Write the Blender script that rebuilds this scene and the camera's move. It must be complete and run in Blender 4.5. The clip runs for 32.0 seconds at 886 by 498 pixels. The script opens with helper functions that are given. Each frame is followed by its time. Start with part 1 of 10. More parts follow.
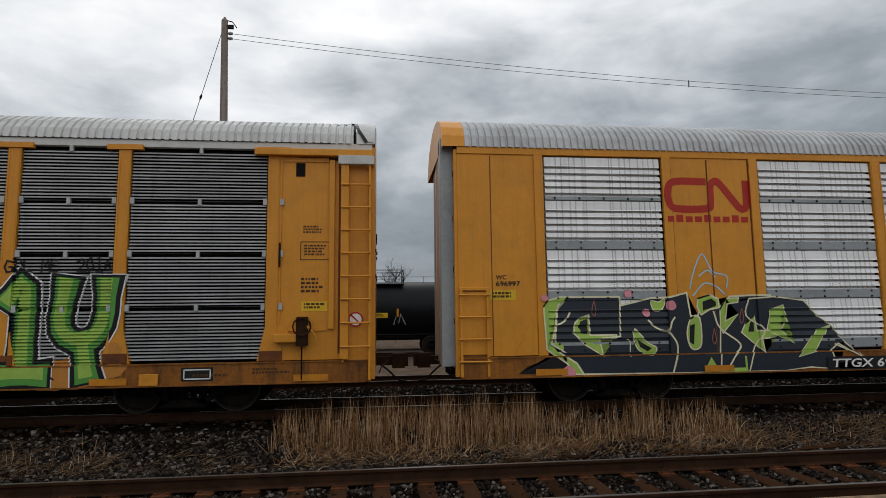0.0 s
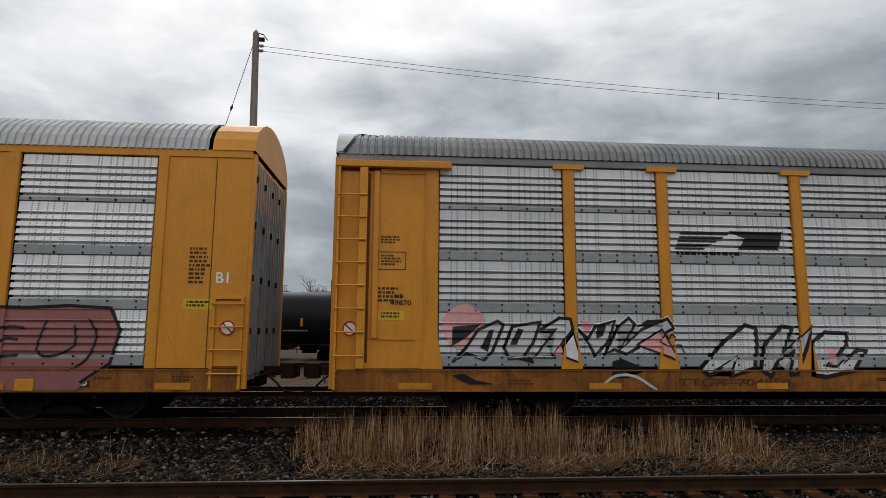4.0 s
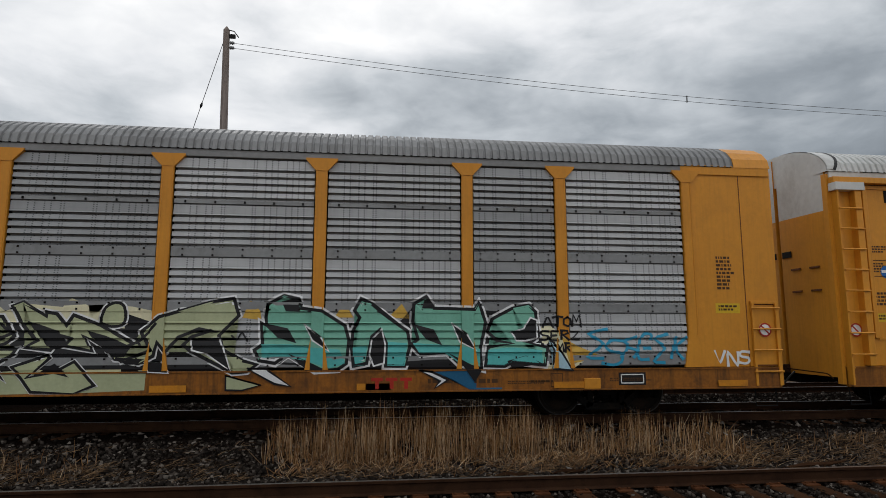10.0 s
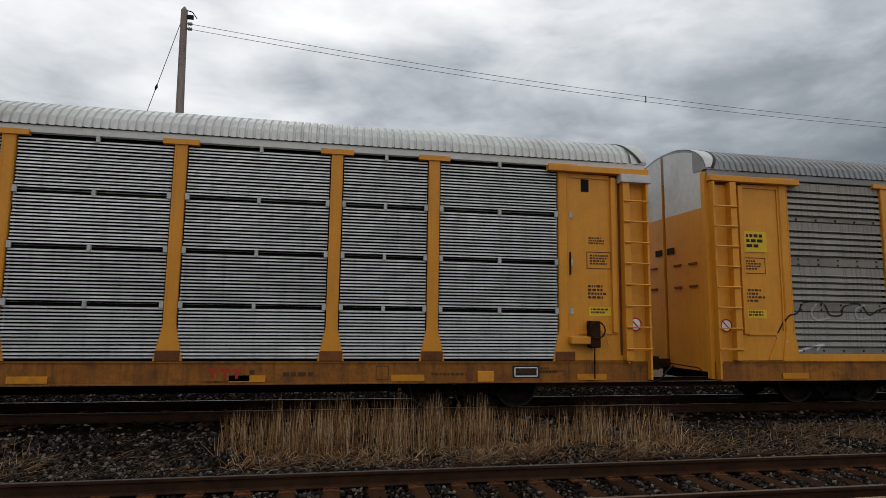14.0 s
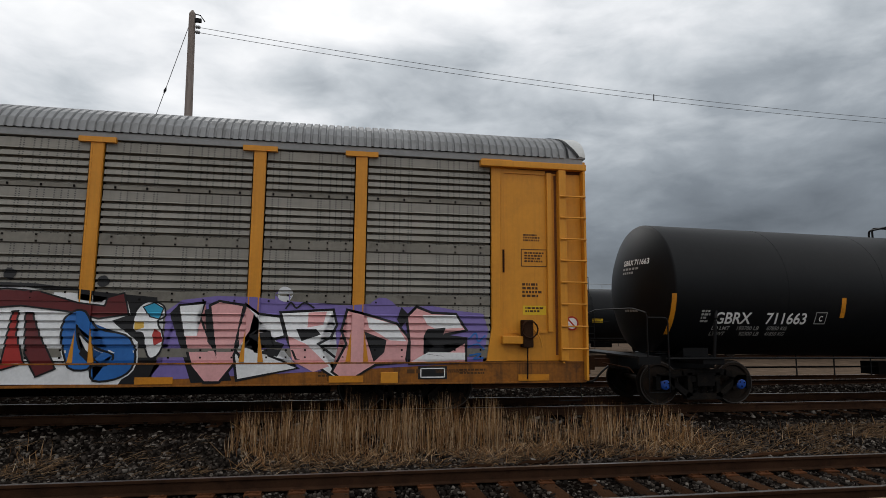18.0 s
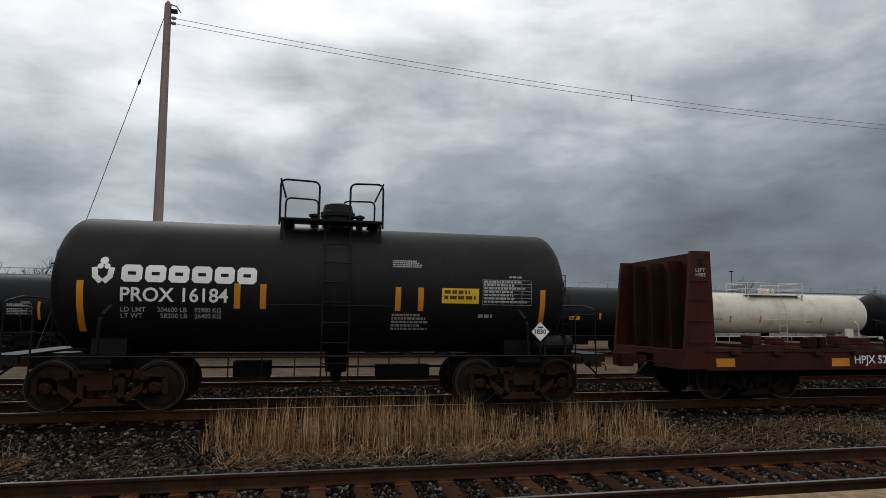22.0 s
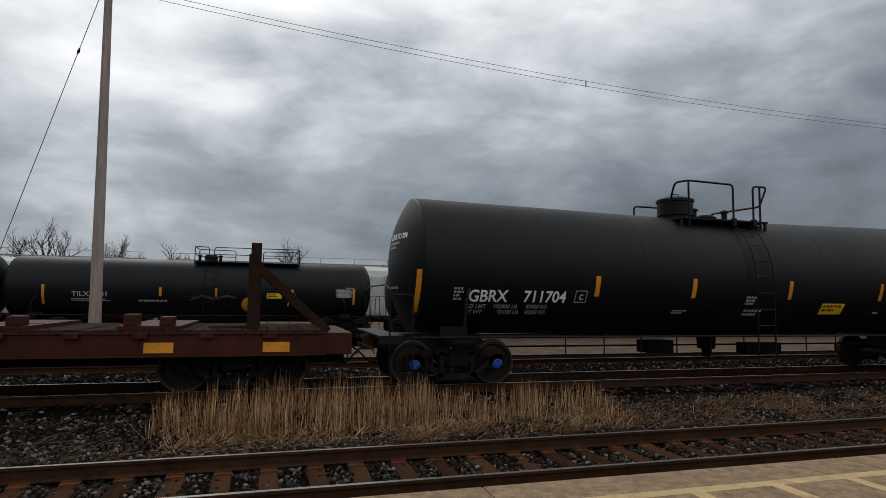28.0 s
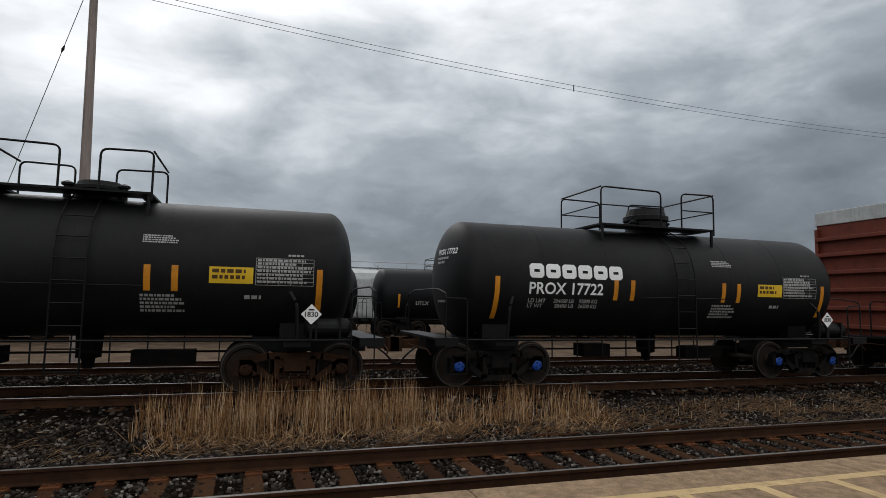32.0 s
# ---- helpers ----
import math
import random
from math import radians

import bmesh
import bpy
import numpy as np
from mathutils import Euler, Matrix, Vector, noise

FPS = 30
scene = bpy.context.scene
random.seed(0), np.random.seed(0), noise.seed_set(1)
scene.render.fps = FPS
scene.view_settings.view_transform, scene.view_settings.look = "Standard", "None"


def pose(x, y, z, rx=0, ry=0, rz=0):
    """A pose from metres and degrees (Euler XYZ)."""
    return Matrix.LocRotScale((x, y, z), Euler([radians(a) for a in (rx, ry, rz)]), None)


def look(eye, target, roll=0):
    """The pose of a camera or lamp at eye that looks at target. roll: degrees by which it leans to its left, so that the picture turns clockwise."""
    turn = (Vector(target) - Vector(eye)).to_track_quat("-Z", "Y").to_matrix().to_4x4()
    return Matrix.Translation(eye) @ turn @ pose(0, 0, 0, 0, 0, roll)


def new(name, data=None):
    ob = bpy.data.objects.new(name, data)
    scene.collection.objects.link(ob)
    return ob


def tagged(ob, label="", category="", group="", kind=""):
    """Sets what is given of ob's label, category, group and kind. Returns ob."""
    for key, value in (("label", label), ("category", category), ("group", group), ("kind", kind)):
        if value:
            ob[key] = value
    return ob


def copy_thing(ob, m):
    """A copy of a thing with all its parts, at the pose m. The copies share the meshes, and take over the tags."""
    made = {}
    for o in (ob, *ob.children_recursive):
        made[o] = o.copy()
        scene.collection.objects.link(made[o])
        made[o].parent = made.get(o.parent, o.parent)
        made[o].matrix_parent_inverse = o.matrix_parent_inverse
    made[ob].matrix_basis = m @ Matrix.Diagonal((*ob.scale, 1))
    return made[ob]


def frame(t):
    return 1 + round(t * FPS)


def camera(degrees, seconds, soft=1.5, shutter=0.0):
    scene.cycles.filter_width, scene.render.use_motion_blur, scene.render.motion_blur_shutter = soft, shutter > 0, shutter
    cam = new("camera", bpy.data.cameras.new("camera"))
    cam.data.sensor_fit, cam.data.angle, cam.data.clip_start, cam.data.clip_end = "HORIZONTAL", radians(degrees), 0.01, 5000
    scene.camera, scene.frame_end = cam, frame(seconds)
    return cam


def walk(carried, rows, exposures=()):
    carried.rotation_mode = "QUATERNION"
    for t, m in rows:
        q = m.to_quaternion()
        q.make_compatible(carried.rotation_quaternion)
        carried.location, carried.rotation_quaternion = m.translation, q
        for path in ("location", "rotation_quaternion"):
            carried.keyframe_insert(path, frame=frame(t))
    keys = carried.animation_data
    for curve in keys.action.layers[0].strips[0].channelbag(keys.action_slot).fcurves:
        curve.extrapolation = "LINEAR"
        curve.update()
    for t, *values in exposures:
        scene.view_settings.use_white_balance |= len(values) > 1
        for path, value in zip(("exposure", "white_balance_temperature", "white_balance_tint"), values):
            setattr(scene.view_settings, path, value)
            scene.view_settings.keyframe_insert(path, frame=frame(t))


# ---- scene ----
EYE = (0.0, 0.0, 1.917)
cam = camera(74.2, 32.0, soft=0.25)

# seconds, turn to the left, tilt up, lean, in degrees
PATH = [
    (0, -6.59, 6.61, -0.67),
    (0.5, -1.74, 6.53, -0.83),
    (1, -0.87, 7.13, -0.27),
    (1.5, -1.04, 7.13, -0.02),
    (2, -1.13, 7.01, 0.27),
    (2.5, -1.49, 7.25, 0.46),
    (4.5, -5.03, 7.75, 0.32),
    (5, -5.51, 7.89, 0.34),
    (5.5, -5.91, 8.01, 0.52),
    (6, -6.62, 8.12, 0.65),
    (6.5, -7.11, 8.46, 0.63),
    (7, -7.69, 7.87, 0.21),
    (7.5, -8.18, 7.96, 0.24),
    (8, -7.72, 8.35, 0.30),
    (8.5, -6.55, 7.91, 0.19),
    (9, -6.29, 8.20, 0.29),
    (9.5, -6.38, 7.92, 0.25),
    (10, -6.82, 7.69, 0.06),
    (10.5, -7.81, 7.61, 0.28),
    (11, -8.83, 7.52, 0.68),
    (11.5, -9.94, 7.52, 0.89),
    (12, -10.29, 7.45, 0.81),
    (12.5, -10.63, 7.29, 0.71),
    (13, -10.95, 7.03, 0.87),
    (13.5, -10.83, 6.97, 0.79),
    (15.5, -9.88, 7.09, 0.60),
    (16, -9.48, 7.17, 0.52),
    (16.5, -9.60, 7.21, 0.50),
    (17, -9.75, 7.05, 0.48),
    (17.5, -9.71, 7.06, 0.54),
    (18, -9.91, 7.00, 0.46),
    (18.5, -9.92, 6.86, 0.42),
    (19, -10.05, 6.72, 0.41),
    (19.5, -10.16, 6.79, 0.34),
    (20, -10.24, 6.77, 0.22),
    (20.5, -10.27, 6.71, 0.07),
    (21, -11.03, 6.87, 0.25),
    (21.5, -11.56, 6.69, 0.51),
    (22, -12.01, 6.73, 0.65),
    (22.5, -12.71, 6.66, 0.46),
    (23, -13.47, 6.54, 0.49),
    (23.5, -13.07, 6.47, 0.43),
    (24, -12.54, 6.34, 0.18),
    (24.5, -13.11, 6.51, 0.28),
    (25, -13.21, 6.06, 0.32),
    (25.5, -14.05, 6.15, 0.51),
    (27.5, -15.97, 4.80, 0.48),
    (28, -16.44, 5.03, 0.77),
    (28.5, -16.85, 4.87, 0.74),
    (29, -16.26, 5.19, 0.72),
    (29.5, -16.50, 5.25, 0.82),
    (30, -17.21, 5.19, 0.99),
    (30.5, -17.53, 4.99, 1.06),
    (31, -17.87, 4.85, 1.27),
    (31.5, -17.89, 5.01, 1.04),
    (32, -17.65, 5.29, 1.01),
]


def aim(yaw, pitch, roll):
    a, b = radians(yaw), radians(pitch)
    ahead = Vector((-math.sin(a) * math.cos(b), math.cos(a) * math.cos(b), math.sin(b)))
    return look(EYE, Vector(EYE) + ahead * 5, roll)


walk(cam, [(t, aim(y, p, r)) for t, y, p, r in PATH], exposures=[(0, -0.2), (13, -0.23), (18, -0.15), (21, -0.12), (24, -0.22), (28, -0.13), (32, 0.0)])

# the train's speed in m/s, by seconds
PACE = [(0, 7.72), (5.75, 7.635), (9, 7.535), (12, 7.485), (19, 7.42), (23, 7.30), (30.5, 7.23), (32, 7.22)]


def gone(t):
    """How far the train has come at t seconds, to the left."""
    ts = (np.arange(200) + 0.5) * t / 200
    return -float(np.interp(ts, *zip(*PACE)).mean() * t)


TRACK_Y, RAIL_Z = 12.675, 0.17      # the train's track: its middle line and its rail tops
GAUGE = 1.505

# ---- light ----
SUN_AZ, SUN_EL = radians(-14), radians(42)   # behind the cloud, ahead and a little to the left
world = bpy.data.worlds.new("overcast_sky")
scene.world = world
world.use_nodes = True


class Nodes:
    """A short way to write node trees."""

    def __init__(self, tree):
        self.tree = tree
        tree.nodes.clear()

    def add(self, kind, _ins=None, **props):
        n = self.tree.nodes.new(kind)
        for k, v in props.items():
            setattr(n, k, v)
        for k, v in (_ins or {}).items():
            if isinstance(v, bpy.types.NodeSocket):
                self.tree.links.new(v, n.inputs[k])
            else:
                n.inputs[k].default_value = v
        return n

    def math(self, op, a, b=0.0, c=None, clamp=False):
        ins = {0: a, 1: b}
        if c is not None:
            ins[2] = c
        return self.add("ShaderNodeMath", ins, operation=op, use_clamp=clamp).outputs[0]

    def mix(self, f, a, b, mode="MIX"):
        n = self.add("ShaderNodeMix", {}, data_type="RGBA", blend_type=mode)
        for k, v in ((0, f), (6, a), (7, b)):
            if isinstance(v, bpy.types.NodeSocket):
                self.tree.links.new(v, n.inputs[k])
            else:
                n.inputs[k].default_value = v if k == 0 else (*v[:3], 1)
        return n.outputs[2]

    def ramp(self, f, stops):
        n = self.add("ShaderNodeValToRGB", {0: f})
        els = n.color_ramp.elements
        while len(els) < len(stops):
            els.new(0.5)
        for e, (p, c) in zip(els, stops):
            e.position = p
            e.color = (c, c, c, 1) if isinstance(c, (int, float)) else (*c[:3], 1)
        return n.outputs[0]

    def noise(self, vec, scale, detail=3.0, rough=0.55, dist=0.0):
        return self.add("ShaderNodeTexNoise", {"Vector": vec, "Scale": scale, "Detail": detail, "Roughness": rough, "Distortion": dist}).outputs[0]

    def map(self, vec, scale=(1, 1, 1), loc=(0, 0, 0), rot=(0, 0, 0)):
        return self.add("ShaderNodeMapping", {"Vector": vec, "Scale": scale, "Location": loc, "Rotation": rot}).outputs[0]


def build_world():
    n = Nodes(world.node_tree)
    d = n.add("ShaderNodeTexCoord").outputs["Generated"]
    s = n.add("ShaderNodeSeparateXYZ", {0: d})
    az, el = n.math("ARCTAN2", s.outputs[0], s.outputs[1]), n.math("ARCSINE", s.outputs[2])
    # cloud banks: rounded heaps, flattened from above, with ragged edges
    q = n.map(d, (1.0, 1.0, 2.3), (8.3, 4.6, 1.1))
    swirl = n.add("ShaderNodeTexNoise", {"Vector": q, "Scale": 3.0, "Detail": 3.0}).outputs["Color"]
    swirl = n.add("ShaderNodeVectorMath", {0: swirl, 1: (0.5, 0.5, 0.5)}, operation="SUBTRACT").outputs[0]
    q = n.add("ShaderNodeVectorMath", {0: swirl, 1: (0.17, 0.17, 0.17), 2: q}, operation="MULTIPLY_ADD").outputs[0]
    big = n.noise(q, 2.1, 2.0, 0.5)
    small = n.noise(n.map(q, loc=(5.1, 2.2, 0)), 5.0, 6.0, 0.52)
    fine = n.noise(n.map(q, loc=(1.7, 4.2, 0)), 13.0, 5.0, 0.55)
    v = n.math("ADD", n.math("MULTIPLY", n.math("SUBTRACT", big, 0.5), 0.62), n.math("MULTIPLY", n.math("SUBTRACT", small, 0.5), 0.66))
    v = n.math("ADD", v, n.math("MULTIPLY", n.math("SUBTRACT", fine, 0.5), 0.16))
    # thin cloud high up round the hidden sun, thick cloud low down and to the right
    tall = n.add("ShaderNodeMapRange", {0: el, 1: 0.09, 2: 0.55, 3: 0.42, 4: 0.99}).outputs[0]
    off = n.math("ABSOLUTE", n.math("SUBTRACT", az, SUN_AZ))
    side = n.math("MULTIPLY", n.math("MINIMUM", n.math("MULTIPLY", off, off), 1.0), -0.32)
    back = n.add("ShaderNodeMapRange", {0: off, 1: 1.2, 2: 2.4, 3: 0.0, 4: 0.36}).outputs[0]
    v = n.math("ADD", n.math("ADD", v, tall), n.math("ADD", side, back))
    c = n.ramp(v, [(0.05, (0.132, 0.152, 0.177)), (0.28, (0.234, 0.266, 0.303)), (0.46, (0.392, 0.435, 0.48)), (0.62, (0.66, 0.705, 0.75)), (0.78, (0.96, 0.985, 1.02)), (1.0, (1.30, 1.30, 1.30))])
    sky = n.add("ShaderNodeTexSky", sky_type="NISHITA", sun_disc=False, sun_elevation=SUN_EL, sun_rotation=SUN_AZ)
    blue = n.add("ShaderNodeBackground", {0: sky.outputs[0], 1: 0.05}).outputs[0]
    cloud = n.add("ShaderNodeBackground", {0: c, 1: 1.0}).outputs[0]
    both = n.add("ShaderNodeMixShader", {0: 0.95, 1: blue, 2: cloud}).outputs[0]
    n.add("ShaderNodeOutputWorld", {0: both})


build_world()
sun = new("sun", bpy.data.lights.new("sun", "SUN"))
sun.data.energy, sun.data.angle, sun.data.color = 0.7, radians(25), (1.0, 0.985, 0.965)
sun.matrix_basis = look((0, 0, 60), (-60 * math.sin(SUN_AZ) / math.tan(SUN_EL), -60 * math.cos(SUN_AZ) / math.tan(SUN_EL), 0))

# ---- materials ----


def surf(name, c1, c2=None, rough=0.6, metal=0.0, scale=6.0, bump=0.1, bump_scale=60.0, dirt=None, dirt_amount=0.0, streak=0.0, vary=0.0, spec=0.3, stretch=(1, 1, 1)):
    """Paint, metal, wood or stone: two tones by a fine and a coarse noise, dirt in patches, streaks that run down, fine relief."""
    m = bpy.data.materials.new(name)
    m.use_nodes = True
    n = Nodes(m.node_tree)
    o = n.map(n.add("ShaderNodeTexCoord").outputs["Object"], stretch)
    c2 = c2 or tuple(v * 0.75 for v in c1)
    coarse, fine = n.noise(o, scale * 0.25, 4.0), n.noise(o, scale * 5, 3.0)
    f = n.math("ADD", n.math("MULTIPLY", coarse, 0.65), n.math("MULTIPLY", fine, 0.35))
    c = n.mix(n.ramp(f, [(0.36, 0.0), (0.64, 1.0)]), c1, c2)
    r = n.math("ADD", rough - 0.08, n.math("MULTIPLY", coarse, 0.16))
    if streak:
        run = n.noise(n.map(o, (7.0, 7.0, 0.35)), 2.0, 4.0, 0.6)
        c = n.mix(n.math("MULTIPLY", n.ramp(run, [(0.48, 0.0), (0.75, 1.0)]), streak), c, dirt or (0.03, 0.025, 0.02))
    if dirt_amount:
        patch = n.noise(o, scale * 0.6, 6.0, 0.65, 0.4)
        c = n.mix(n.math("MULTIPLY", n.ramp(patch, [(0.50, 0.0), (0.68, 1.0)]), dirt_amount), c, dirt or (0.03, 0.025, 0.02))
    if vary:
        k = n.add("ShaderNodeObjectInfo").outputs["Random"]
        c = n.mix(vary, c, n.ramp(k, [(0.0, tuple(v * 0.45 for v in c1)), (0.5, c1), (1.0, tuple(min(1, v * 1.35) for v in c1))]))
    p = n.add("ShaderNodeBsdfPrincipled", {"Base Color": c, "Roughness": r, "Metallic": metal, "Specular IOR Level": spec})
    if bump:
        b = n.add("ShaderNodeBump", {"Strength": bump, "Distance": 0.02, "Height": n.noise(o, bump_scale, 4.0, 0.6)})
        n.tree.links.new(b.outputs[0], p.inputs["Normal"])
    n.add("ShaderNodeOutputMaterial", {0: p.outputs[0]})
    return m


def panel_metal(name, c1, c2, metal, rough, holes, dirt, dirt_amount, vary):
    """Galvanised side sheet with columns of small punched holes."""
    m = bpy.data.materials.new(name)
    m.use_nodes = True
    n = Nodes(m.node_tree)
    o = n.add("ShaderNodeTexCoord").outputs["Object"]
    s = n.add("ShaderNodeSeparateXYZ", {0: o})
    coarse = n.noise(n.map(o, (0.6, 1, 2.2)), 1.3, 5.0, 0.6)
    c = n.mix(n.ramp(coarse, [(0.36, 0.0), (0.66, 1.0)]), c1, c2)
    run = n.noise(n.map(o, (9.0, 1.0, 0.5)), 1.6, 4.0, 0.6)
    c = n.mix(n.math("MULTIPLY", n.ramp(run, [(0.48, 0.0), (0.72, 1.0)]), dirt_amount), c, dirt)
    k = n.add("ShaderNodeObjectInfo").outputs["Random"]
    c = n.mix(vary, c, n.ramp(k, [(0.0, tuple(v * 0.5 for v in c1)), (1.0, tuple(min(1, v * 1.25) for v in c1))]))
    if holes:
        cell = n.math("FLOOR", n.math("MULTIPLY", s.outputs[0], 18.0))
        pick = n.math("GREATER_THAN", n.add("ShaderNodeTexWhiteNoise", {"W": cell}, noise_dimensions="1D").outputs[0], 0.62)
        fx = n.math("LESS_THAN", n.math("ABSOLUTE", n.math("SUBTRACT", n.math("FRACT", n.math("MULTIPLY", s.outputs[0], 18.0)), 0.5)), 0.22)
        fz = n.math("LESS_THAN", n.math("FRACT", n.math("MULTIPLY", s.outputs[2], 24.0)), 0.5)
        dot = n.math("MULTIPLY", n.math("MULTIPLY", pick, fx), fz)
        c = n.mix(n.math("MULTIPLY", dot, holes), c, (0.02, 0.02, 0.022))
    p = n.add("ShaderNodeBsdfPrincipled", {"Base Color": c, "Roughness": n.math("ADD", rough - 0.1, n.math("MULTIPLY", coarse, 0.2)), "Metallic": metal})
    b = n.add("ShaderNodeBump", {"Strength": 0.12, "Distance": 0.02, "Height": n.noise(o, 9.0, 4.0, 0.6)})
    n.tree.links.new(b.outputs[0], p.inputs["Normal"])
    n.add("ShaderNodeOutputMaterial", {0: p.outputs[0]})
    return m


def paint(name, c, rough=0.5, worn=0.25):
    return surf(name, c, tuple(v * 0.82 for v in c), rough=rough, scale=5.0, bump=0.04, dirt=tuple(v * 0.35 for v in c), dirt_amount=worn)


M = {}
M["yellow"] = surf("yellow_rack_paint", (0.66, 0.28, 0.026), (0.57, 0.235, 0.021), rough=0.42, scale=3, bump=0.03, dirt=(0.20, 0.085, 0.018), dirt_amount=0.16, streak=0.20)
M["yellow_sill"] = surf("sooty_yellow_sill_paint", (0.34, 0.122, 0.010), (0.18, 0.064, 0.008), rough=0.55, scale=4, bump=0.04, dirt=(0.035, 0.016, 0.008), dirt_amount=0.65, streak=0.7)
M["foot_brown"] = surf("rust_stained_paint_and_slot_shade", (0.20, 0.062, 0.012), (0.10, 0.033, 0.009), rough=0.7, scale=6, bump=0.1, dirt=(0.03, 0.014, 0.008), dirt_amount=0.5, streak=0.4)
M["perf"] = panel_metal("bright_punched_sheet", (0.62, 0.635, 0.65), (0.48, 0.495, 0.51), 0.05, 0.5, 0.8, (0.14, 0.13, 0.12), 0.2, 0.3)
M["perf_white"] = panel_metal("new_punched_sheet", (0.84, 0.85, 0.86), (0.68, 0.69, 0.70), 0.05, 0.5, 0.8, (0.16, 0.15, 0.14), 0.2, 0.2)
M["perf_mid"] = panel_metal("weathered_punched_sheet", (0.43, 0.44, 0.45), (0.33, 0.34, 0.35), 0.05, 0.5, 0.8, (0.10, 0.095, 0.09), 0.2, 0.3)
M["perf_dull"] = panel_metal("dull_punched_sheet", (0.31, 0.32, 0.33), (0.22, 0.23, 0.24), 0.05, 0.55, 0.8, (0.08, 0.075, 0.07), 0.2, 0.4)
M["perf_brown"] = panel_metal("grimy_punched_sheet", (0.25, 0.235, 0.205), (0.17, 0.16, 0.14), 0.05, 0.6, 0.8, (0.06, 0.05, 0.042), 0.25, 0.25)
M["ribbed"] = panel_metal("dark_ribbed_sheet", (0.36, 0.365, 0.37), (0.19, 0.195, 0.20), 0.1, 0.5, 0.0, (0.07, 0.068, 0.065), 0.4, 0.3)
M["ribbed_light"] = panel_metal("grey_ribbed_sheet", (0.64, 0.65, 0.65), (0.33, 0.34, 0.345), 0.1, 0.5, 0.0, (0.10, 0.098, 0.095), 0.5, 0.35)
M["band"] = surf("blue_grey_band", (0.33, 0.36, 0.375), (0.25, 0.275, 0.285), rough=0.5, scale=3, metal=0.1, bump=0.03, dirt=(0.12, 0.12, 0.12), dirt_amount=0.3)
M["band_dull"] = surf("grey_band", (0.28, 0.29, 0.295), (0.21, 0.215, 0.22), rough=0.5, scale=3, metal=0.1, bump=0.03, dirt=(0.09, 0.09, 0.09), dirt_amount=0.3)
M["band_brown"] = surf("grimy_band", (0.22, 0.205, 0.175), (0.15, 0.14, 0.12), rough=0.6, scale=3, bump=0.03, dirt=(0.06, 0.05, 0.04), dirt_amount=0.4)
M["roof_white"] = surf("white_roof_sheet", (0.60, 0.61, 0.60), (0.48, 0.49, 0.48), rough=0.65, scale=2, bump=0.05, dirt=(0.22, 0.20, 0.18), dirt_amount=0.35, spec=0.2)
M["roof_silver"] = surf("galvanised_roof_sheet", (0.27, 0.275, 0.28), (0.20, 0.205, 0.21), rough=0.6, metal=0.05, scale=2, bump=0.05, dirt=(0.10, 0.095, 0.09), dirt_amount=0.4, spec=0.2)
M["roof_bright"] = surf("bright_galvanised_roof_sheet", (0.50, 0.51, 0.52), (0.38, 0.39, 0.40), rough=0.5, metal=0.1, scale=2, bump=0.05, dirt=(0.18, 0.17, 0.16), dirt_amount=0.35, spec=0.25)
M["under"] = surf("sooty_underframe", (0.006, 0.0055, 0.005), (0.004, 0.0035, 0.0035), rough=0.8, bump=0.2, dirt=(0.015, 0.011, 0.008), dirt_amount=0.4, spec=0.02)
# soot on trucks; also the painted shade in the ribbed sheets' grooves
M["truck"] = surf("sooty_steel_and_gap_shade", (0.012, 0.011, 0.0105), (0.007, 0.0065, 0.0065), rough=0.7, bump=0.25, bump_scale=30, dirt=(0.035, 0.026, 0.018), dirt_amount=0.5, spec=0.02)
M["truck_rust"] = surf("rusty_truck_steel", (0.042, 0.021, 0.012), (0.018, 0.011, 0.008), rough=0.8, bump=0.25, bump_scale=30, dirt=(0.055, 0.022, 0.010), dirt_amount=0.5, spec=0.02)
M["wheel"] = surf("wheel_steel", (0.028, 0.022, 0.018), (0.014, 0.012, 0.011), rough=0.6, metal=0.3, bump=0.1, dirt=(0.05, 0.03, 0.02), dirt_amount=0.5, spec=0.02)
M["rim"] = surf("worn_wheel_rim", (0.065, 0.058, 0.054), (0.035, 0.031, 0.028), rough=0.5, metal=0.3, bump=0.05, dirt=(0.03, 0.02, 0.016), dirt_amount=0.5)
M["blue_cap"] = surf("blue_bearing_paint", (0.010, 0.065, 0.36), (0.008, 0.045, 0.22), rough=0.5, bump=0.05, dirt=(0.02, 0.02, 0.03), dirt_amount=0.4)
M["tank"] = surf("black_tank_paint", (0.0044, 0.0052, 0.0064), (0.0030, 0.0036, 0.0044), rough=0.5, scale=2.0, bump=0.02, bump_scale=15, dirt=(0.009, 0.0095, 0.0105), dirt_amount=0.25, streak=0.15, spec=0.15)
M["tank_grey"] = surf("charcoal_tank_paint", (0.0068, 0.007, 0.0076), (0.0048, 0.005, 0.0054), rough=0.55, scale=2.0, bump=0.03, bump_scale=15, dirt=(0.017, 0.016, 0.0155), dirt_amount=0.4, streak=0.25, spec=0.15)
M["tank_white"] = surf("cream_tank_paint", (0.66, 0.62, 0.53), (0.55, 0.51, 0.43), rough=0.5, scale=2.0, bump=0.03, dirt=(0.25, 0.2, 0.14), dirt_amount=0.35, streak=0.3)
M["black_iron"] = surf("black_painted_iron", (0.006, 0.006, 0.0065), (0.004, 0.004, 0.0045), rough=0.5, bump=0.05, spec=0.15)
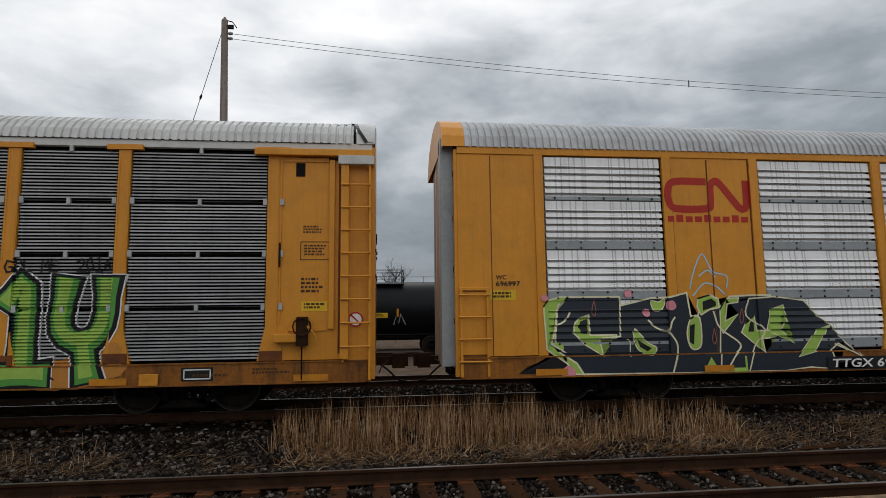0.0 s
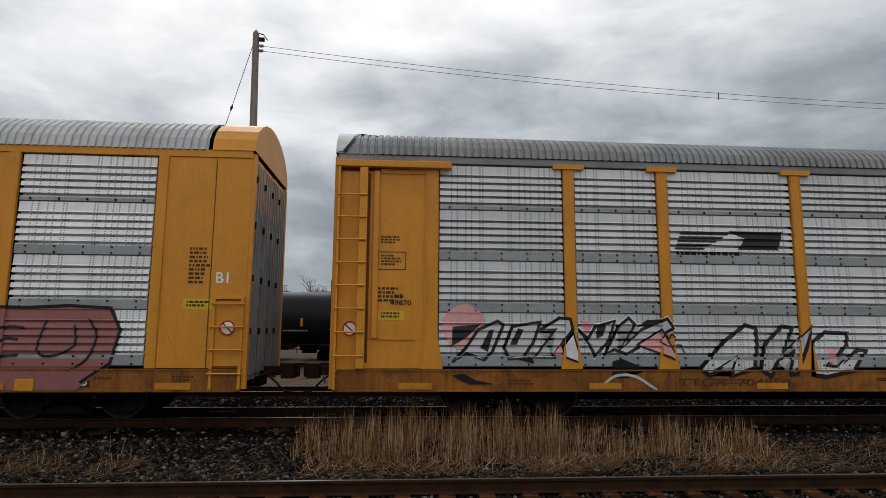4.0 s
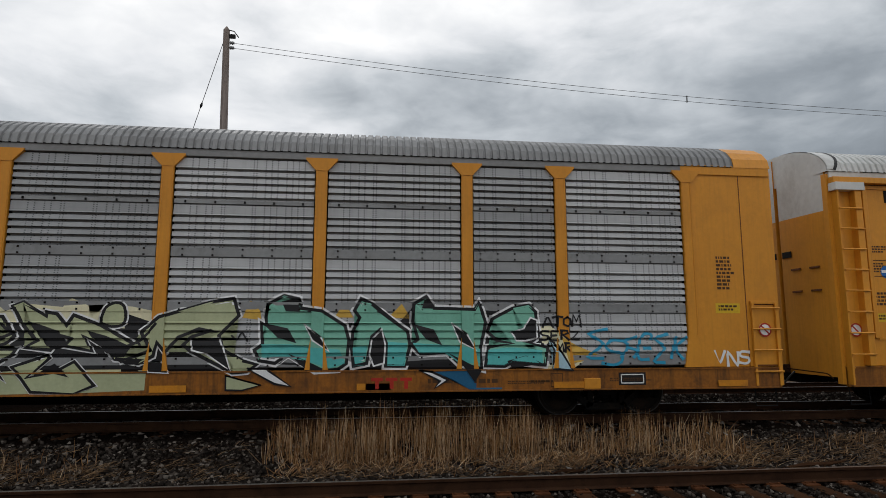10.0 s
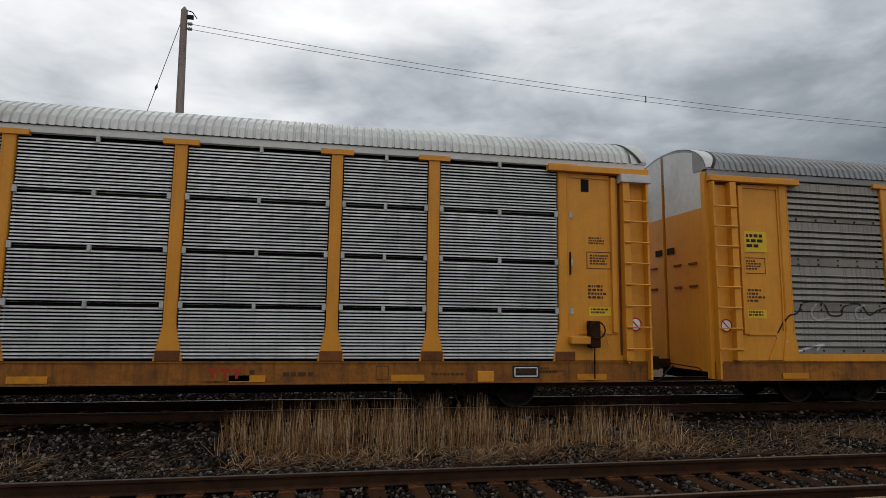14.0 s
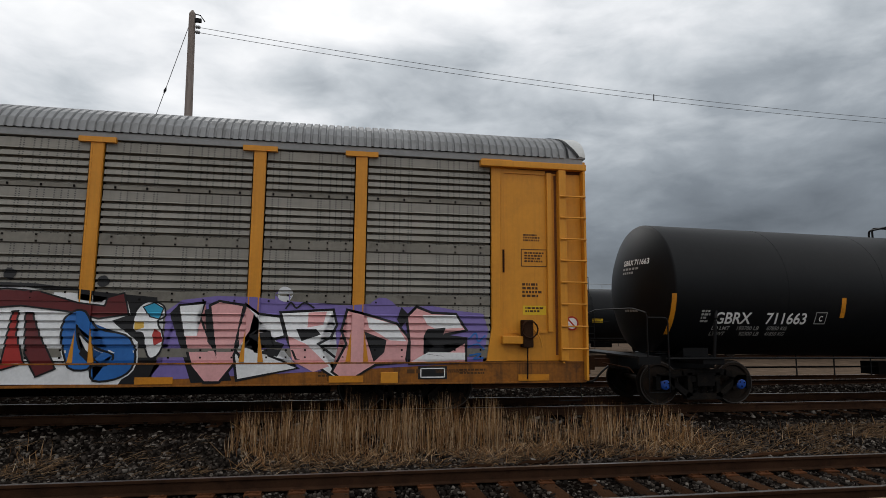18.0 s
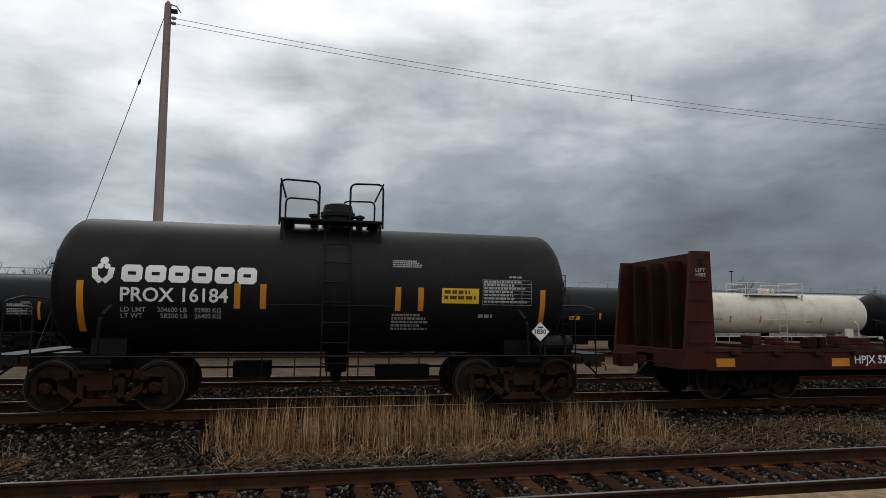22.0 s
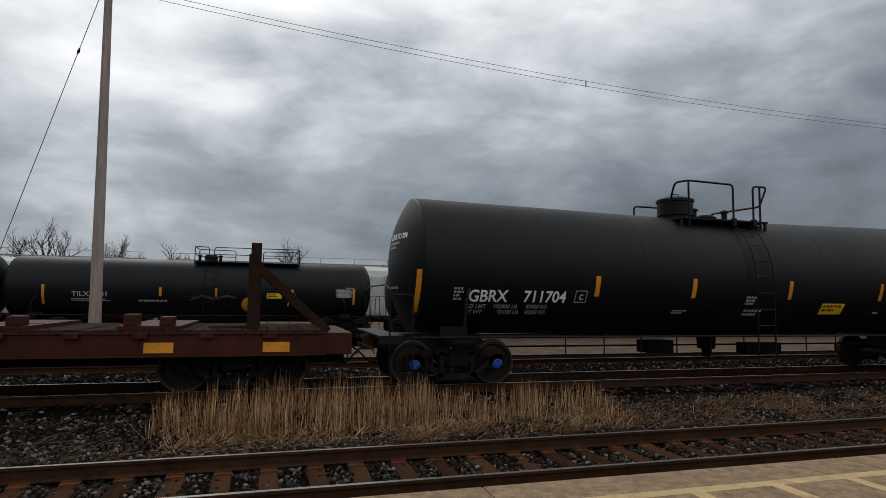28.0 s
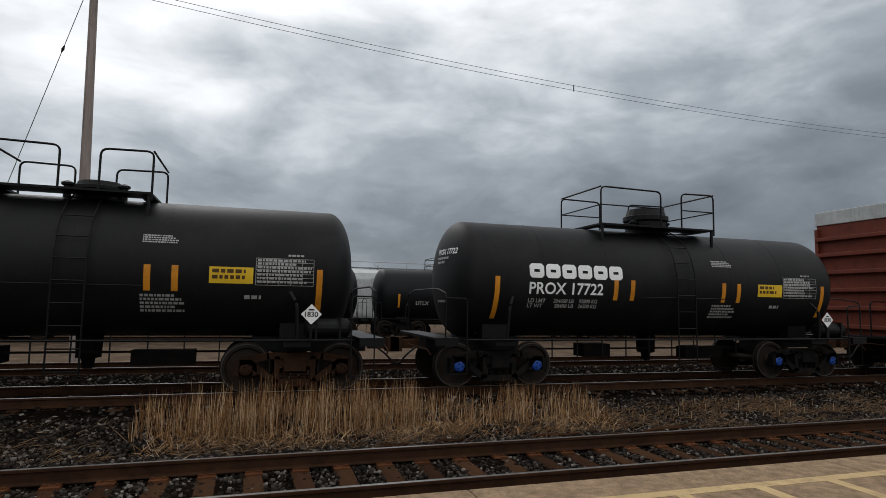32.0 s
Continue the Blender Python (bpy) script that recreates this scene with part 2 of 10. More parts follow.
M["rail"] = surf("rusty_rail_side", (0.048, 0.024, 0.0135), (0.028, 0.0145, 0.009), rough=0.75, scale=10, bump=0.2, dirt=(0.012, 0.0075, 0.0055), dirt_amount=0.5, spec=0.02)
M["rail_top"] = surf("polished_rail_head", (0.26, 0.25, 0.24), (0.17, 0.16, 0.155), rough=0.35, metal=0.8, scale=8, bump=0.02, stretch=(0.2, 1, 1))
M["tie"] = surf("weathered_tie_wood", (0.052, 0.025, 0.013), (0.020, 0.0105, 0.0065), rough=0.9, scale=4, bump=0.8, bump_scale=14, dirt=(0.010, 0.0065, 0.005), dirt_amount=0.8, vary=0.6, stretch=(8, 0.8, 4), spec=0.02)
M["plate"] = surf("rusty_tie_plate", (0.115, 0.045, 0.020), (0.066, 0.028, 0.014), rough=0.85, scale=12, bump=0.2, dirt=(0.02, 0.011, 0.008), dirt_amount=0.4, vary=0.4, spec=0.02)
M["red_brown"] = surf("oxide_red_car_paint", (0.058, 0.0125, 0.0062), (0.030, 0.0085, 0.005), rough=0.65, scale=3, bump=0.08, dirt=(0.010, 0.006, 0.0048), dirt_amount=0.55, streak=0.5, spec=0.12)
M["red_hopper"] = surf("faded_red_car_paint", (0.15, 0.032, 0.016), (0.10, 0.023, 0.0125), rough=0.6, scale=3, bump=0.05, dirt=(0.03, 0.012, 0.009), dirt_amount=0.4, streak=0.35, spec=0.2)
M["stake_steel"] = surf("dark_rusty_steel", (0.030, 0.015, 0.010), (0.016, 0.0095, 0.007), rough=0.8, scale=5, bump=0.15, dirt=(0.055, 0.024, 0.012), dirt_amount=0.35, spec=0.02)
M["deck"] = surf("worn_deck_planks", (0.036, 0.021, 0.015), (0.02, 0.0125, 0.0095), rough=0.9, scale=5, bump=0.4, bump_scale=20, dirt=(0.009, 0.0065, 0.005), dirt_amount=0.5, vary=0.4, spec=0.02)
M["pole"] = surf("grey_pole_wood", (0.30, 0.25, 0.225), (0.20, 0.165, 0.145), rough=0.9, scale=4, bump=0.5, bump_scale=14, dirt=(0.05, 0.04, 0.036), dirt_amount=0.35, stretch=(6, 6, 0.5))
M["wire"] = surf("aged_wire", (0.10, 0.10, 0.10), (0.07, 0.07, 0.07), rough=0.5, metal=0.5, bump=0)
M["white"] = paint("white_stencil_paint", (0.80, 0.80, 0.79), worn=0.15)
M["dim_white"] = paint("dirty_white_stencil", (0.34, 0.34, 0.33), worn=0.35)
M["black"] = paint("black_stencil_paint", (0.008, 0.008, 0.009), worn=0.0)
M["brown_ink"] = paint("dark_stencil_on_yellow", (0.075, 0.032, 0.008), worn=0.0)
M["orange"] = surf("amber_reflective_tape", (0.60, 0.24, 0.015), (0.46, 0.17, 0.012), rough=0.4, bump=0.02, dirt=(0.12, 0.06, 0.02), dirt_amount=0.35)
M["lemon"] = paint("yellow_notice_paint", (0.72, 0.46, 0.02), worn=0.2)
M["logo_red"] = paint("red_logo_paint", (0.42, 0.025, 0.012), worn=0.15)
M["glass_dark"] = surf("dark_void", (0.004, 0.004, 0.004), rough=0.9, bump=0)
M["concrete"] = surf("tan_platform_concrete", (0.34, 0.235, 0.145), (0.17, 0.118, 0.072), rough=0.9, scale=30, bump=0.9, bump_scale=90, dirt=(0.085, 0.058, 0.038), dirt_amount=0.45, spec=0.15)
M["line"] = surf("worn_yellow_line_paint", (0.46, 0.335, 0.165), (0.36, 0.255, 0.13), rough=0.75, scale=8, bump=0.3, dirt=(0.22, 0.15, 0.09), dirt_amount=0.8, spec=0.15)
M["galv"] = surf("galvanised_fitting", (0.34, 0.34, 0.34), (0.22, 0.22, 0.22), rough=0.45, metal=0.6, bump=0.05)
M["hopper_white"] = surf("pale_hopper_paint", (0.46, 0.48, 0.47), (0.36, 0.375, 0.37), rough=0.6, scale=2, bump=0.03, dirt=(0.16, 0.15, 0.14), dirt_amount=0.35, streak=0.3)
M["bark"] = surf("bare_grey_bark", (0.085, 0.070, 0.060), (0.05, 0.042, 0.037), rough=0.95, bump=0.2)
M["rust"] = surf("heavy_rust", (0.13, 0.048, 0.02), (0.07, 0.028, 0.014), rough=0.9, bump=0.3)


def island_mat(name, tones, rough=0.9, bump=0.3):
    """Loose stuff in many pieces, each with a tone of its own."""
    m = bpy.data.materials.new(name)
    m.use_nodes = True
    n = Nodes(m.node_tree)
    k = n.add("ShaderNodeNewGeometry").outputs["Random Per Island"]
    c = n.ramp(k, [(i / (len(tones) - 1), t) for i, t in enumerate(tones)])
    o = n.add("ShaderNodeTexCoord").outputs["Object"]
    c = n.mix(0.5, c, n.mix(n.noise(o, 1.2, 4), (0.6, 0.57, 0.54), (1.35, 1.3, 1.25)), "MULTIPLY")
    p = n.add("ShaderNodeBsdfPrincipled", {"Base Color": c, "Roughness": rough, "Specular IOR Level": 0.02})
    b = n.add("ShaderNodeBump", {"Strength": bump, "Distance": 0.01, "Height": n.noise(o, 120.0, 3)})
    n.tree.links.new(b.outputs[0], p.inputs["Normal"])
    n.add("ShaderNodeOutputMaterial", {0: p.outputs[0]})
    return m


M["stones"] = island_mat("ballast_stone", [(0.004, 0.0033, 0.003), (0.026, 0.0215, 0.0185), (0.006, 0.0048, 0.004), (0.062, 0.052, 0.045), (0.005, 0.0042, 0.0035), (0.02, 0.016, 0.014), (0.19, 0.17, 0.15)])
M["straw"] = island_mat("dry_reed", [(0.18, 0.079, 0.027), (0.43, 0.26, 0.12), (0.105, 0.046, 0.018), (0.64, 0.48, 0.31), (0.24, 0.12, 0.049), (0.06, 0.03, 0.013)], bump=0)
M["thatch"] = island_mat("fallen_dead_grass", [(0.06, 0.034, 0.018), (0.16, 0.10, 0.055), (0.04, 0.024, 0.014), (0.25, 0.17, 0.10)], bump=0)


def ground_mat():
    m = bpy.data.materials.new("gritty_ballast_soil")
    m.use_nodes = True
    n = Nodes(m.node_tree)
    o = n.add("ShaderNodeTexCoord").outputs["Object"]
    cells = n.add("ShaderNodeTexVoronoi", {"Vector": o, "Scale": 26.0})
    # each grain darkens towards its edge: shade in the gaps, put into the colour
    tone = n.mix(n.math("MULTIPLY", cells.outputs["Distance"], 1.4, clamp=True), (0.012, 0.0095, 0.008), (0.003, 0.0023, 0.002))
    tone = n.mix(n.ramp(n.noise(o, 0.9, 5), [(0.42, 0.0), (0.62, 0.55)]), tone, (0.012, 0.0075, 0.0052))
    p = n.add("ShaderNodeBsdfPrincipled", {"Base Color": tone, "Roughness": 0.95, "Specular IOR Level": 0.0})
    h = n.math("SUBTRACT", n.noise(o, 60, 4), n.math("MULTIPLY", cells.outputs["Distance"], 1.0))
    b = n.add("ShaderNodeBump", {"Strength": 0.9, "Distance": 0.03, "Height": h})
    n.tree.links.new(b.outputs[0], p.inputs["Normal"])
    n.add("ShaderNodeOutputMaterial", {0: p.outputs[0]})
    return m


M["ballast"] = ground_mat()
M["field"] = surf("dead_grass_field", (0.13, 0.092, 0.064), (0.06, 0.043, 0.031), rough=0.95, scale=6, bump=0.8, bump_scale=12, dirt=(0.045, 0.032, 0.024), dirt_amount=0.6, spec=0.02)

# ---- mesh helpers ----


def part(name, bm, material, parent, label="", smooth=False):
    """Links a bmesh (or a finished mesh) as one object under a thing."""
    if isinstance(bm, bpy.types.Mesh):
        me = bm
    else:
        me = bpy.data.meshes.new(name)
        bm.normal_update()
        bm.to_mesh(me)
        bm.free()
        if smooth:
            me.shade_smooth()
        for mm in material if isinstance(material, (list, tuple)) else [material]:
            me.materials.append(M[mm] if isinstance(mm, str) else mm)
    ob = new(name, me)
    if parent:
        ob.parent = parent
    if label:
        ob["label"] = label
    return ob


def thing(name, label, category, loc=(0, 0, 0), group="", kind=""):
    ob = new(name)
    ob.empty_display_size = 0.3
    ob.location = loc
    return tagged(ob, label, category, group, kind)


def box(bm, x0, x1, y0, y1, z0, z1, mi=0):
    v = [bm.verts.new(p) for p in ((x0, y0, z0), (x1, y0, z0), (x1, y1, z0), (x0, y1, z0), (x0, y0, z1), (x1, y0, z1), (x1, y1, z1), (x0, y1, z1))]
    for f in ((0, 3, 2, 1), (4, 5, 6, 7), (0, 1, 5, 4), (1, 2, 6, 5), (2, 3, 7, 6), (3, 0, 4, 7)):
        bm.faces.new([v[i] for i in f]).material_index = mi
    return v


def boxes(*some):
    bm = bmesh.new()
    for b in some:
        box(bm, *b)
    return bm


def chamfered(x0, x1, y0, y1, z0, z1, r=0.012):
    bm = boxes((x0, x1, y0, y1, z0, z1))
    bmesh.ops.bevel(bm, geom=bm.edges[:], offset=r, segments=2, affect="EDGES", profile=0.6)
    return bm


def tube(bm, pts, r, n=6, mi=0):
    """A rod through the points, closed at its ends."""
    pts = [Vector(p) for p in pts]
    rings = []
    for i, p in enumerate(pts):
        d = (pts[min(i + 1, len(pts) - 1)] - pts[max(i - 1, 0)]).normalized()
        a = d.cross(Vector((0, 0, 1)) if abs(d.z) < 0.9 else Vector((0, 1, 0))).normalized()
        b = d.cross(a)
        rr = r[i] if isinstance(r, (list, tuple)) else r
        rings.append([bm.verts.new(p + (a * math.cos(t) + b * math.sin(t)) * rr) for t in (2 * math.pi * k / n for k in range(n))])
    for q, w in zip(rings, rings[1:]):
        for k in range(n):
            bm.faces.new((q[k], q[(k + 1) % n], w[(k + 1) % n], w[k])).material_index = mi
    for q in (rings[0][::-1], rings[-1]):
        bm.faces.new(q).material_index = mi
    return bm


def rod(pts, r, n=6):
    return tube(bmesh.new(), pts, r, n)


def bend(pts, r=0.08, k=4):
    """Rounds the inner corners of a line of points."""
    pts = [Vector(p) for p in pts]
    out = [pts[0]]
    for a, b, c in zip(pts, pts[1:], pts[2:]):
        u, v = (a - b), (c - b)
        d = min(r, u.length * 0.45, v.length * 0.45)
        p, q = b + u.normalized() * d, b + v.normalized() * d
        for i in range(k + 1):
            t = i / k
            out.append((p * (1 - t) + b * t) * (1 - t) + (b * (1 - t) + q * t) * t)
    return out + [pts[-1]]


def lathe(bm, prof, axis="y", n=24, mi=0, at=(0, 0, 0), cap=True):
    """Turns (along, radius) points round an axis."""
    rings = []
    for a, r in prof:
        ring = []
        for k in range(n):
            t = 2 * math.pi * k / n
            c, s = math.cos(t) * r, math.sin(t) * r
            p = {"x": (a, c, s), "y": (c, a, s), "z": (c, s, a)}[axis]
            ring.append(bm.verts.new(Vector(p) + Vector(at)))
        rings.append(ring)
    for q, w in zip(rings, rings[1:]):
        for k in range(n):
            f = (q[k], q[(k + 1) % n], w[(k + 1) % n], w[k])
            bm.faces.new(f if axis == "x" or axis == "z" else f[::-1]).material_index = mi
    if cap:
        for q in (rings[0], rings[-1]):
            bm.faces.new(q).material_index = mi
    bmesh.ops.recalc_face_normals(bm, faces=bm.faces[:])
    return bm


def beam(bm, p, q, w, y0, y1, mi=0):
    """A flat bar from p to q, each (x, z), w wide, between two depths."""
    p, q = Vector(p), Vector(q)
    d = (q - p).normalized() * 0.5 * w
    s = Vector((-d.y, d.x))
    c = [p + s - d * 0.3, q + s + d * 0.3, q - s + d * 0.3, p - s - d * 0.3]
    front, back = [bm.verts.new((v.x, y0, v.y)) for v in c], [bm.verts.new((v.x, y1, v.y)) for v in c]
    bm.faces.new(front[::-1]).material_index = mi
    bm.faces.new(back).material_index = mi
    for k in range(4):
        bm.faces.new((front[k], front[(k + 1) % 4], back[(k + 1) % 4], back[k])).material_index = mi
    return bm


def plain_mesh(name, verts, faces, material, parent=None, label=""):
    me = bpy.data.meshes.new(name)
    me.from_pydata(verts, [], faces)
    me.materials.append(M[material])
    me.update()
    return part(name, me, None, parent, label)

# ---- ground, tracks and platform ----
NEAR_Y = 7.798 - GAUGE / 2          # the empty track by the platform: its middle line, rail tops at 0


def rise(y):
    """The height of the ballast across the tracks."""
    ys = [5.3, 6.0, 7.9, 8.5, 9.3, 10.2, 11.0, 14.4, 15.2, 16.6, 19.4, 20.4, 24.0]
    zs = [-0.24, -0.215, -0.215, -0.27, -0.30, -0.22, -0.035, -0.035, -0.12, -0.06, -0.06, -0.12, -0.12]
    return float(np.interp(y, ys, zs))


def build_ground():
    bm = bmesh.new()
    xs, ys = [-1500, -200, 0, 200, 1500], [-200, 0, 5.0, 8, 12, 20, 20.7, 24, 60, 400, 2500]
    zs = [-0.6, -0.6, -0.6, -0.6, -0.6, -0.4, -0.09, -0.1, -0.1, -0.1, -0.1]
    grid = [[bm.verts.new((x, y, z)) for x in xs] for y, z in zip(ys, zs)]
    for a, b in zip(grid, grid[1:]):
        for k in range(len(xs) - 1):
            bm.faces.new((a[k], a[k + 1], b[k + 1], b[k]))
    tagged(part("ground", bm, "field", None), "flat field of dead tan grass reaching the horizon", "ground", kind="structure")
    verts, faces = [], []
    ys = np.r_[np.arange(5.3, 12.0, 0.12), np.arange(12.0, 20.8, 0.3)]
    xs = np.r_[np.arange(-150, -12, 6), np.arange(-12, 34, 0.25), np.arange(34, 150.1, 6)]
    for y in ys:
        for x in xs:
            verts.append((x, y, rise(y) + 0.035 * noise.noise((x * 0.8, y * 1.1, 0)) + 0.015 * noise.noise((x * 4, y * 4, 3))))
    w = len(xs)
    for j in range(len(ys) - 1):
        for i in range(w - 1):
            faces.append((j * w + i, j * w + i + 1, (j + 1) * w + i + 1, (j + 1) * w + i))
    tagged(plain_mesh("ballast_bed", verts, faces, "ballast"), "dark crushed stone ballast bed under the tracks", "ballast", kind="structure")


RAIL_SHAPE = [(-0.07, -0.172), (0.07, -0.172), (0.07, -0.162), (0.012, -0.145), (0.010, -0.045), (0.036, -0.034), (0.036, -0.006), (0.028, 0.0), (-0.028, 0.0), (-0.036, -0.006), (-0.036, -0.034), (-0.010, -0.045), (-0.012, -0.145), (-0.07, -0.162)]


def rail(parent, y, z, x0, x1, shiny=True):
    bm = bmesh.new()
    a = [bm.verts.new((x0, y + u, z + v)) for u, v in RAIL_SHAPE]
    b = [bm.verts.new((x1, y + u, z + v)) for u, v in RAIL_SHAPE]
    n = len(a)
    for k in range(n):
        f = bm.faces.new((a[k], a[(k + 1) % n], b[(k + 1) % n], b[k]))
        f.material_index = 1 if shiny and k == 7 else 0
    bm.faces.new(a[::-1]), bm.faces.new(b)
    bmesh.ops.recalc_face_normals(bm, faces=bm.faces[:])
    return part("rail", bm, ["rail", "rail_top"], parent, "rust-brown steel rail with a polished head")


def tie_mesh(seed):
    rnd = random.Random(seed)
    bm = boxes((-0.115, 0.115, -1.3, 1.3, -0.18, 0.0))
    bmesh.ops.bevel(bm, geom=bm.edges[:], offset=0.012, segments=1, affect="EDGES")
    for v in bm.verts:
        v.co += Vector((rnd.uniform(-0.008, 0.008), rnd.uniform(-0.03, 0.03), rnd.uniform(-0.006, 0.004)))
    me = bpy.data.meshes.new("tie")
    bm.to_mesh(me)
    bm.free()
    me.materials.append(M["tie"])
    return me


def plate_mesh():
    bm = boxes((-0.10, 0.10, -0.18, 0.18, 0.0, 0.018), (-0.10, 0.10, -0.085, -0.07, 0.018, 0.03), (-0.10, 0.10, 0.07, 0.085, 0.018, 0.03))
    for x in (-0.06, 0.06):
        for y in (-0.105, 0.105):
            box(bm, x - 0.014, x + 0.014, y - 0.018, y + 0.018, 0.018, 0.04)
    me = bpy.data.meshes.new("tie_plate")
    bm.to_mesh(me)
    bm.free()
    me.materials.append(M["plate"])
    return me


def build_track(name, y, z, x0, x1, tx0, tx1, label, shiny=True, plates=True):
    tr = thing(name, label, "railway track", (0, y, z), kind="structure")
    for s in (-1, 1):
        rail(tr, s * GAUGE / 2, 0, x0, x1, shiny)
    ties, plate, rnd = [tie_mesh(k) for k in range(4)], plate_mesh(), random.Random(name)
    x, k = tx0, 0
    while x < tx1:
        ob = part("tie", ties[k % 4], None, tr)
        ob.matrix_basis = pose(x + rnd.uniform(-0.03, 0.03), rnd.uniform(-0.04, 0.04), -0.192 + rnd.uniform(-0.006, 0.004), 0, 0, rnd.uniform(-1.2, 1.2))
        if plates:
            for s in (-1, 1):
                ob2 = part("tie_plate", plate, None, tr)
                ob2.matrix_basis = pose(ob.location.x, s * GAUGE / 2, -0.193, 0, 0, rnd.uniform(-1, 1))
        x, k = x + 0.535, k + 1
    return tr


def build_platform():
    pf = thing("platform", "tan concrete station platform with worn yellow edge lines and a crack", "platform", kind="structure")
    top, edge = 0.17, 5.37
    xs = [-40, -8.2, 2.0, 6.42, 16.5, 40]
    for a, b in zip(xs, xs[1:]):
        bm = chamfered(a + 0.006, b - 0.006, -12, edge, -0.6, top, 0.012)
        part("slab", bm, "concrete", pf)
    # a long line with cross bars behind it, as for a hatched edge zone
    part("edge_line", boxes((-40, 40, 4.70, 4.84, top - 0.01, top + 0.004)), "line", pf, "worn pale yellow painted line")
    x = -12.0
    while x < 26:
        part("cross_bar", boxes((x, x + 0.15, 4.02, 4.70, top - 0.01, top + 0.0035)), "line", pf)
        x += 0.93
    part("edge_line", boxes((-40, 40, 3.88, 4.02, top - 0.01, top + 0.004)), "line", pf)


def stones(name, label, areas, seed):
    """Loose angular stones, a jittered block each. Areas: x0, x1, y0, y1, stones per square metre, size."""
    rnd = np.random.RandomState(seed)
    cube = np.array([[x, y, z] for x in (-1, 1) for y in (-1, 1) for z in (-1, 1)], float)
    quads = np.array([(0, 1, 3, 2), (4, 6, 7, 5), (0, 4, 5, 1), (2, 3, 7, 6), (0, 2, 6, 4), (1, 5, 7, 3)])
    vs, fs, base = [], [], 0
    for x0, x1, y0, y1, dens, size in areas:
        n = int((x1 - x0) * (y1 - y0) * dens)
        p = np.stack([rnd.uniform(x0, x1, n), rnd.uniform(y0, y1, n)], 1)
        if y1 < 7.9:
            # the ties of the near track lie bare
            p = p[np.abs((p[:, 0] + 9.0 + 0.2675) % 0.535 - 0.2675) > rnd.choice([0.02, 0.09, 0.11, 0.12], len(p))]
            n = len(p)
        z = np.array([rise(y) for y in p[:, 1]]) + rnd.uniform(-0.006, 0.014, n)
        s = size * rnd.uniform(0.45, 1.25, (n, 1, 1)) * rnd.uniform(0.6, 1.2, (n, 1, 3)) * 0.5
        v = (cube[None] + rnd.uniform(-0.45, 0.45, (n, 8, 3))) * s
        a, b = rnd.uniform(0, 6.28, n), rnd.uniform(-0.7, 0.7, n)
        ca, sa, cb, sb = np.cos(a), np.sin(a), np.cos(b), np.sin(b)
        v = np.stack([v[..., 0], v[..., 1] * cb[:, None] - v[..., 2] * sb[:, None], v[..., 1] * sb[:, None] + v[..., 2] * cb[:, None]], -1)
        v = np.stack([v[..., 0] * ca[:, None] - v[..., 1] * sa[:, None], v[..., 0] * sa[:, None] + v[..., 1] * ca[:, None], v[..., 2]], -1)
        v += np.concatenate([p, z[:, None]], 1)[:, None]
        vs.append(v.reshape(-1, 3))
        fs.append((quads[None] + 8 * np.arange(n)[:, None, None]).reshape(-1, 4) + base)
        base += 8 * n
    v, f = np.concatenate(vs), np.concatenate(fs)
    me = bpy.data.meshes.new(name)
    me.vertices.add(len(v)), me.loops.add(f.size), me.polygons.add(len(f))
    me.vertices.foreach_set("co", v.ravel())
    me.loops.foreach_set("vertex_index", f.ravel())
    me.polygons.foreach_set("loop_start", np.arange(0, f.size, 4))
    me.polygons.foreach_set("loop_total", np.full(len(f), 4))
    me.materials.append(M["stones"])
    me.update(calc_edges=True)
    return tagged(part(name, me, None, None), label, "stones", kind="stuff")


def blades(name, label, material, some, category="grass"):
    """Thin three-sided blades. Each: root, tip, bow, width."""
    verts, faces = [], []
    for root, tip, bow, w in some:
        root, tip = Vector(root), Vector(tip)
        d = (tip - root)
        a = d.cross(Vector((0.3, 1, 0.1))).normalized() * w
        b = d.cross(a).normalized() * w
        n0 = len(verts)
        for t, k in ((0.0, 1.0), (0.55, 0.8)):
            c = root + d * t + Vector(bow) * (4 * t * (1 - t))
            verts += [c + a * k, c - a * k * 0.5 + b * k, c - a * k * 0.5 - b * k]
        verts.append(tip)
        for k in range(3):
            faces.append((n0 + k, n0 + (k + 1) % 3, n0 + 3 + (k + 1) % 3, n0 + 3 + k))
            faces.append((n0 + 3 + k, n0 + 3 + (k + 1) % 3, n0 + 6))
    return tagged(plain_mesh(name, verts, faces, material), label, category, kind="stuff")


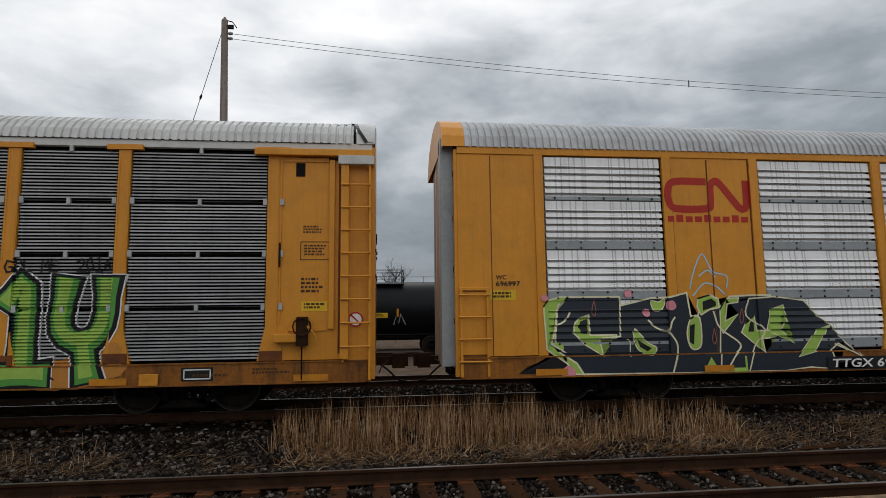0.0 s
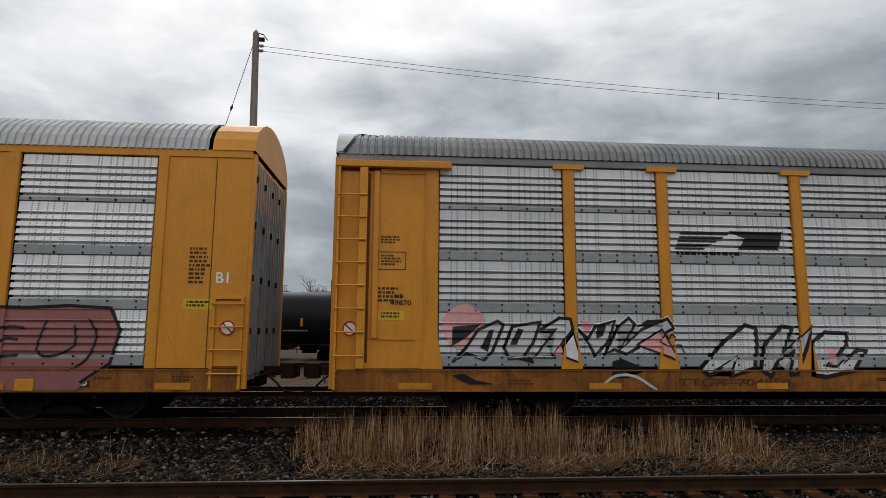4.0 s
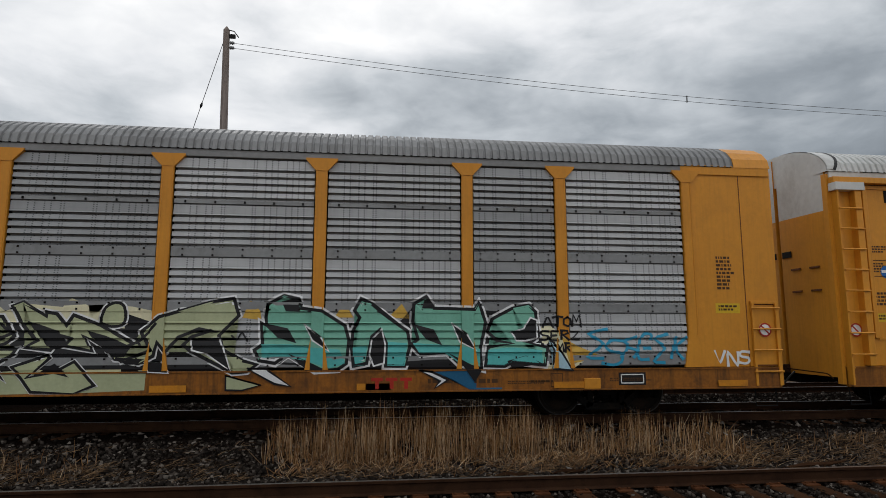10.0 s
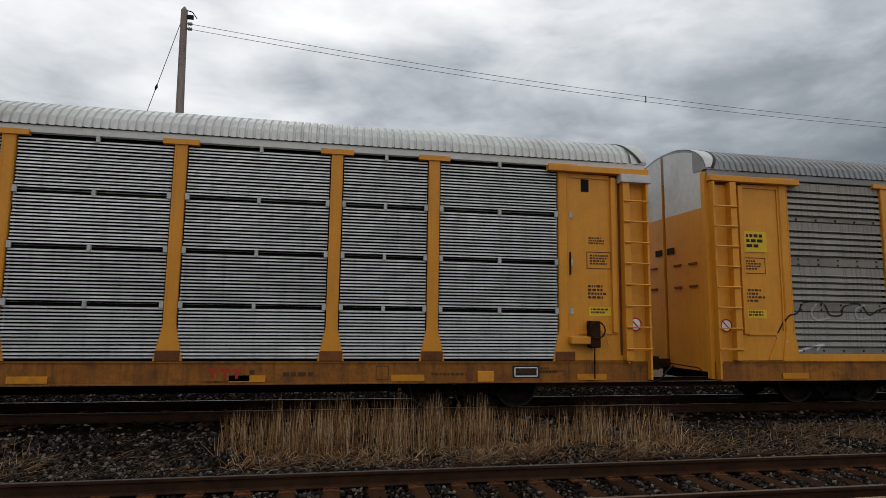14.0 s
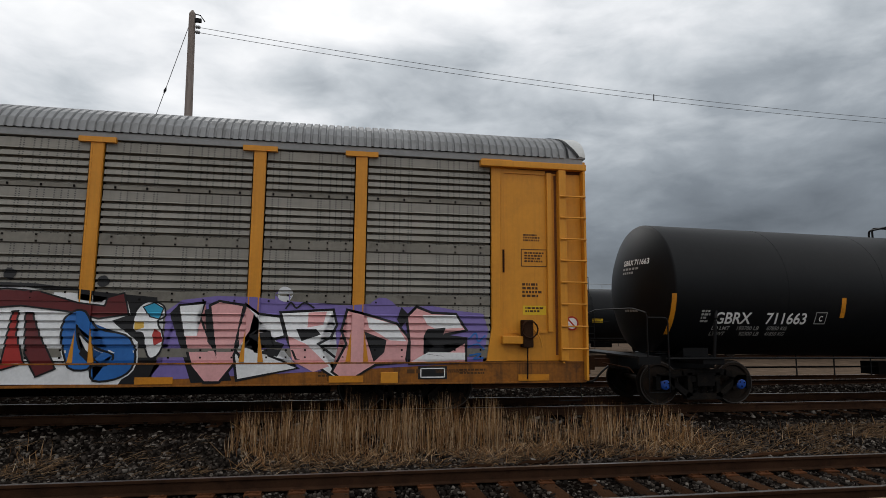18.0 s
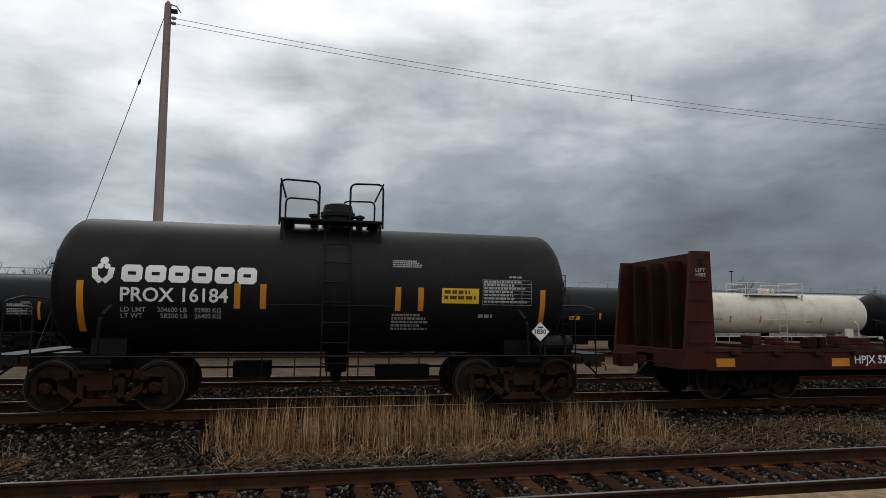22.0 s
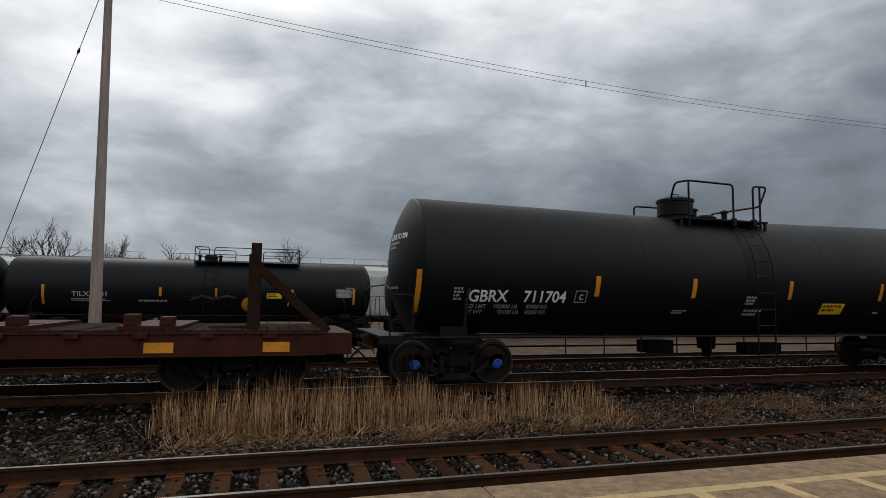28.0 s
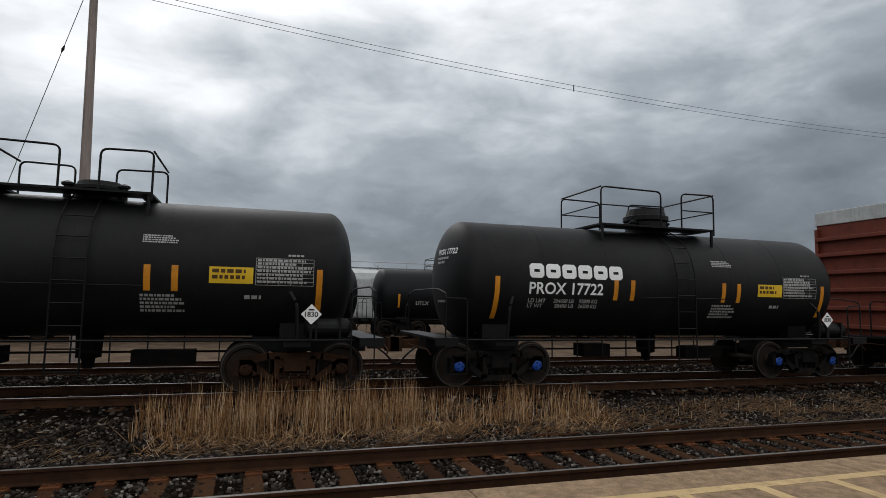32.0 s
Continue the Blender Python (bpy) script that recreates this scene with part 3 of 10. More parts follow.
def build_grass():
    rnd = random.Random(7)
    tall = []
    # clumps of standing dead reed between the two tracks
    for x0, x1, y0, y1, n, h0, h1 in ((-1.7, -0.7, 9.9, 10.9, 320, 0.28, 0.56), (-0.9, 2.9, 9.75, 10.95, 2300, 0.50, 0.82), (2.7, 5.0, 9.9, 10.95, 620, 0.34, 0.58), (4.6, 6.6, 9.7, 10.95, 560, 0.34, 0.58), (-6.2, -4.2, 9.3, 10.4, 110, 0.15, 0.33), (7.0, 12.0, 9.6, 10.7, 150, 0.10, 0.26)):
        for _ in range(n):
            x, y = rnd.uniform(x0, x1), rnd.uniform(y0, y1)
            if noise.noise((x * 2.3, y * 2.6, 5)) < rnd.uniform(-0.45, 0.12):
                continue
            h = rnd.uniform(h0 * 0.75, h1) * (0.9 + 0.45 * noise.noise((x * 1.3, y, 9)))
            z = rise(y)
            lean = (rnd.gauss(0, 0.04) + (rnd.gauss(0, 0.2) if rnd.random() < 0.08 else 0), rnd.gauss(0, 0.04))
            tall.append(((x, y, z - 0.02), (x + lean[0], y + lean[1], z + h), (rnd.gauss(0, 0.01), rnd.gauss(0, 0.01), 0), rnd.uniform(0.003, 0.0058)))
    # a tangle of short bent stalks at their feet
    for _ in range(2600):
        x, y = rnd.uniform(-1.5, 6.6), rnd.gauss(9.75, 0.28)
        if noise.noise((x * 1.4, y * 2, 8)) < rnd.uniform(-0.5, 0.1):
            continue
        z, a, ln = rise(y), rnd.uniform(0, 6.28), rnd.uniform(0.08, 0.30)
        tall.append(((x, y, z), (x + ln * math.cos(a), y + ln * math.sin(a), z + rnd.uniform(0.01, 0.2)), (0, 0, rnd.uniform(0.0, 0.06)), rnd.uniform(0.0025, 0.0045)))
    blades("standing_reeds", "tall dry straw-coloured reeds standing between the tracks", "straw", tall)
    low = []
    for x0, x1, y0, y1, n, l in ((-2.2, 7.2, 9.1, 10.9, 4200, 0.26), (-9, -2, 9.0, 10.7, 900, 0.2), (7, 24, 8.9, 10.7, 3600, 0.26), (8.5, 13.5, 9.5, 10.6, 1300, 0.22), (-7.5, -4.0, 9.3, 10.3, 700, 0.22), (-2, 14, 8.3, 9.2, 700, 0.2)):
        for _ in range(n):
            x, y = rnd.uniform(x0, x1), rnd.uniform(y0, y1)
            if noise.noise((x * 0.9, y * 1.6, 2)) < -0.12:
                continue
            a, ln = rnd.gauss(0, 0.6), rnd.uniform(0.4, 1.2) * l
            z = rise(y) + rnd.uniform(0.012, 0.05)
            low.append(((x, y, z), (x + ln * math.cos(a), y + ln * math.sin(a), z + rnd.uniform(-0.02, 0.09)), (0, 0, rnd.uniform(0, 0.03)), rnd.uniform(0.002, 0.0045)))
    blades("fallen_grass", "flattened dead grass and straw lying on the ballast", "thatch", low)


def litter():
    """Splintered wood and leaves lying along the ballast."""
    rnd = random.Random(3)
    for x, y, l, a in ((3.05, 9.02, 0.55, 4), (4.9, 9.0, 0.9, -3), (7.1, 9.0, 1.3, 10), (2.1, 8.9, 0.5, -6), (5.9, 8.75, 0.4, 12)):
        bm = bmesh.new()
        tube(bm, [(-l / 2, 0, 0), (-l / 6, 0.01, 0.02), (l / 5, -0.015, 0.01), (l / 2, 0.01, 0.03)], [0.012, 0.035, 0.03, 0.01], 6)
        ob = part("broken_stick", bm, "tie", None)
        ob.matrix_basis = pose(x, y, rise(y) + 0.03, 0, 0, a)
        tagged(ob, "dark weathered broken stick lying on the ballast", "stick", "sticks on the ballast")
    for x, y in ((3.07, 9.2), (5.95, 10.1), (6.25, 10.05)):
        bm = bmesh.new()
        p = [bm.verts.new((0.055 * math.cos(t) * (1 + 0.3 * math.cos(3 * t)), 0.035 * math.sin(t), 0.012 * math.cos(2 * t))) for t in (k * math.pi / 5 for k in range(10))]
        f = bm.faces.new(p)
        bmesh.ops.solidify(bm, geom=[f], thickness=0.004)
        ob = part("dry_leaf", bm, "dim_white", None)
        ob.matrix_basis = pose(x, y, rise(y) + (0.06 if y < 9.5 else 0.3), 25, 20, rnd.uniform(0, 90))
        tagged(ob, "pale curled dry leaf caught in the dead grass", "leaf", "pale dry leaves")


# ---- writing and painted marks ----


def letters(text, height, width=None, bold=0.0, shear=0.0, spacing=1.0, res=3):
    """Letters of the built-in font, in the x-z plane, from 0, 0 upwards and to the right."""
    cu = bpy.data.curves.new("letters", "FONT")
    cu.body, cu.size, cu.offset, cu.shear, cu.space_character, cu.resolution_u, cu.fill_mode = text, 1.0, bold, shear, spacing, res, "BOTH"
    ob = bpy.data.objects.new("letters", cu)
    me = ob.to_mesh()
    bm = bmesh.new()
    bm.from_mesh(me)
    ob.to_mesh_clear()
    bpy.data.objects.remove(ob)
    bpy.data.curves.remove(cu)
    if not bm.verts:
        return bm
    x0, x1 = min(v.co.x for v in bm.verts), max(v.co.x for v in bm.verts)
    y0, y1 = min(v.co.y for v in bm.verts), max(v.co.y for v in bm.verts)
    k = height / (y1 - y0)
    kx = width / (x1 - x0) if width else k
    for v in bm.verts:
        v.co = Vector(((v.co.x - x0) * kx, 0, (v.co.y - y0) * k))
    bmesh.ops.remove_doubles(bm, verts=bm.verts[:], dist=1e-5)
    return bm


def shift(bm, x, z, turn=0.0):
    c, s = math.cos(radians(turn)), math.sin(radians(turn))
    for v in bm.verts:
        v.co = Vector((x + v.co.x * c - v.co.z * s, v.co.y, z + v.co.x * s + v.co.z * c))
    return bm


def poly(pts):
    bm = bmesh.new()
    f = bm.faces.new([bm.verts.new((x, 0, z)) for x, z in pts])
    bmesh.ops.triangulate(bm, faces=[f])
    return bm


def sheets(*some):
    """Flat oblongs x0, x1, z0, z1."""
    bm = bmesh.new()
    for x0, x1, z0, z1 in some:
        bm.faces.new([bm.verts.new(p) for p in ((x0, 0, z0), (x1, 0, z0), (x1, 0, z1), (x0, 0, z1))])
    return bm


def stroke(pts, w, taper=False):
    """A painted line through the points."""
    bm = bmesh.new()
    pts = [Vector(p) for p in pts]
    left, right = [], []
    for i, p in enumerate(pts):
        d = (pts[min(i + 1, len(pts) - 1)] - pts[max(i - 1, 0)]).normalized()
        t = (i + 0.5) / len(pts)
        k = w * 0.5 * (1 if not taper else (0.35 + 0.75 * min(1, 3.2 * t) if t < 0.8 else 1.5 * (1 - t) / 0.2 + 0.05) if taper == "spear" else 0.25 + 0.75 * math.sin(math.pi * t))
        s = Vector((-d.y, d.x)) * k
        left.append(bm.verts.new((p.x + s.x, 0, p.y + s.y))), right.append(bm.verts.new((p.x - s.x, 0, p.y - s.y)))
    for k in range(len(pts) - 1):
        bm.faces.new((left[k], right[k], right[k + 1], left[k + 1]))
    return bm


def smooth_line(pts, n=9):
    p = [Vector(q) for q in pts]
    p = [p[0] * 2 - p[1]] + p + [p[-1] * 2 - p[-2]]
    out = []
    for a, b, c, d in zip(p, p[1:], p[2:], p[3:]):
        for k in range(n // 2):
            t = k / (n // 2)
            out.append(0.5 * ((2 * b) + (c - a) * t + (2 * a - 5 * b + 4 * c - d) * t * t + (3 * b - a - 3 * c + d) * t ** 3))
    return [tuple(v) for v in out + [p[-2]]]


def thick_line(pts, w, flare=0.0):
    """A painted bar with square corners; flare widens its ends."""
    p = [Vector(q) for q in pts]
    left, right = [], []
    for i, q in enumerate(p):
        a = (q - p[i - 1]).normalized() if i else None
        c = (p[i + 1] - q).normalized() if i < len(p) - 1 else None
        d = ((a or c) + (c or a)).normalized()
        m = 1.0 if not (a and c) else min(1.0 / max((1 + a.dot(c)) / 2, 0.12) ** 0.5, 1.7)
        nrm = Vector((-d.y, d.x)) * w * 0.5 * m * (1 + (flare if i in (0, len(p) - 1) else 0))
        q = q - d * w * 0.35 if i == 0 else q + d * w * 0.35 if i == len(p) - 1 else q
        left.append(q + nrm), right.append(q - nrm)
    bm = bmesh.new()
    a, c = [bm.verts.new((v.x, 0, v.y)) for v in left], [bm.verts.new((v.x, 0, v.y)) for v in right]
    for k in range(len(p) - 1):
        bm.faces.new((a[k], c[k], c[k + 1], a[k + 1]))
    return bm


def blob(cx, cz, rx, rz, n=20, wob=0.0, seed=0):
    r = random.Random(seed)
    ph = [r.uniform(0, 6.28) for _ in range(3)]
    return poly([(cx + rx * math.cos(t) * (1 + wob * math.sin(3 * t + ph[0]) + wob * 0.6 * math.sin(5 * t + ph[1])), cz + rz * math.sin(t) * (1 + wob * math.sin(4 * t + ph[2]))) for t in (2 * math.pi * k / n for k in range(n))])


def merge(*bms):
    out = bmesh.new()
    for b in bms:
        me = bpy.data.meshes.new("merge")
        b.to_mesh(me)
        b.free()
        out.from_mesh(me)
        bpy.data.meshes.remove(me)
    return out


def lay(bm, side, lift):
    """Lays flat paint onto a side: cuts it where the side bends, then moves each point to the side's own depth."""
    if not bm.verts:
        return bm
    x0, x1 = min(v.co.x for v in bm.verts), max(v.co.x for v in bm.verts)
    z0, z1 = min(v.co.z for v in bm.verts), max(v.co.z for v in bm.verts)
    for z in side.bends_z:
        if z0 + 0.002 < z < z1 - 0.002:
            bmesh.ops.bisect_plane(bm, geom=bm.verts[:] + bm.edges[:] + bm.faces[:], plane_co=(0, 0, z), plane_no=(0, 0, 1), dist=1e-5)
    for x in side.bends_x:
        if x0 + 0.002 < x < x1 - 0.002:
            bmesh.ops.bisect_plane(bm, geom=bm.verts[:] + bm.edges[:] + bm.faces[:], plane_co=(x, 0, 0), plane_no=(1, 0, 0), dist=1e-5)
    for v in bm.verts:
        v.co.y = side.depth(v.co.x, v.co.z) - lift
    for f in bm.faces:
        f.normal_update()
        if f.normal.y > 0:
            f.normal_flip()
    return bm


class Drum:
    """The side of a tank lying along x."""

    def __init__(self, r, zc, slope=0.0):
        self.r, self.zc, self.slope, self.bends_x = r, zc, slope, []
        self.bends_z = [zc + r * math.sin(radians(a)) for a in range(-80, 81, 4)]

    def depth(self, x, z):
        return -math.sqrt(max(self.r ** 2 - (z - self.zc - self.slope * abs(x)) ** 2, 0.01))


class Flat:
    bends_x, bends_z = [], []

    def __init__(self, y):
        self.y = y

    def depth(self, x, z):
        return self.y


def islands(bm):
    """The joined pieces of a mesh, each as a mesh of its own."""
    left, out = set(bm.verts), []
    while left:
        todo, seen = [next(v for v in bm.verts if v in left)], set()
        while todo:
            v = todo.pop()
            if v in seen:
                continue
            seen.add(v)
            todo += [q.other_vert(v) for q in v.link_edges if q.other_vert(v) not in seen]
        left -= seen
        one, copy = bmesh.new(), {}
        for v in bm.verts:
            if v in seen:
                copy[v] = one.verts.new(v.co)
        for f in bm.faces:
            if f.verts[0] in seen:
                one.faces.new([copy[v] for v in f.verts])
        out.append(one)
    bm.free()
    return out


def mark(car, side, name, bm, material, lift=0.004, label=""):
    bm = lay(bm, side, lift)
    if name == "lettering":
        tall = max(v.co.z for v in bm.verts) - min(v.co.z for v in bm.verts)
        if tall > 0.11:
            return [part("letter", one, material, car, label) for one in islands(bm)][0]
        return tagged(part(name, bm, material, car, label), kind="stuff")
    return part(name, bm, material, car, label)


def stencil(car, side, x, z, w, h, rows, material, name="stencil", lift=0.004, seed=0):
    """Small writing that cannot be read: bars of its size."""
    r, some = random.Random(seed + int(x * 100)), []
    dz = h / rows
    for k in range(rows):
        a, top = x, z + h - k * dz
        end = x + w * r.uniform(0.6, 1.0)
        while a < end - 0.02:
            b = min(a + r.uniform(0.35, 1.3) * dz, end)
            some.append((a, b, top - dz * 0.62, top))
            a = b + dz * 0.28
    return tagged(mark(car, side, name, sheets(*some), material, lift), kind="stuff")


# ---- trucks ----
WHEELS = []


def wheelset_mesh(cap, r=0.457):
    bm = bmesh.new()
    for s in (-1, 1):
        y = s * 0.745
        prof = [(y - 0.07 * s, 0.0), (y - 0.07 * s, 0.12), (y - 0.02 * s, 0.16), (y - 0.01 * s, r - 0.10), (y - 0.065 * s, r - 0.075), (y - 0.065 * s, r + 0.025), (y - 0.035 * s, r + 0.025), (y - 0.03 * s, r), (y + 0.065 * s, r - 0.004), (y + 0.065 * s, r - 0.075), (y + 0.02 * s, r - 0.10), (y + 0.02 * s, 0.17), (y + 0.07 * s, 0.13), (y + 0.07 * s, 0.0)]
        lathe(bm, prof, "y", 30, 0)
        lathe(bm, [(y, 0.075), (y + 0.27 * s, 0.075)], "y", 12, 0)
        lathe(bm, [(y + 0.15 * s, 0.10), (y + 0.29 * s, 0.125), (y + 0.325 * s, 0.11), (y + 0.345 * s, 0.07), (y + 0.345 * s, 0.0)], "y", 16, 1)
        lathe(bm, [(y + 0.0655 * s, r - 0.026), (y + 0.068 * s, r - 0.022), (y + 0.068 * s, r - 0.007), (y + 0.0655 * s, r - 0.004)], "y", 30, 3, cap=False)
        for k in range(3):
            t = 2.09 * k
            lathe(bm, [(y + 0.33 * s, 0.016), (y + 0.36 * s, 0.016)], "y", 6, 2, at=(0.055 * math.cos(t), 0, 0.055 * math.sin(t)))
    tube(bm, [(0, -0.75, 0), (0, 0.75, 0)], 0.085, 10)
    me = bpy.data.meshes.new("wheelset")
    bm.to_mesh(me)
    bm.free()
    for k in ("wheel", cap, "truck", "rim"):
        me.materials.append(M[k])
    return me


def side_frame_mesh(material):
    bm = bmesh.new()
    for s in (-1, 1):
        y0, y1 = s * 1.08, s * 0.93
        y0, y1 = min(y0, y1), max(y0, y1)
        for p, q, w in (((-0.98, 0.60), (-0.5, 0.70), 0.13), ((-0.5, 0.70), (0.5, 0.70), 0.12), ((0.5, 0.70), (0.98, 0.60), 0.13), ((-0.80, 0.56), (-0.36, 0.22), 0.12), ((0.80, 0.56), (0.36, 0.22), 0.12), ((-0.40, 0.20), (0.40, 0.20), 0.13), ((-0.33, 0.22), (-0.33, 0.68), 0.10), ((0.33, 0.22), (0.33, 0.68), 0.10), ((-1.06, 0.60), (-1.06, 0.36), 0.10), ((1.06, 0.60), (1.06, 0.36), 0.10), ((-0.74, 0.58), (-0.72, 0.36), 0.08), ((0.74, 0.58), (0.72, 0.36), 0.08), ((-0.98, 0.585), (-0.8, 0.585), 0.11), ((0.98, 0.585), (0.8, 0.585), 0.11)):
            beam(bm, p, q, w, y0, y1)
        box(bm, -0.3, 0.3, y0 - 0.02, y1 + 0.02, 0.50, 0.62)
    box(bm, -0.2, 0.2, -1.15, 1.15, 0.42, 0.68)
    bmesh.ops.recalc_face_normals(bm, faces=bm.faces[:])
    me = bpy.data.meshes.new("truck")
    bm.to_mesh(me)
    bm.free()
    me.materials.append(M[material])
    return me


def spring_mesh(material):
    bm = bmesh.new()
    prof = []
    for k in range(8):
        z = 0.265 + k * 0.03
        prof += [(z, 0.045), (z + 0.008, 0.068), (z + 0.018, 0.068), (z + 0.026, 0.045)]
    lathe(bm, prof, "z", 8)
    me = bpy.data.meshes.new("spring")
    bm.to_mesh(me)
    bm.free()
    me.materials.append(M[material])
    return me


SHARED = {}


def shared(key, make):
    if key not in SHARED:
        SHARED[key] = make()
    return SHARED[key]


def truck(car, x, cap="truck", frame_mat="truck", name="truck"):
    tr = part(name, shared(("frame", frame_mat), lambda: side_frame_mesh(frame_mat)), None, car)
    tr.location = (x, 0, 0)
    for s in (-1, 1):
        w = part("wheelset", shared(("wheels", cap), lambda: wheelset_mesh(cap)), None, tr)
        w.matrix_parent_inverse = Matrix.Translation((s * 0.889, 0, 0.457))
        WHEELS.append(w)
    for k in (-0.17, 0.0, 0.17):
        sp = part("spring", shared(("spring", frame_mat), lambda: spring_mesh(frame_mat)), None, tr)
        sp.location = (k, -1.01, 0)
    return tr


def coupler(car, x, s, z=0.84):
    """Draft gear and knuckle at one end; s: -1 or 1, the way it points."""
    bm = bmesh.new()
    box(bm, min(x, x + 0.42 * s), max(x, x + 0.42 * s), -0.075, 0.075, z - 0.09, z + 0.09)
    box(bm, min(x + 0.4 * s, x + 0.66 * s), max(x + 0.4 * s, x + 0.66 * s), -0.16, 0.14, z - 0.15, z + 0.15)
    box(bm, min(x + 0.55 * s, x + 0.74 * s), max(x + 0.55 * s, x + 0.74 * s), 0.02, 0.17, z - 0.13, z + 0.13)
    part("coupler", bm, "truck_rust", car)
    # air hose that droops, and the cut lever along the end
    h = [(x + 0.15 * s, -0.32, z - 0.05), (x + 0.35 * s, -0.34, z - 0.2), (x + 0.5 * s, -0.33, z - 0.38), (x + 0.68 * s, -0.30, z - 0.40)]
    part("air_hose", rod(bend(h, 0.1), 0.022, 6), "black_iron", car)
    l = [(x + 0.12 * s, -1.4, z - 0.12), (x + 0.16 * s, -1.3, z - 0.02), (x + 0.3 * s, -0.3, z + 0.02)]
    part("cut_lever", rod(bend(l, 0.05), 0.013, 5), "truck_rust", car)

# ---- covered car carriers ----
POSTS = [-11.55, -8.88, -6.98, -4.18, -1.39, 1.40, 4.20, 7.00, 8.88, 11.55]
END = 13.38
SKIN = -1.555
ROW_TOPS = [4.90, 4.01, 3.02, 2.03]
FOOT = 1.02
# how far a side sheet stands out, by the distance down from the row's top: flat slats with a deep groove under each
PUNCHED = [(0.0, 0.0), (0.17, 0.010)] + [(0.17 + 0.135 * k + d, o) for k in range(5) for d, o in ((0.022, 0.030), (0.025, -0.085), (0.064, -0.085), (0.067, 0.0), (0.075, 0.008))] + [(0.79, 0.0)]
RIBBED = [(0.0, -0.09), (0.060, -0.09), (0.063, 0.0)] + [(0.064 + 0.0606 * k + q, o + 0.010 * math.sin(7.3 * k) * (o > 0)) for k in range(15) for q, o in ((0.003, 0.014), (0.032 + 0.006 * math.sin(3.1 * k), 0.018), (0.041, -0.12), (0.057, -0.12))] + [(0.974, 0.0)]


class RackSide:
    """The near side of a car carrier: how far each point of it stands out."""

    def __init__(self, ribbed, plates=()):
        self.prof = RIBBED if ribbed else PUNCHED
        self.plates = plates
        self.bends_z = [0.979, 0.981]
        self.tops = [4.90, 3.925, 2.95, 1.975] if ribbed else ROW_TOPS
        for k, top in enumerate(self.tops):
            low = self.tops[k + 1] if k < 3 else FOOT
            self.bends_z += [top - dz for dz, _ in self.prof if top - dz > low]
            if not ribbed:
                self.bends_z += [top - 0.80, low + 0.004]
        self.bends_x = [x + s * (0.115 + e) for x in POSTS for s in (-1, 1) for e in (-0.002, 0.002)]

    def row(self, z):
        for k, top in enumerate(self.tops):
            low = self.tops[k + 1] if k < 3 else FOOT
            if low < z <= top:
                return top, low
        return None

    def out(self, z):
        r = self.row(z)
        if not r:
            return 0.0
        if self.prof is PUNCHED and r[0] - z > 0.80:
            return 0.016
        return float(np.interp(r[0] - z, *zip(*self.prof)))

    def depth(self, x, z):
        if z < 0.98:
            return SKIN - 0.055
        if any(abs(x - p) < 0.115 for p in POSTS):
            return SKIN - 0.05
        if abs(x) > 11.5 or any(a < x < b for a, b in self.plates):
            return SKIN - 0.012
        # paint dries as a skin over the narrow grooves
        return SKIN - max(self.out(z), -0.018)


def sheet_mesh(side, w, top, low, sheet, band):
    """One side panel, w wide, its middle at x = 0, its foot at low; with returns at its edges so that it has thickness."""
    bm = bmesh.new()
    # ribbed sheets: groove faces take the third, dark material as painted shade between slats
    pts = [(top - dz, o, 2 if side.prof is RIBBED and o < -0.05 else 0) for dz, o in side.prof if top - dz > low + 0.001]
    if side.prof is PUNCHED and top - low > 0.85:
        pts += [(top - 0.80, 0.0, 0), (top - 0.803, 0.016, 1), (low + 0.024, 0.016, 1), (low + 0.021, -0.05, 1), (low + 0.004, -0.05, 1)]
    else:
        pts.append((low + 0.003, 0.0, 0))
    cols = []
    for x in (-w / 2, w / 2):
        cols.append([bm.verts.new((x, SKIN - o, z)) for z, o, _ in pts])
    back = [bm.verts.new((x, SKIN + 0.10, z)) for x in (-w / 2, w / 2) for z in (pts[0][0], pts[-1][0])]
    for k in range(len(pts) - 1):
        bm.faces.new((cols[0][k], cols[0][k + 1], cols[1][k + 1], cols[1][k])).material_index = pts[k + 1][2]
    for c, b in ((cols[0], back[:2]), (cols[1], back[2:])):
        bm.faces.new([b[0], *c, b[1]])
    bm.faces.new((back[0], cols[0][0], cols[1][0], back[2]))
    bm.faces.new((back[1], cols[0][-1], cols[1][-1], back[3]))
    if side.prof is PUNCHED and top - low > 0.85:
        # bolt heads along the band
        for k in range(5):
            for z in (top - 0.83, low + 0.05):
                x = w * (-0.42 + 0.21 * k)
                box(bm, x - 0.016, x + 0.016, SKIN - 0.030, SKIN - 0.014, z - 0.016, z + 0.016, 2)
    me = bpy.data.meshes.new("panel")
    bm.normal_update()
    bm.to_mesh(me)
    bm.free()
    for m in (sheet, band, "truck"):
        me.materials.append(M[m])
    return me


def arch(r, n=13):
    return [(-1.585 * math.cos(t), 5.07 + r * math.sin(t)) for t in (math.pi * k / (n - 1) for k in range(n))]


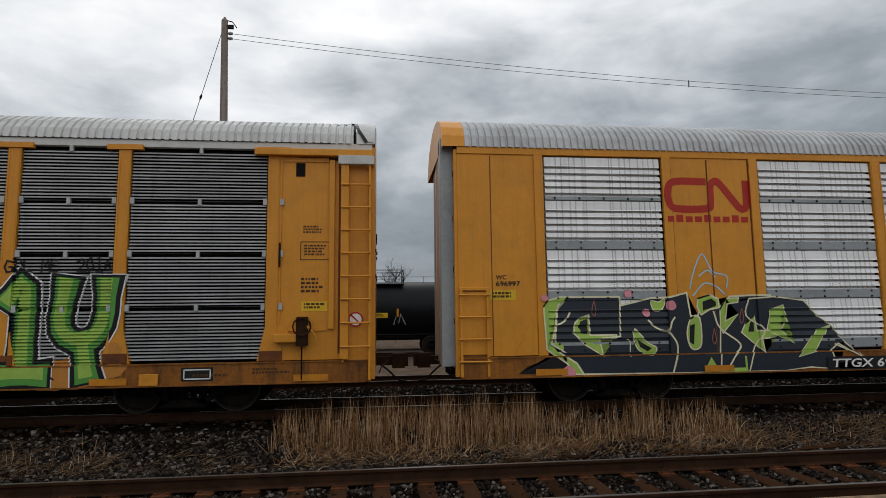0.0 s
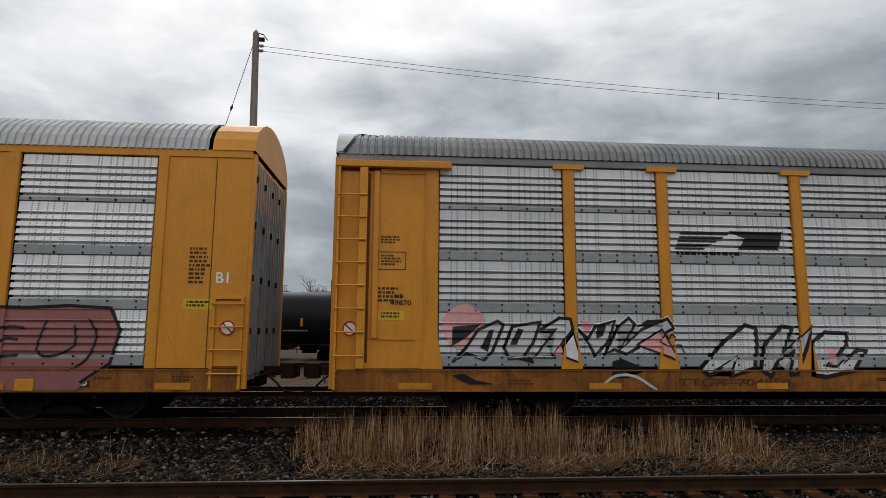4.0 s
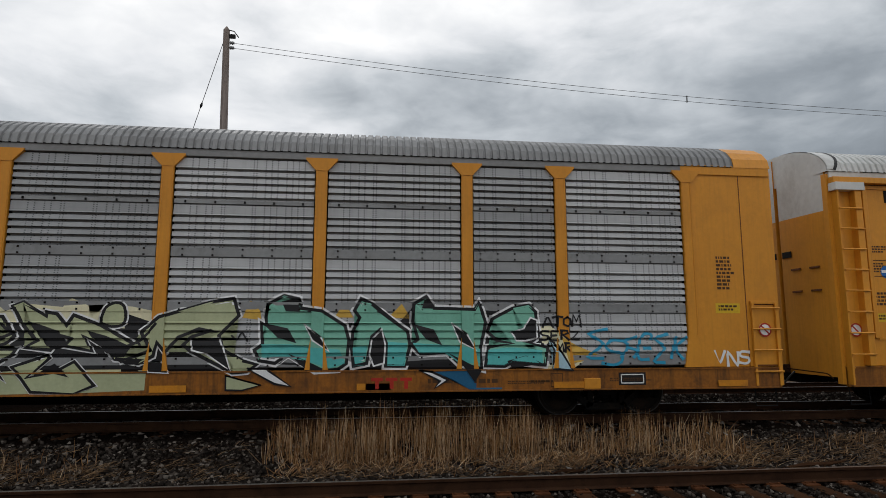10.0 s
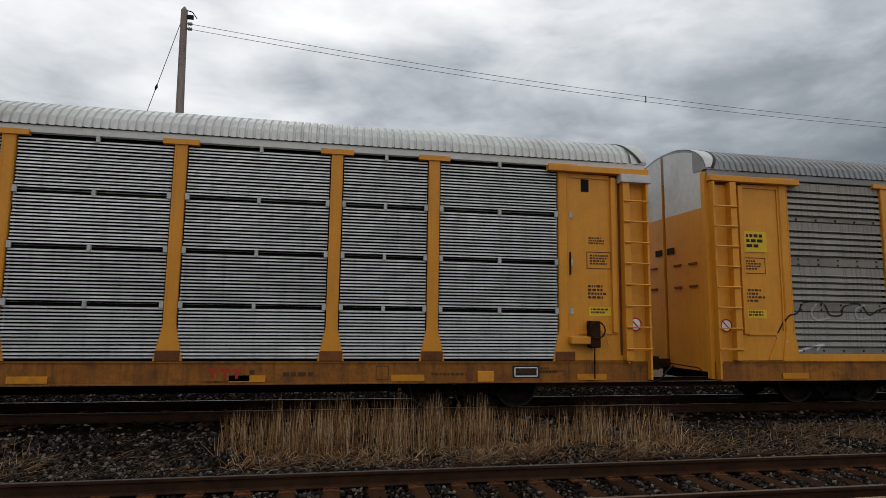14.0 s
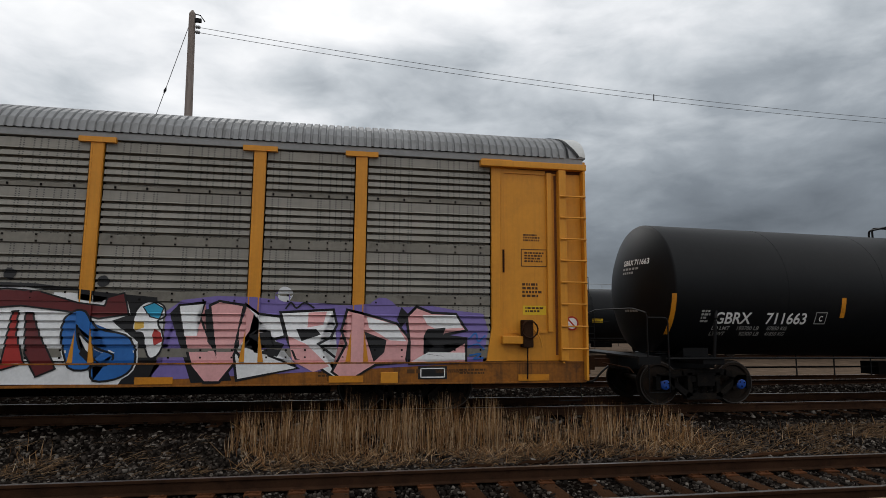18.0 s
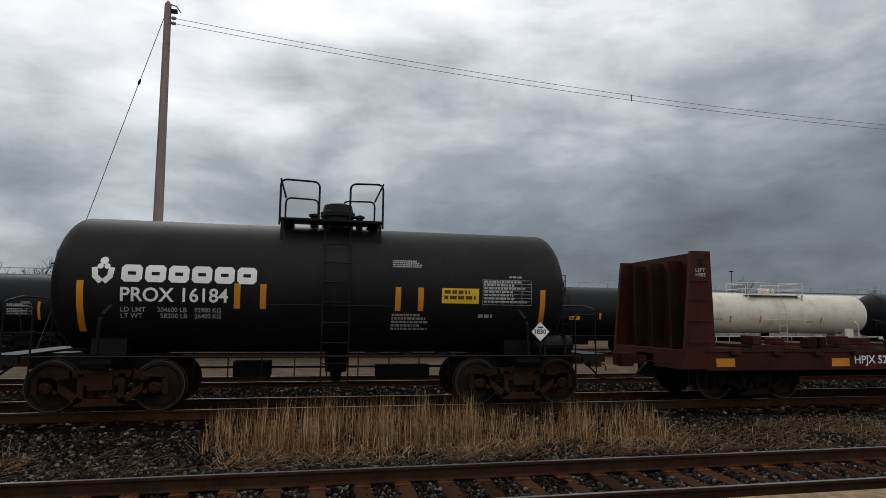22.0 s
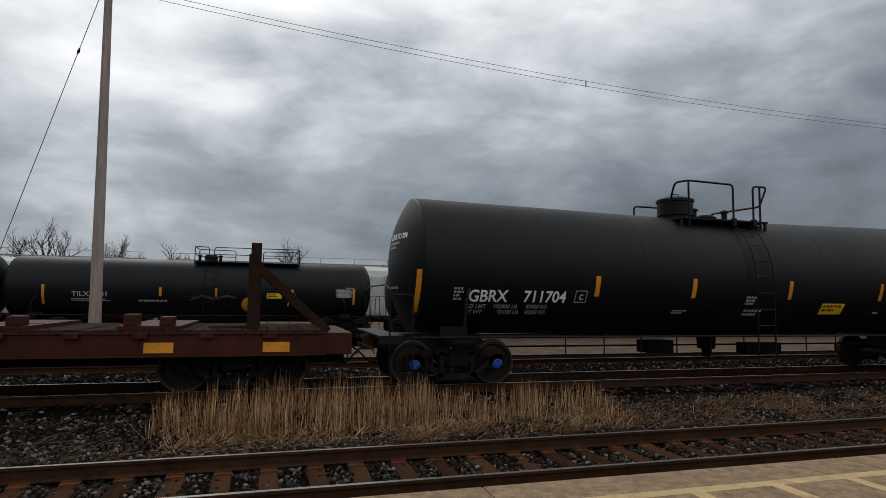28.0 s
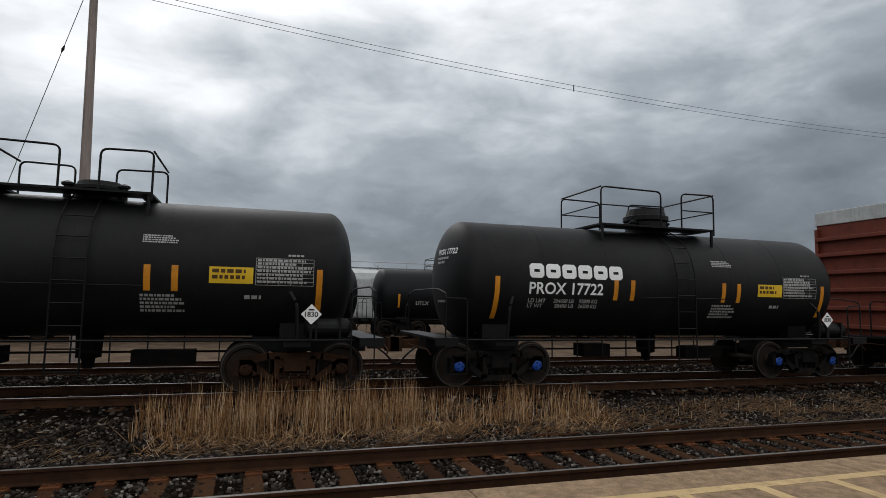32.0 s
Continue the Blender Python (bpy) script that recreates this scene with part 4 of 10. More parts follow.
def roof_mesh(r, x0, x1, material, wave=0.145, amp=0.036):
    line = arch(r)
    xs, out = [], []
    x, k = x0, 0
    while x < x1:
        xs.append(x)
        out.append(0.0 if k % 4 in (0, 3) else amp)
        x += wave * (0.10, 0.58, 0.10, 0.22)[k % 4]
        k += 1
    verts, faces = [], []
    for x, o in zip(xs, out):
        for y, z in line:
            d = Vector((y / 1.585 ** 2, (z - 5.07) / r ** 2)).normalized()
            verts.append((x, y + d.x * o, z + d.y * o))
    n = len(line)
    for i in range(len(xs) - 1):
        for j in range(n - 1):
            faces.append((i * n + j, (i + 1) * n + j, (i + 1) * n + j + 1, i * n + j + 1))
    me = bpy.data.meshes.new("roof")
    me.from_pydata(verts, [], faces)
    me.materials.append(M[material])
    me.update()
    return me


def hood(r, x0, x1, grow=0.03):
    """The smooth roof piece over a car's end, closed at its outer face."""
    bm = bmesh.new()
    a = [(y * (1 + grow / 2), z + grow * math.sin(math.pi * k / 12)) for k, (y, z) in enumerate(arch(r))]
    p, q = [bm.verts.new((x0, y, z)) for y, z in a], [bm.verts.new((x1, y, z)) for y, z in a]
    for k in range(len(a) - 1):
        bm.faces.new((p[k], q[k], q[k + 1], p[k + 1]))
    bm.faces.new(p), bm.faces.new(q)
    bmesh.ops.recalc_face_normals(bm, faces=bm.faces[:])
    return bm


def post_mesh(cap, flare, material):
    """An upright of the rack: a folded steel post with a flared foot, and a wide cap where the car has one."""
    bm = bmesh.new()
    y0, y1 = SKIN - 0.05, SKIN + 0.02
    f = [(-0.11, 1.6), (-0.11, 4.93), (0.11, 4.93), (0.11, 1.6), (0.11 + flare, 0.99), (-0.11 - flare, 0.99)]
    a, b = [bm.verts.new((x, y0, z)) for x, z in f], [bm.verts.new((x, y1, z)) for x, z in f]
    bm.faces.new(a), bm.faces.new(b[::-1])
    for k in range(6):
        bm.faces.new((a[k], b[k], b[(k + 1) % 6], a[(k + 1) % 6]))
    # edge folds
    for x in (-0.095, 0.075):
        box(bm, x, x + 0.02, y0 - 0.008, y0, 1.6, 4.86)
    if cap == "slanted":
        c = [(-0.11, 4.72), (0.11, 4.72), (0.30, 4.93), (0.30, 4.965), (-0.30, 4.965), (-0.30, 4.93)]
        p, q = [bm.verts.new((x, y0 - 0.012, z)) for x, z in c], [bm.verts.new((x, y1, z)) for x, z in c]
        bm.faces.new(p), bm.faces.new(q[::-1])
        for k in range(6):
            bm.faces.new((p[k], q[k], q[(k + 1) % 6], p[(k + 1) % 6]))
    elif cap:
        box(bm, -0.31, 0.31, y0 - 0.03, y1, 4.87, 4.965)
    bmesh.ops.recalc_face_normals(bm, faces=bm.faces[:])
    me = bpy.data.meshes.new("post")
    bm.to_mesh(me)
    bm.free()
    me.materials.append(M[material])
    return me


def ladder(car, x0, x1, z0, z1, y, step=0.43, material="yellow", rails=True):
    ld = part("ladder", boxes(*([(x0, x0 + 0.05, y, y + 0.05, z0, z1), (x1 - 0.05, x1, y, y + 0.05, z0, z1)] if rails else [(x0, x0 + 0.03, y, y + 0.06, z0, z0 + 0.03)])), material, car)
    z = z0 + 0.28
    while z < z1:
        part("rung", rod([(x0 - 0.03, y - 0.02, z), (x1 + 0.03, y - 0.02, z)], 0.019, 6), material, ld)
        z += step
    return ld


def smooth_end(spec, s):
    return spec["kind"] == "smooth" and s < 0


def hood_width(spec, s):
    """How far the smooth roof piece reaches in from the car's end."""
    return 0.30 if spec["ladders"][0 if s < 0 else 1] == "full" else 0.16 if smooth_end(spec, s) else 0.75


def curved_door(car, spec, s, e, half_):
    """One leaf of the bowed end doors: yellow below, white above, up to the roof's arch."""
    ys = [half_ * (0.06 + (1.47 - 0.06) * k / 9) for k in range(10)]

    def bow(y):
        return s * (e + 0.03 + 0.05 * (1 - (y / 1.5) ** 2))

    def top(y):
        return 5.07 + (spec["rise"] - 0.04) * math.sqrt(max(1 - (y / 1.585) ** 2, 0))

    bm = bmesh.new()
    rows = [[bm.verts.new((bow(y) - dx, y, top(y) if z is None else z)) for y in ys] for z, dx in ((0.75, 0), (4.25, 0), (None, 0), (None, s * 0.12))]
    for r_, (a, b) in enumerate(zip(rows, rows[1:])):
        for k in range(9):
            bm.faces.new((a[k], a[k + 1], b[k + 1], b[k])).material_index = 0 if r_ == 0 else 1
    foot = [bm.verts.new((s * (e - 0.05), y, 0.75)) for y in ys]
    back = [bm.verts.new((bow(y) - s * 0.12, y, 0.75)) for y in ys]
    for k in range(9):
        bm.faces.new((rows[0][k], rows[0][k + 1], back[k + 1], back[k]))
    for v in foot:
        bm.verts.remove(v)
    for k in (0, 9):
        bm.faces.new((rows[0][k], rows[1][k], rows[2][k], rows[3][k], back[k]))
    bmesh.ops.recalc_face_normals(bm, faces=bm.faces[:])
    door = part("end_door", bm, ["yellow", "roof_white"], car, "bowed yellow end door with a white upper part", smooth=False)
    for z in (3.05, 2.55):
        for y in (half_ * 0.5, half_ * 1.05):
            x0, x1 = sorted((bow(y) - s * 0.02, bow(y) + s * 0.03))
            part("hinge", boxes((x0, x1, y - 0.14, y + 0.14, z, z + 0.04)), "foot_brown", door)
    x0, x1 = sorted((bow(half_ * 0.25) - s * 0.02, bow(half_ * 0.25) + s * 0.02))
    part("slot", boxes((x0, x1, half_ * 0.25 - 0.14, half_ * 0.25 + 0.14, 3.36, 3.5)), "glass_dark", door)
    return door


def rack_end(car, s, spec):
    """Side plate, ladder, corner post and doors at one end; s: -1 or 1."""
    e = END if spec["kind"] != "smooth" else 13.18
    lo, hi = sorted((s * 11.6, s * e))
    y0 = SKIN - 0.012
    part("end_plate", chamfered(lo, hi, y0, SKIN + 0.03, 0.99, 4.93, 0.01), "yellow", car)
    full = spec["ladders"][0 if s < 0 else 1] == "full"
    x = s * (e - 0.66)
    if not full:
        part("seam", boxes((x - 0.008, x + 0.008, y0 - 0.006, y0, 1.0, 4.9)), "foot_brown", car)
    # a triangular gusset at the plate's foot
    bm = bmesh.new()
    g = [(s * 11.66, 1.0), (s * 12.1, 1.0), (s * 11.8, 1.62), (s * 11.66, 1.62)]
    a, b = [bm.verts.new((x, y0 - 0.022, z)) for x, z in g], [bm.verts.new((x, y0, z)) for x, z in g]
    bm.faces.new(a)
    for k in range(4):
        bm.faces.new((a[k], b[k], b[(k + 1) % 4], a[(k + 1) % 4]))
    bmesh.ops.recalc_face_normals(bm, faces=bm.faces[:])
    part("gusset", bm, "yellow", car)
    a, b = sorted((s * (e - 0.58), s * (e - 0.02)))
    if full:
        part("ladder_panel", boxes((a + 0.05, b - 0.05, y0 - 0.012, y0, 0.95, 4.72)), "yellow", car)
        inner, outer = (b, a) if s < 0 else (a, b)
        part("ladder_rail", chamfered(min(inner, inner + 0.15 * s), max(inner, inner + 0.15 * s), y0 - 0.17, y0, 1.0, 4.78, 0.01), "yellow", car)
        part("ladder_rail", chamfered(min(outer, outer - 0.045 * s), max(outer, outer - 0.045 * s), y0 - 0.17, y0, 0.62, 4.78, 0.008), "yellow", car)
        ladder(car, a + 0.04, b - 0.04, 0.95, 4.62, y0 - 0.17, rails=False)
        # the dark slot behind the ladder's plate: a flat strip, brown for its shade
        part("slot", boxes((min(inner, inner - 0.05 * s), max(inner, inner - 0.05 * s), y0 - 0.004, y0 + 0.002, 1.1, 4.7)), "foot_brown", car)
        # a folded door edge, the plate's frame and rust along its head
        f0, f1 = sorted((s * (e - 0.80), s * (e - 0.70)))
        part("door_fold", chamfered(f0, f1, y0 - 0.07, y0, 1.55, 4.74, 0.01), "yellow", car)
        for x0_, x1_, z0_, z1_ in ((11.62, 11.70, 1.0, 4.86), (11.70, e - 0.82, 4.70, 4.78), (11.70, e - 0.82, 1.52, 1.57)):
            q0, q1 = sorted((s * x0_, s * x1_))
            part("plate_edge", boxes((q0, q1, y0 - 0.025, y0, z0_, z1_)), "yellow", car)
        q0, q1 = sorted((s * 12.0, s * (e - 0.05)))
        part("rust_patch", boxes((q0, q1, y0 - 0.006, y0 - 0.001, 4.74, 4.86)), "rust", car)
        if spec["hood"] == "roof_white":
            part("patch", chamfered(a - 0.05, b + 0.06, y0 - 0.21, y0, 4.63, 4.80, 0.01), "roof_white", car, "white painted beam over the ladder")
            q0, q1 = sorted((s * 11.95, s * 12.12))
            part("vent_hole", boxes((q0, q1, y0 - 0.008, y0 - 0.002, 4.42, 4.68)), "glass_dark", car)
        # the sliding door's top rail over the plate
        t0, t1 = sorted((s * 11.2, s * (e + 0.02)))
        part("door_rail", chamfered(t0, t1, y0 - 0.15, y0, 4.80, 4.93, 0.015), "yellow" if s < 0 or spec["roof"] == "roof_silver" else "yellow", car)
    else:
        # a framed recess behind the short ladder; a flat brown sheet paints its shaded edge
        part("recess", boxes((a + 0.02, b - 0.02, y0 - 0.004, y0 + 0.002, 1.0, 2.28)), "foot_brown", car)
        part("recess_panel", boxes((a + 0.05, b - 0.05, y0 - 0.008, y0, 1.03, 2.22)), "yellow", car)
        part("recess_head", chamfered(a - 0.01, b + 0.01, y0 - 0.05, y0, 2.24, 2.30, 0.008), "yellow", car)
        ladder(car, a, b, 0.62, 2.25, y0 - 0.06, 0.42)
    # corner post and folding end doors with upright ribs
    c0, c1 = sorted((s * (e - 0.02), s * (e + 0.06)))
    for y in (SKIN, 1.42):
        part("corner_post", boxes((c0, c1, y, y + 0.13, 0.62, 5.02)), "yellow", car)
    if full:
        for half_ in (-1, 1):
            curved_door(car, spec, s, e, half_)
    else:
        for y in (-1.40, -0.70, 0.0, 0.70):
            d0, d1 = sorted((s * (e - 0.03), s * (e + 0.03)))
            dr = part("end_door", boxes((d0, d1, y + 0.01, y + 0.69, 0.75, 4.98)), spec.get("doors", "yellow"), car)
            r0, r1 = sorted((s * (e + 0.03), s * (e + 0.06)))
            part("door_top", boxes((d0 - 0.004, d1 + 0.004, y + 0.012, y + 0.688, 4.05, 4.97)), "yellow", dr, "yellow painted door head")
            part("leaf_gap", boxes((d0 - 0.008, d1 + 0.008, y - 0.008, y + 0.009, 0.76, 4.97)), "truck", dr)
            for z in (1.6, 2.6, 3.6, 4.5):
                part("hinge", boxes((r0 - 0.01, r1 + 0.02, y - 0.015, y + 0.02, z, z + 0.12)), "truck", dr)
            for k in range(3):
                yy = y + 0.13 + 0.2 * k
                part("door_rib", boxes((r0, r1, yy, yy + 0.06, 0.85, 4.9)), spec.get("doors", "yellow"), dr)
    if smooth_end(spec, s):
        # a narrower folded door that stands out from the end
        for k, (y, m) in enumerate(((-1.36, "band"), (-1.05, "yellow"), (-0.55, "band_dull"), (0.0, "yellow"), (0.55, "band_dull"))):
            a0, a1 = sorted((s * (e + 0.04), s * (e + 0.30 - 0.02 * k)))
            part("door_fold", chamfered(a0, a1, y, y + 0.26, 0.8, 5.3 + 0.08 * k, 0.01), m, car)
    h0, h1 = sorted((s * (e - hood_width(spec, s)), s * (e + (0.28 if smooth_end(spec, s) else 0.05))))
    part("roof_hood", hood(spec["rise"], h0, h1), spec["hood"], car)
    if full:
        # a torn, whitened roof corner with a dark gap along its edge
        R = spec["rise"] + 0.03
        tear = thick_line(smooth_line([(s * (e - 0.80), 5.07 + R * 0.985), (s * (e - 0.50), 5.07 + R * 0.95), (s * (e - 0.34), 5.07 + R * 0.75), (s * (e - 0.27), 5.07 + R * 0.42), (s * (e - 0.12), 5.07 + R * 0.06)], 9), 0.065)
        flap = poly([(s * (e - 0.42), 5.07 + R * 0.95), (s * (e + 0.045), 5.07 + R * 0.985), (s * (e + 0.045), 5.07 + R * 0.03), (s * (e - 0.14), 5.07 + R * 0.08), (s * (e - 0.27), 5.07 + R * 0.42), (s * (e - 0.33), 5.07 + R * 0.75)])
        for bm, m, up, nm in ((flap, "roof_white", 0.010, "roof_flap"), (tear, "black", 0.016, "tear")):
            for k in range(1, 12):
                bmesh.ops.bisect_plane(bm, geom=bm.verts[:] + bm.edges[:] + bm.faces[:], plane_co=(0, 0, 5.07 + R * k / 12), plane_no=(0, 0, 1), dist=1e-5)
            for v in bm.verts:
                t = math.asin(max(0, min(1, (v.co.z - 5.07) / R)))
                v.co.y, v.co.z = -(1.585 * 1.015 + up) * math.cos(t), 5.07 + (R + up) * math.sin(t)
            part(nm, bm, m, car)
    # steps and pulling lug under the corner
    st = [(s * (e - 0.55), SKIN + 0.05, 0.6), (s * (e - 0.55), SKIN + 0.03, 0.22), (s * (e - 0.10), SKIN + 0.03, 0.22), (s * (e - 0.10), SKIN + 0.05, 0.6)]
    part("step", rod(st, 0.014, 6), "black_iron", car)
    coupler(car, s * (e + 0.02), s)
    # notices
    sd = spec["side"]
    x = s * 12.32
    if full:
        stencil(car, sd, x - 0.22, 3.32, 0.42, 0.16, 3, "brown_ink", seed=1)
        fr = (x - 0.27, x + 0.27, 2.83, 3.18)
        mark(car, sd, "notice", sheets((fr[0], fr[1], fr[2], fr[2] + 0.015), (fr[0], fr[1], fr[3] - 0.015, fr[3]), (fr[0], fr[0] + 0.015, fr[2], fr[3]), (fr[1] - 0.015, fr[1], fr[2], fr[3])), "brown_ink", 0.005)
        stencil(car, sd, x - 0.2, 2.9, 0.4, 0.22, 4, "brown_ink", seed=2)
        stencil(car, sd, x - 0.25, 2.2, 0.5, 0.3, 4, "brown_ink", seed=3)
        mark(car, sd, "notice", sheets((x - 0.24, x + 0.24, 1.88, 2.06)), "lemon", 0.004, "yellow notice with dark writing")
        stencil(car, sd, x - 0.19, 1.91, 0.38, 0.12, 2, "brown_ink", lift=0.007, seed=4)
    else:
        mark(car, sd, "notice", sheets((x - 0.26, x + 0.26, 2.05, 2.25)), "lemon", 0.004, "yellow notice with dark writing")
        stencil(car, sd, x - 0.2, 2.08, 0.4, 0.13, 2, "brown_ink", lift=0.007, seed=5)
        if not smooth_end(spec, s):
            stencil(car, sd, x - 0.2, 2.5, 0.4, 0.7, 9, "brown_ink", seed=6)
    if s > 0 and full:
        # hand brake with its housing, wheel and chain
        hb = part("hand_brake", chamfered(11.62, 12.08, y0 - 0.20, y0, 1.32, 1.47, 0.02), "yellow", car)
        part("brake_housing", chamfered(12.02, 12.22, y0 - 0.24, y0, 1.25, 1.78, 0.03), "truck_rust", hb)
        bm = bmesh.new()
        ring = [(12.13 + 0.16 * math.cos(t), y0 - 0.28, 1.6 + 0.16 * math.sin(t)) for t in (2 * math.pi * k / 12 for k in range(13))]
        tube(bm, ring, 0.016, 5)
        part("brake_wheel", bm, "truck_rust", hb)
        part("brake_lever", rod(bend([(12.2, y0 - 0.22, 1.62), (12.36, y0 - 0.2, 1.45), (12.4, y0 - 0.2, 1.25)], 0.08), 0.016, 5), "yellow", hb)
        part("chain", rod([(12.12, y0 - 0.16, 1.28), (12.12, y0 - 0.14, 0.65)], 0.014, 5), "truck", hb)
        part("door_latch", rod([(11.68, y0 - 0.05, 2.7), (11.68, y0 - 0.05, 3.15)], 0.02, 6), "truck_rust", car)
        # round notice on the ladder panel: a ring with a bar
    if spec["kind"] != "smooth" or s > 0:
        cx, cz = s * (e - 0.3), 1.72
        mark(car, Flat(y0 - 0.022), "round_sign", merge(blob(cx, cz, 0.14, 0.14, 18)), "white", 0.004, "round white no-riding sign")
        ring = [(cx + 0.125 * math.cos(t), cz + 0.125 * math.sin(t)) for t in (2 * math.pi * k / 18 for k in range(19))]
        mark(car, Flat(y0 - 0.022), "round_sign", merge(stroke(ring, 0.03), stroke([(cx - 0.09, cz + 0.09), (cx + 0.09, cz - 0.09)], 0.03)), "logo_red", 0.007)


def build_rack(spec):
    car = thing("car_carrier", spec["label"], "rail car", (spec["at"], TRACK_Y, RAIL_Z), "car carriers of the train")
    ribbed, smooth = spec["kind"] == "ribbed", spec["kind"] == "smooth"
    plates = [(-8.88, -6.98), (7.0, 8.88)] if smooth else []
    side = spec["side"] = RackSide(ribbed, plates)
    e = END if not smooth else 13.18
    # floor frame and its side sills
    part("side_sill", chamfered(-e + 0.02, e - 0.02, SKIN - 0.055, SKIN + 0.02, 0.575, 0.98, 0.012), "yellow_sill", car)
    part("side_sill", chamfered(-e + 0.02, e - 0.02, 1.535, 1.61, 0.575, 0.98, 0.012), "yellow_sill", car)
    part("sill_flange", boxes((-e + 0.1, e - 0.1, SKIN - 0.085, SKIN - 0.055, 0.575, 0.60), (-e + 0.1, e - 0.1, SKIN - 0.075, SKIN - 0.055, 0.955, 0.98)), "yellow_sill", car)
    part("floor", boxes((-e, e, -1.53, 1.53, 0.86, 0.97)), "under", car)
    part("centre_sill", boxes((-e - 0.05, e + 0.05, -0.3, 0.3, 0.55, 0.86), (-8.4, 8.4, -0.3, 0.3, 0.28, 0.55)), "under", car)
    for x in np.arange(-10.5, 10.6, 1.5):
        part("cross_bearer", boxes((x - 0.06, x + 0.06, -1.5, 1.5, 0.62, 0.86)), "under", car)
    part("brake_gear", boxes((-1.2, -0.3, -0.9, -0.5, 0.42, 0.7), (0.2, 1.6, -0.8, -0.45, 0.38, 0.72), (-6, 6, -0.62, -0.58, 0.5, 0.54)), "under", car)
    # near-black sheet behind the slats; its tone stands for the dark interior
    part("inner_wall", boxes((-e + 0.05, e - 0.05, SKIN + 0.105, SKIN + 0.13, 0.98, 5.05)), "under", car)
    part("far_wall", boxes((-e, e, 1.50, 1.56, 0.98, 5.05)), "perf_dull", car)
    part("eave", chamfered(-e, e, SKIN - 0.035, SKIN + 0.08, 4.93, 5.075, 0.012), "yellow" if smooth else spec["roof"], car)
    if spec["hood"] == "yellow" and not smooth:
        for q in (-1, 1):
            x0, x1 = sorted((q * 11.45, q * (e + 0.02)))
            part("eave_cover", chamfered(x0, x1, SKIN - 0.045, SKIN - 0.03, 4.90, 5.10, 0.005), "yellow", car)
    part("far_eave", boxes((-e, e, 1.48, 1.60, 4.93, 5.075)), "yellow", car)
    part("roof", roof_mesh(spec["rise"], -e + hood_width(spec, -1) - 0.01, e - hood_width(spec, 1) + 0.01, spec["roof"]), None, car)
    if not smooth:
        part("roof_strip", boxes((-e + 0.8, e - 0.8, SKIN - 0.05, SKIN - 0.02, 5.066, 5.085)), "under", car)
    cap = False if smooth else "slanted" if spec["hood"] == "yellow" else True
    post = shared(("post", cap, ribbed), lambda: post_mesh(cap, 0.13 if ribbed else 0.10, "yellow"))
    for x in POSTS:
        if smooth and x in (-8.88, -6.98, 7.0, 8.88, -11.55, 11.55):
            part("plain_post", boxes((x - 0.09, x + 0.09, SKIN - 0.05, SKIN + 0.02, 0.99, 4.93)), "yellow", car)
        else:
            p = part("post", post, None, car)
            p.location.x = x
        if ribbed:
            fw = 0.204
            part("foot_plate", chamfered(x - fw, x + fw, SKIN - 0.066, SKIN - 0.049, 0.995, 1.17, 0.006), "foot_brown", car)
        if ribbed:
            for z in (3.92, 2.95, 1.97):
                for s in (-1, 1):
                    part("panel_clip", boxes((x + s * 0.155 - 0.035, x + s * 0.155 + 0.035, SKIN - 0.055, SKIN - 0.02, z - 0.06, z + 0.06)), "hopper_white", car)
    for k, (a, b) in enumerate(zip(POSTS, POSTS[1:])):
        w, mid = b - a - 0.265, (a + b) / 2
        if smooth and k in (1, 7):
            part("solid_panel", chamfered(a + 0.1, b - 0.1, SKIN - 0.012, SKIN + 0.03, 0.99, 4.93, 0.008), "yellow", car, "plain yellow steel panel")
            for x in (mid - 0.06, mid + 0.85, mid - 0.85):
                part("seam", boxes((x - 0.010, x + 0.010, SKIN - 0.024, SKIN - 0.012, 1.0, 4.9)), "foot_brown", car)
            continue
        sheet, band = spec["sheets"][k % len(spec["sheets"])]
        for r, top in enumerate(side.tops):
            low = side.tops[r + 1] if r < 3 else FOOT
            p = part("panel", shared(("sheet", ribbed, round(w, 2), r, sheet), lambda: sheet_mesh(side, w, top, low, sheet, band)), None, car)
            p.location.x = mid
            if ribbed:
                part("panel_bracket", boxes((mid - 0.03, mid + 0.03, SKIN - 0.04, SKIN + 0.02, top - 0.075, top + 0.04)), "hopper_white", car)
    for s in (-1, 1):
        rack_end(car, s, spec)
        truck(car, s * 9.9)
    return car


# ---- tank cars ----


def drum_mesh(r, zc, half, material, head=0.42, round_head=False, slope=0.0):
    if round_head:
        prof = [(-half + 0.5 * (1 - math.cos(t)), max(r * math.sin(t) ** 0.85, 0.001)) for t in (math.pi / 2 * k / 13 for k in range(14))] + [(-half + 0.8, r)]
        return drum_of(prof, zc, material, slope)
    prof = [(-half + head * q ** 2.3, max(r * q, 0.001)) for q in (0, 0.12, 0.25, 0.38, 0.5, 0.62, 0.73, 0.83, 0.91, 0.97)]
    prof += [(-half + head - 0.012, r * 0.992), (-half + head + 0.01, r), (-half + head + 0.02, r), (-half + head + 0.3, r)]
    return drum_of(prof, zc, material, slope)


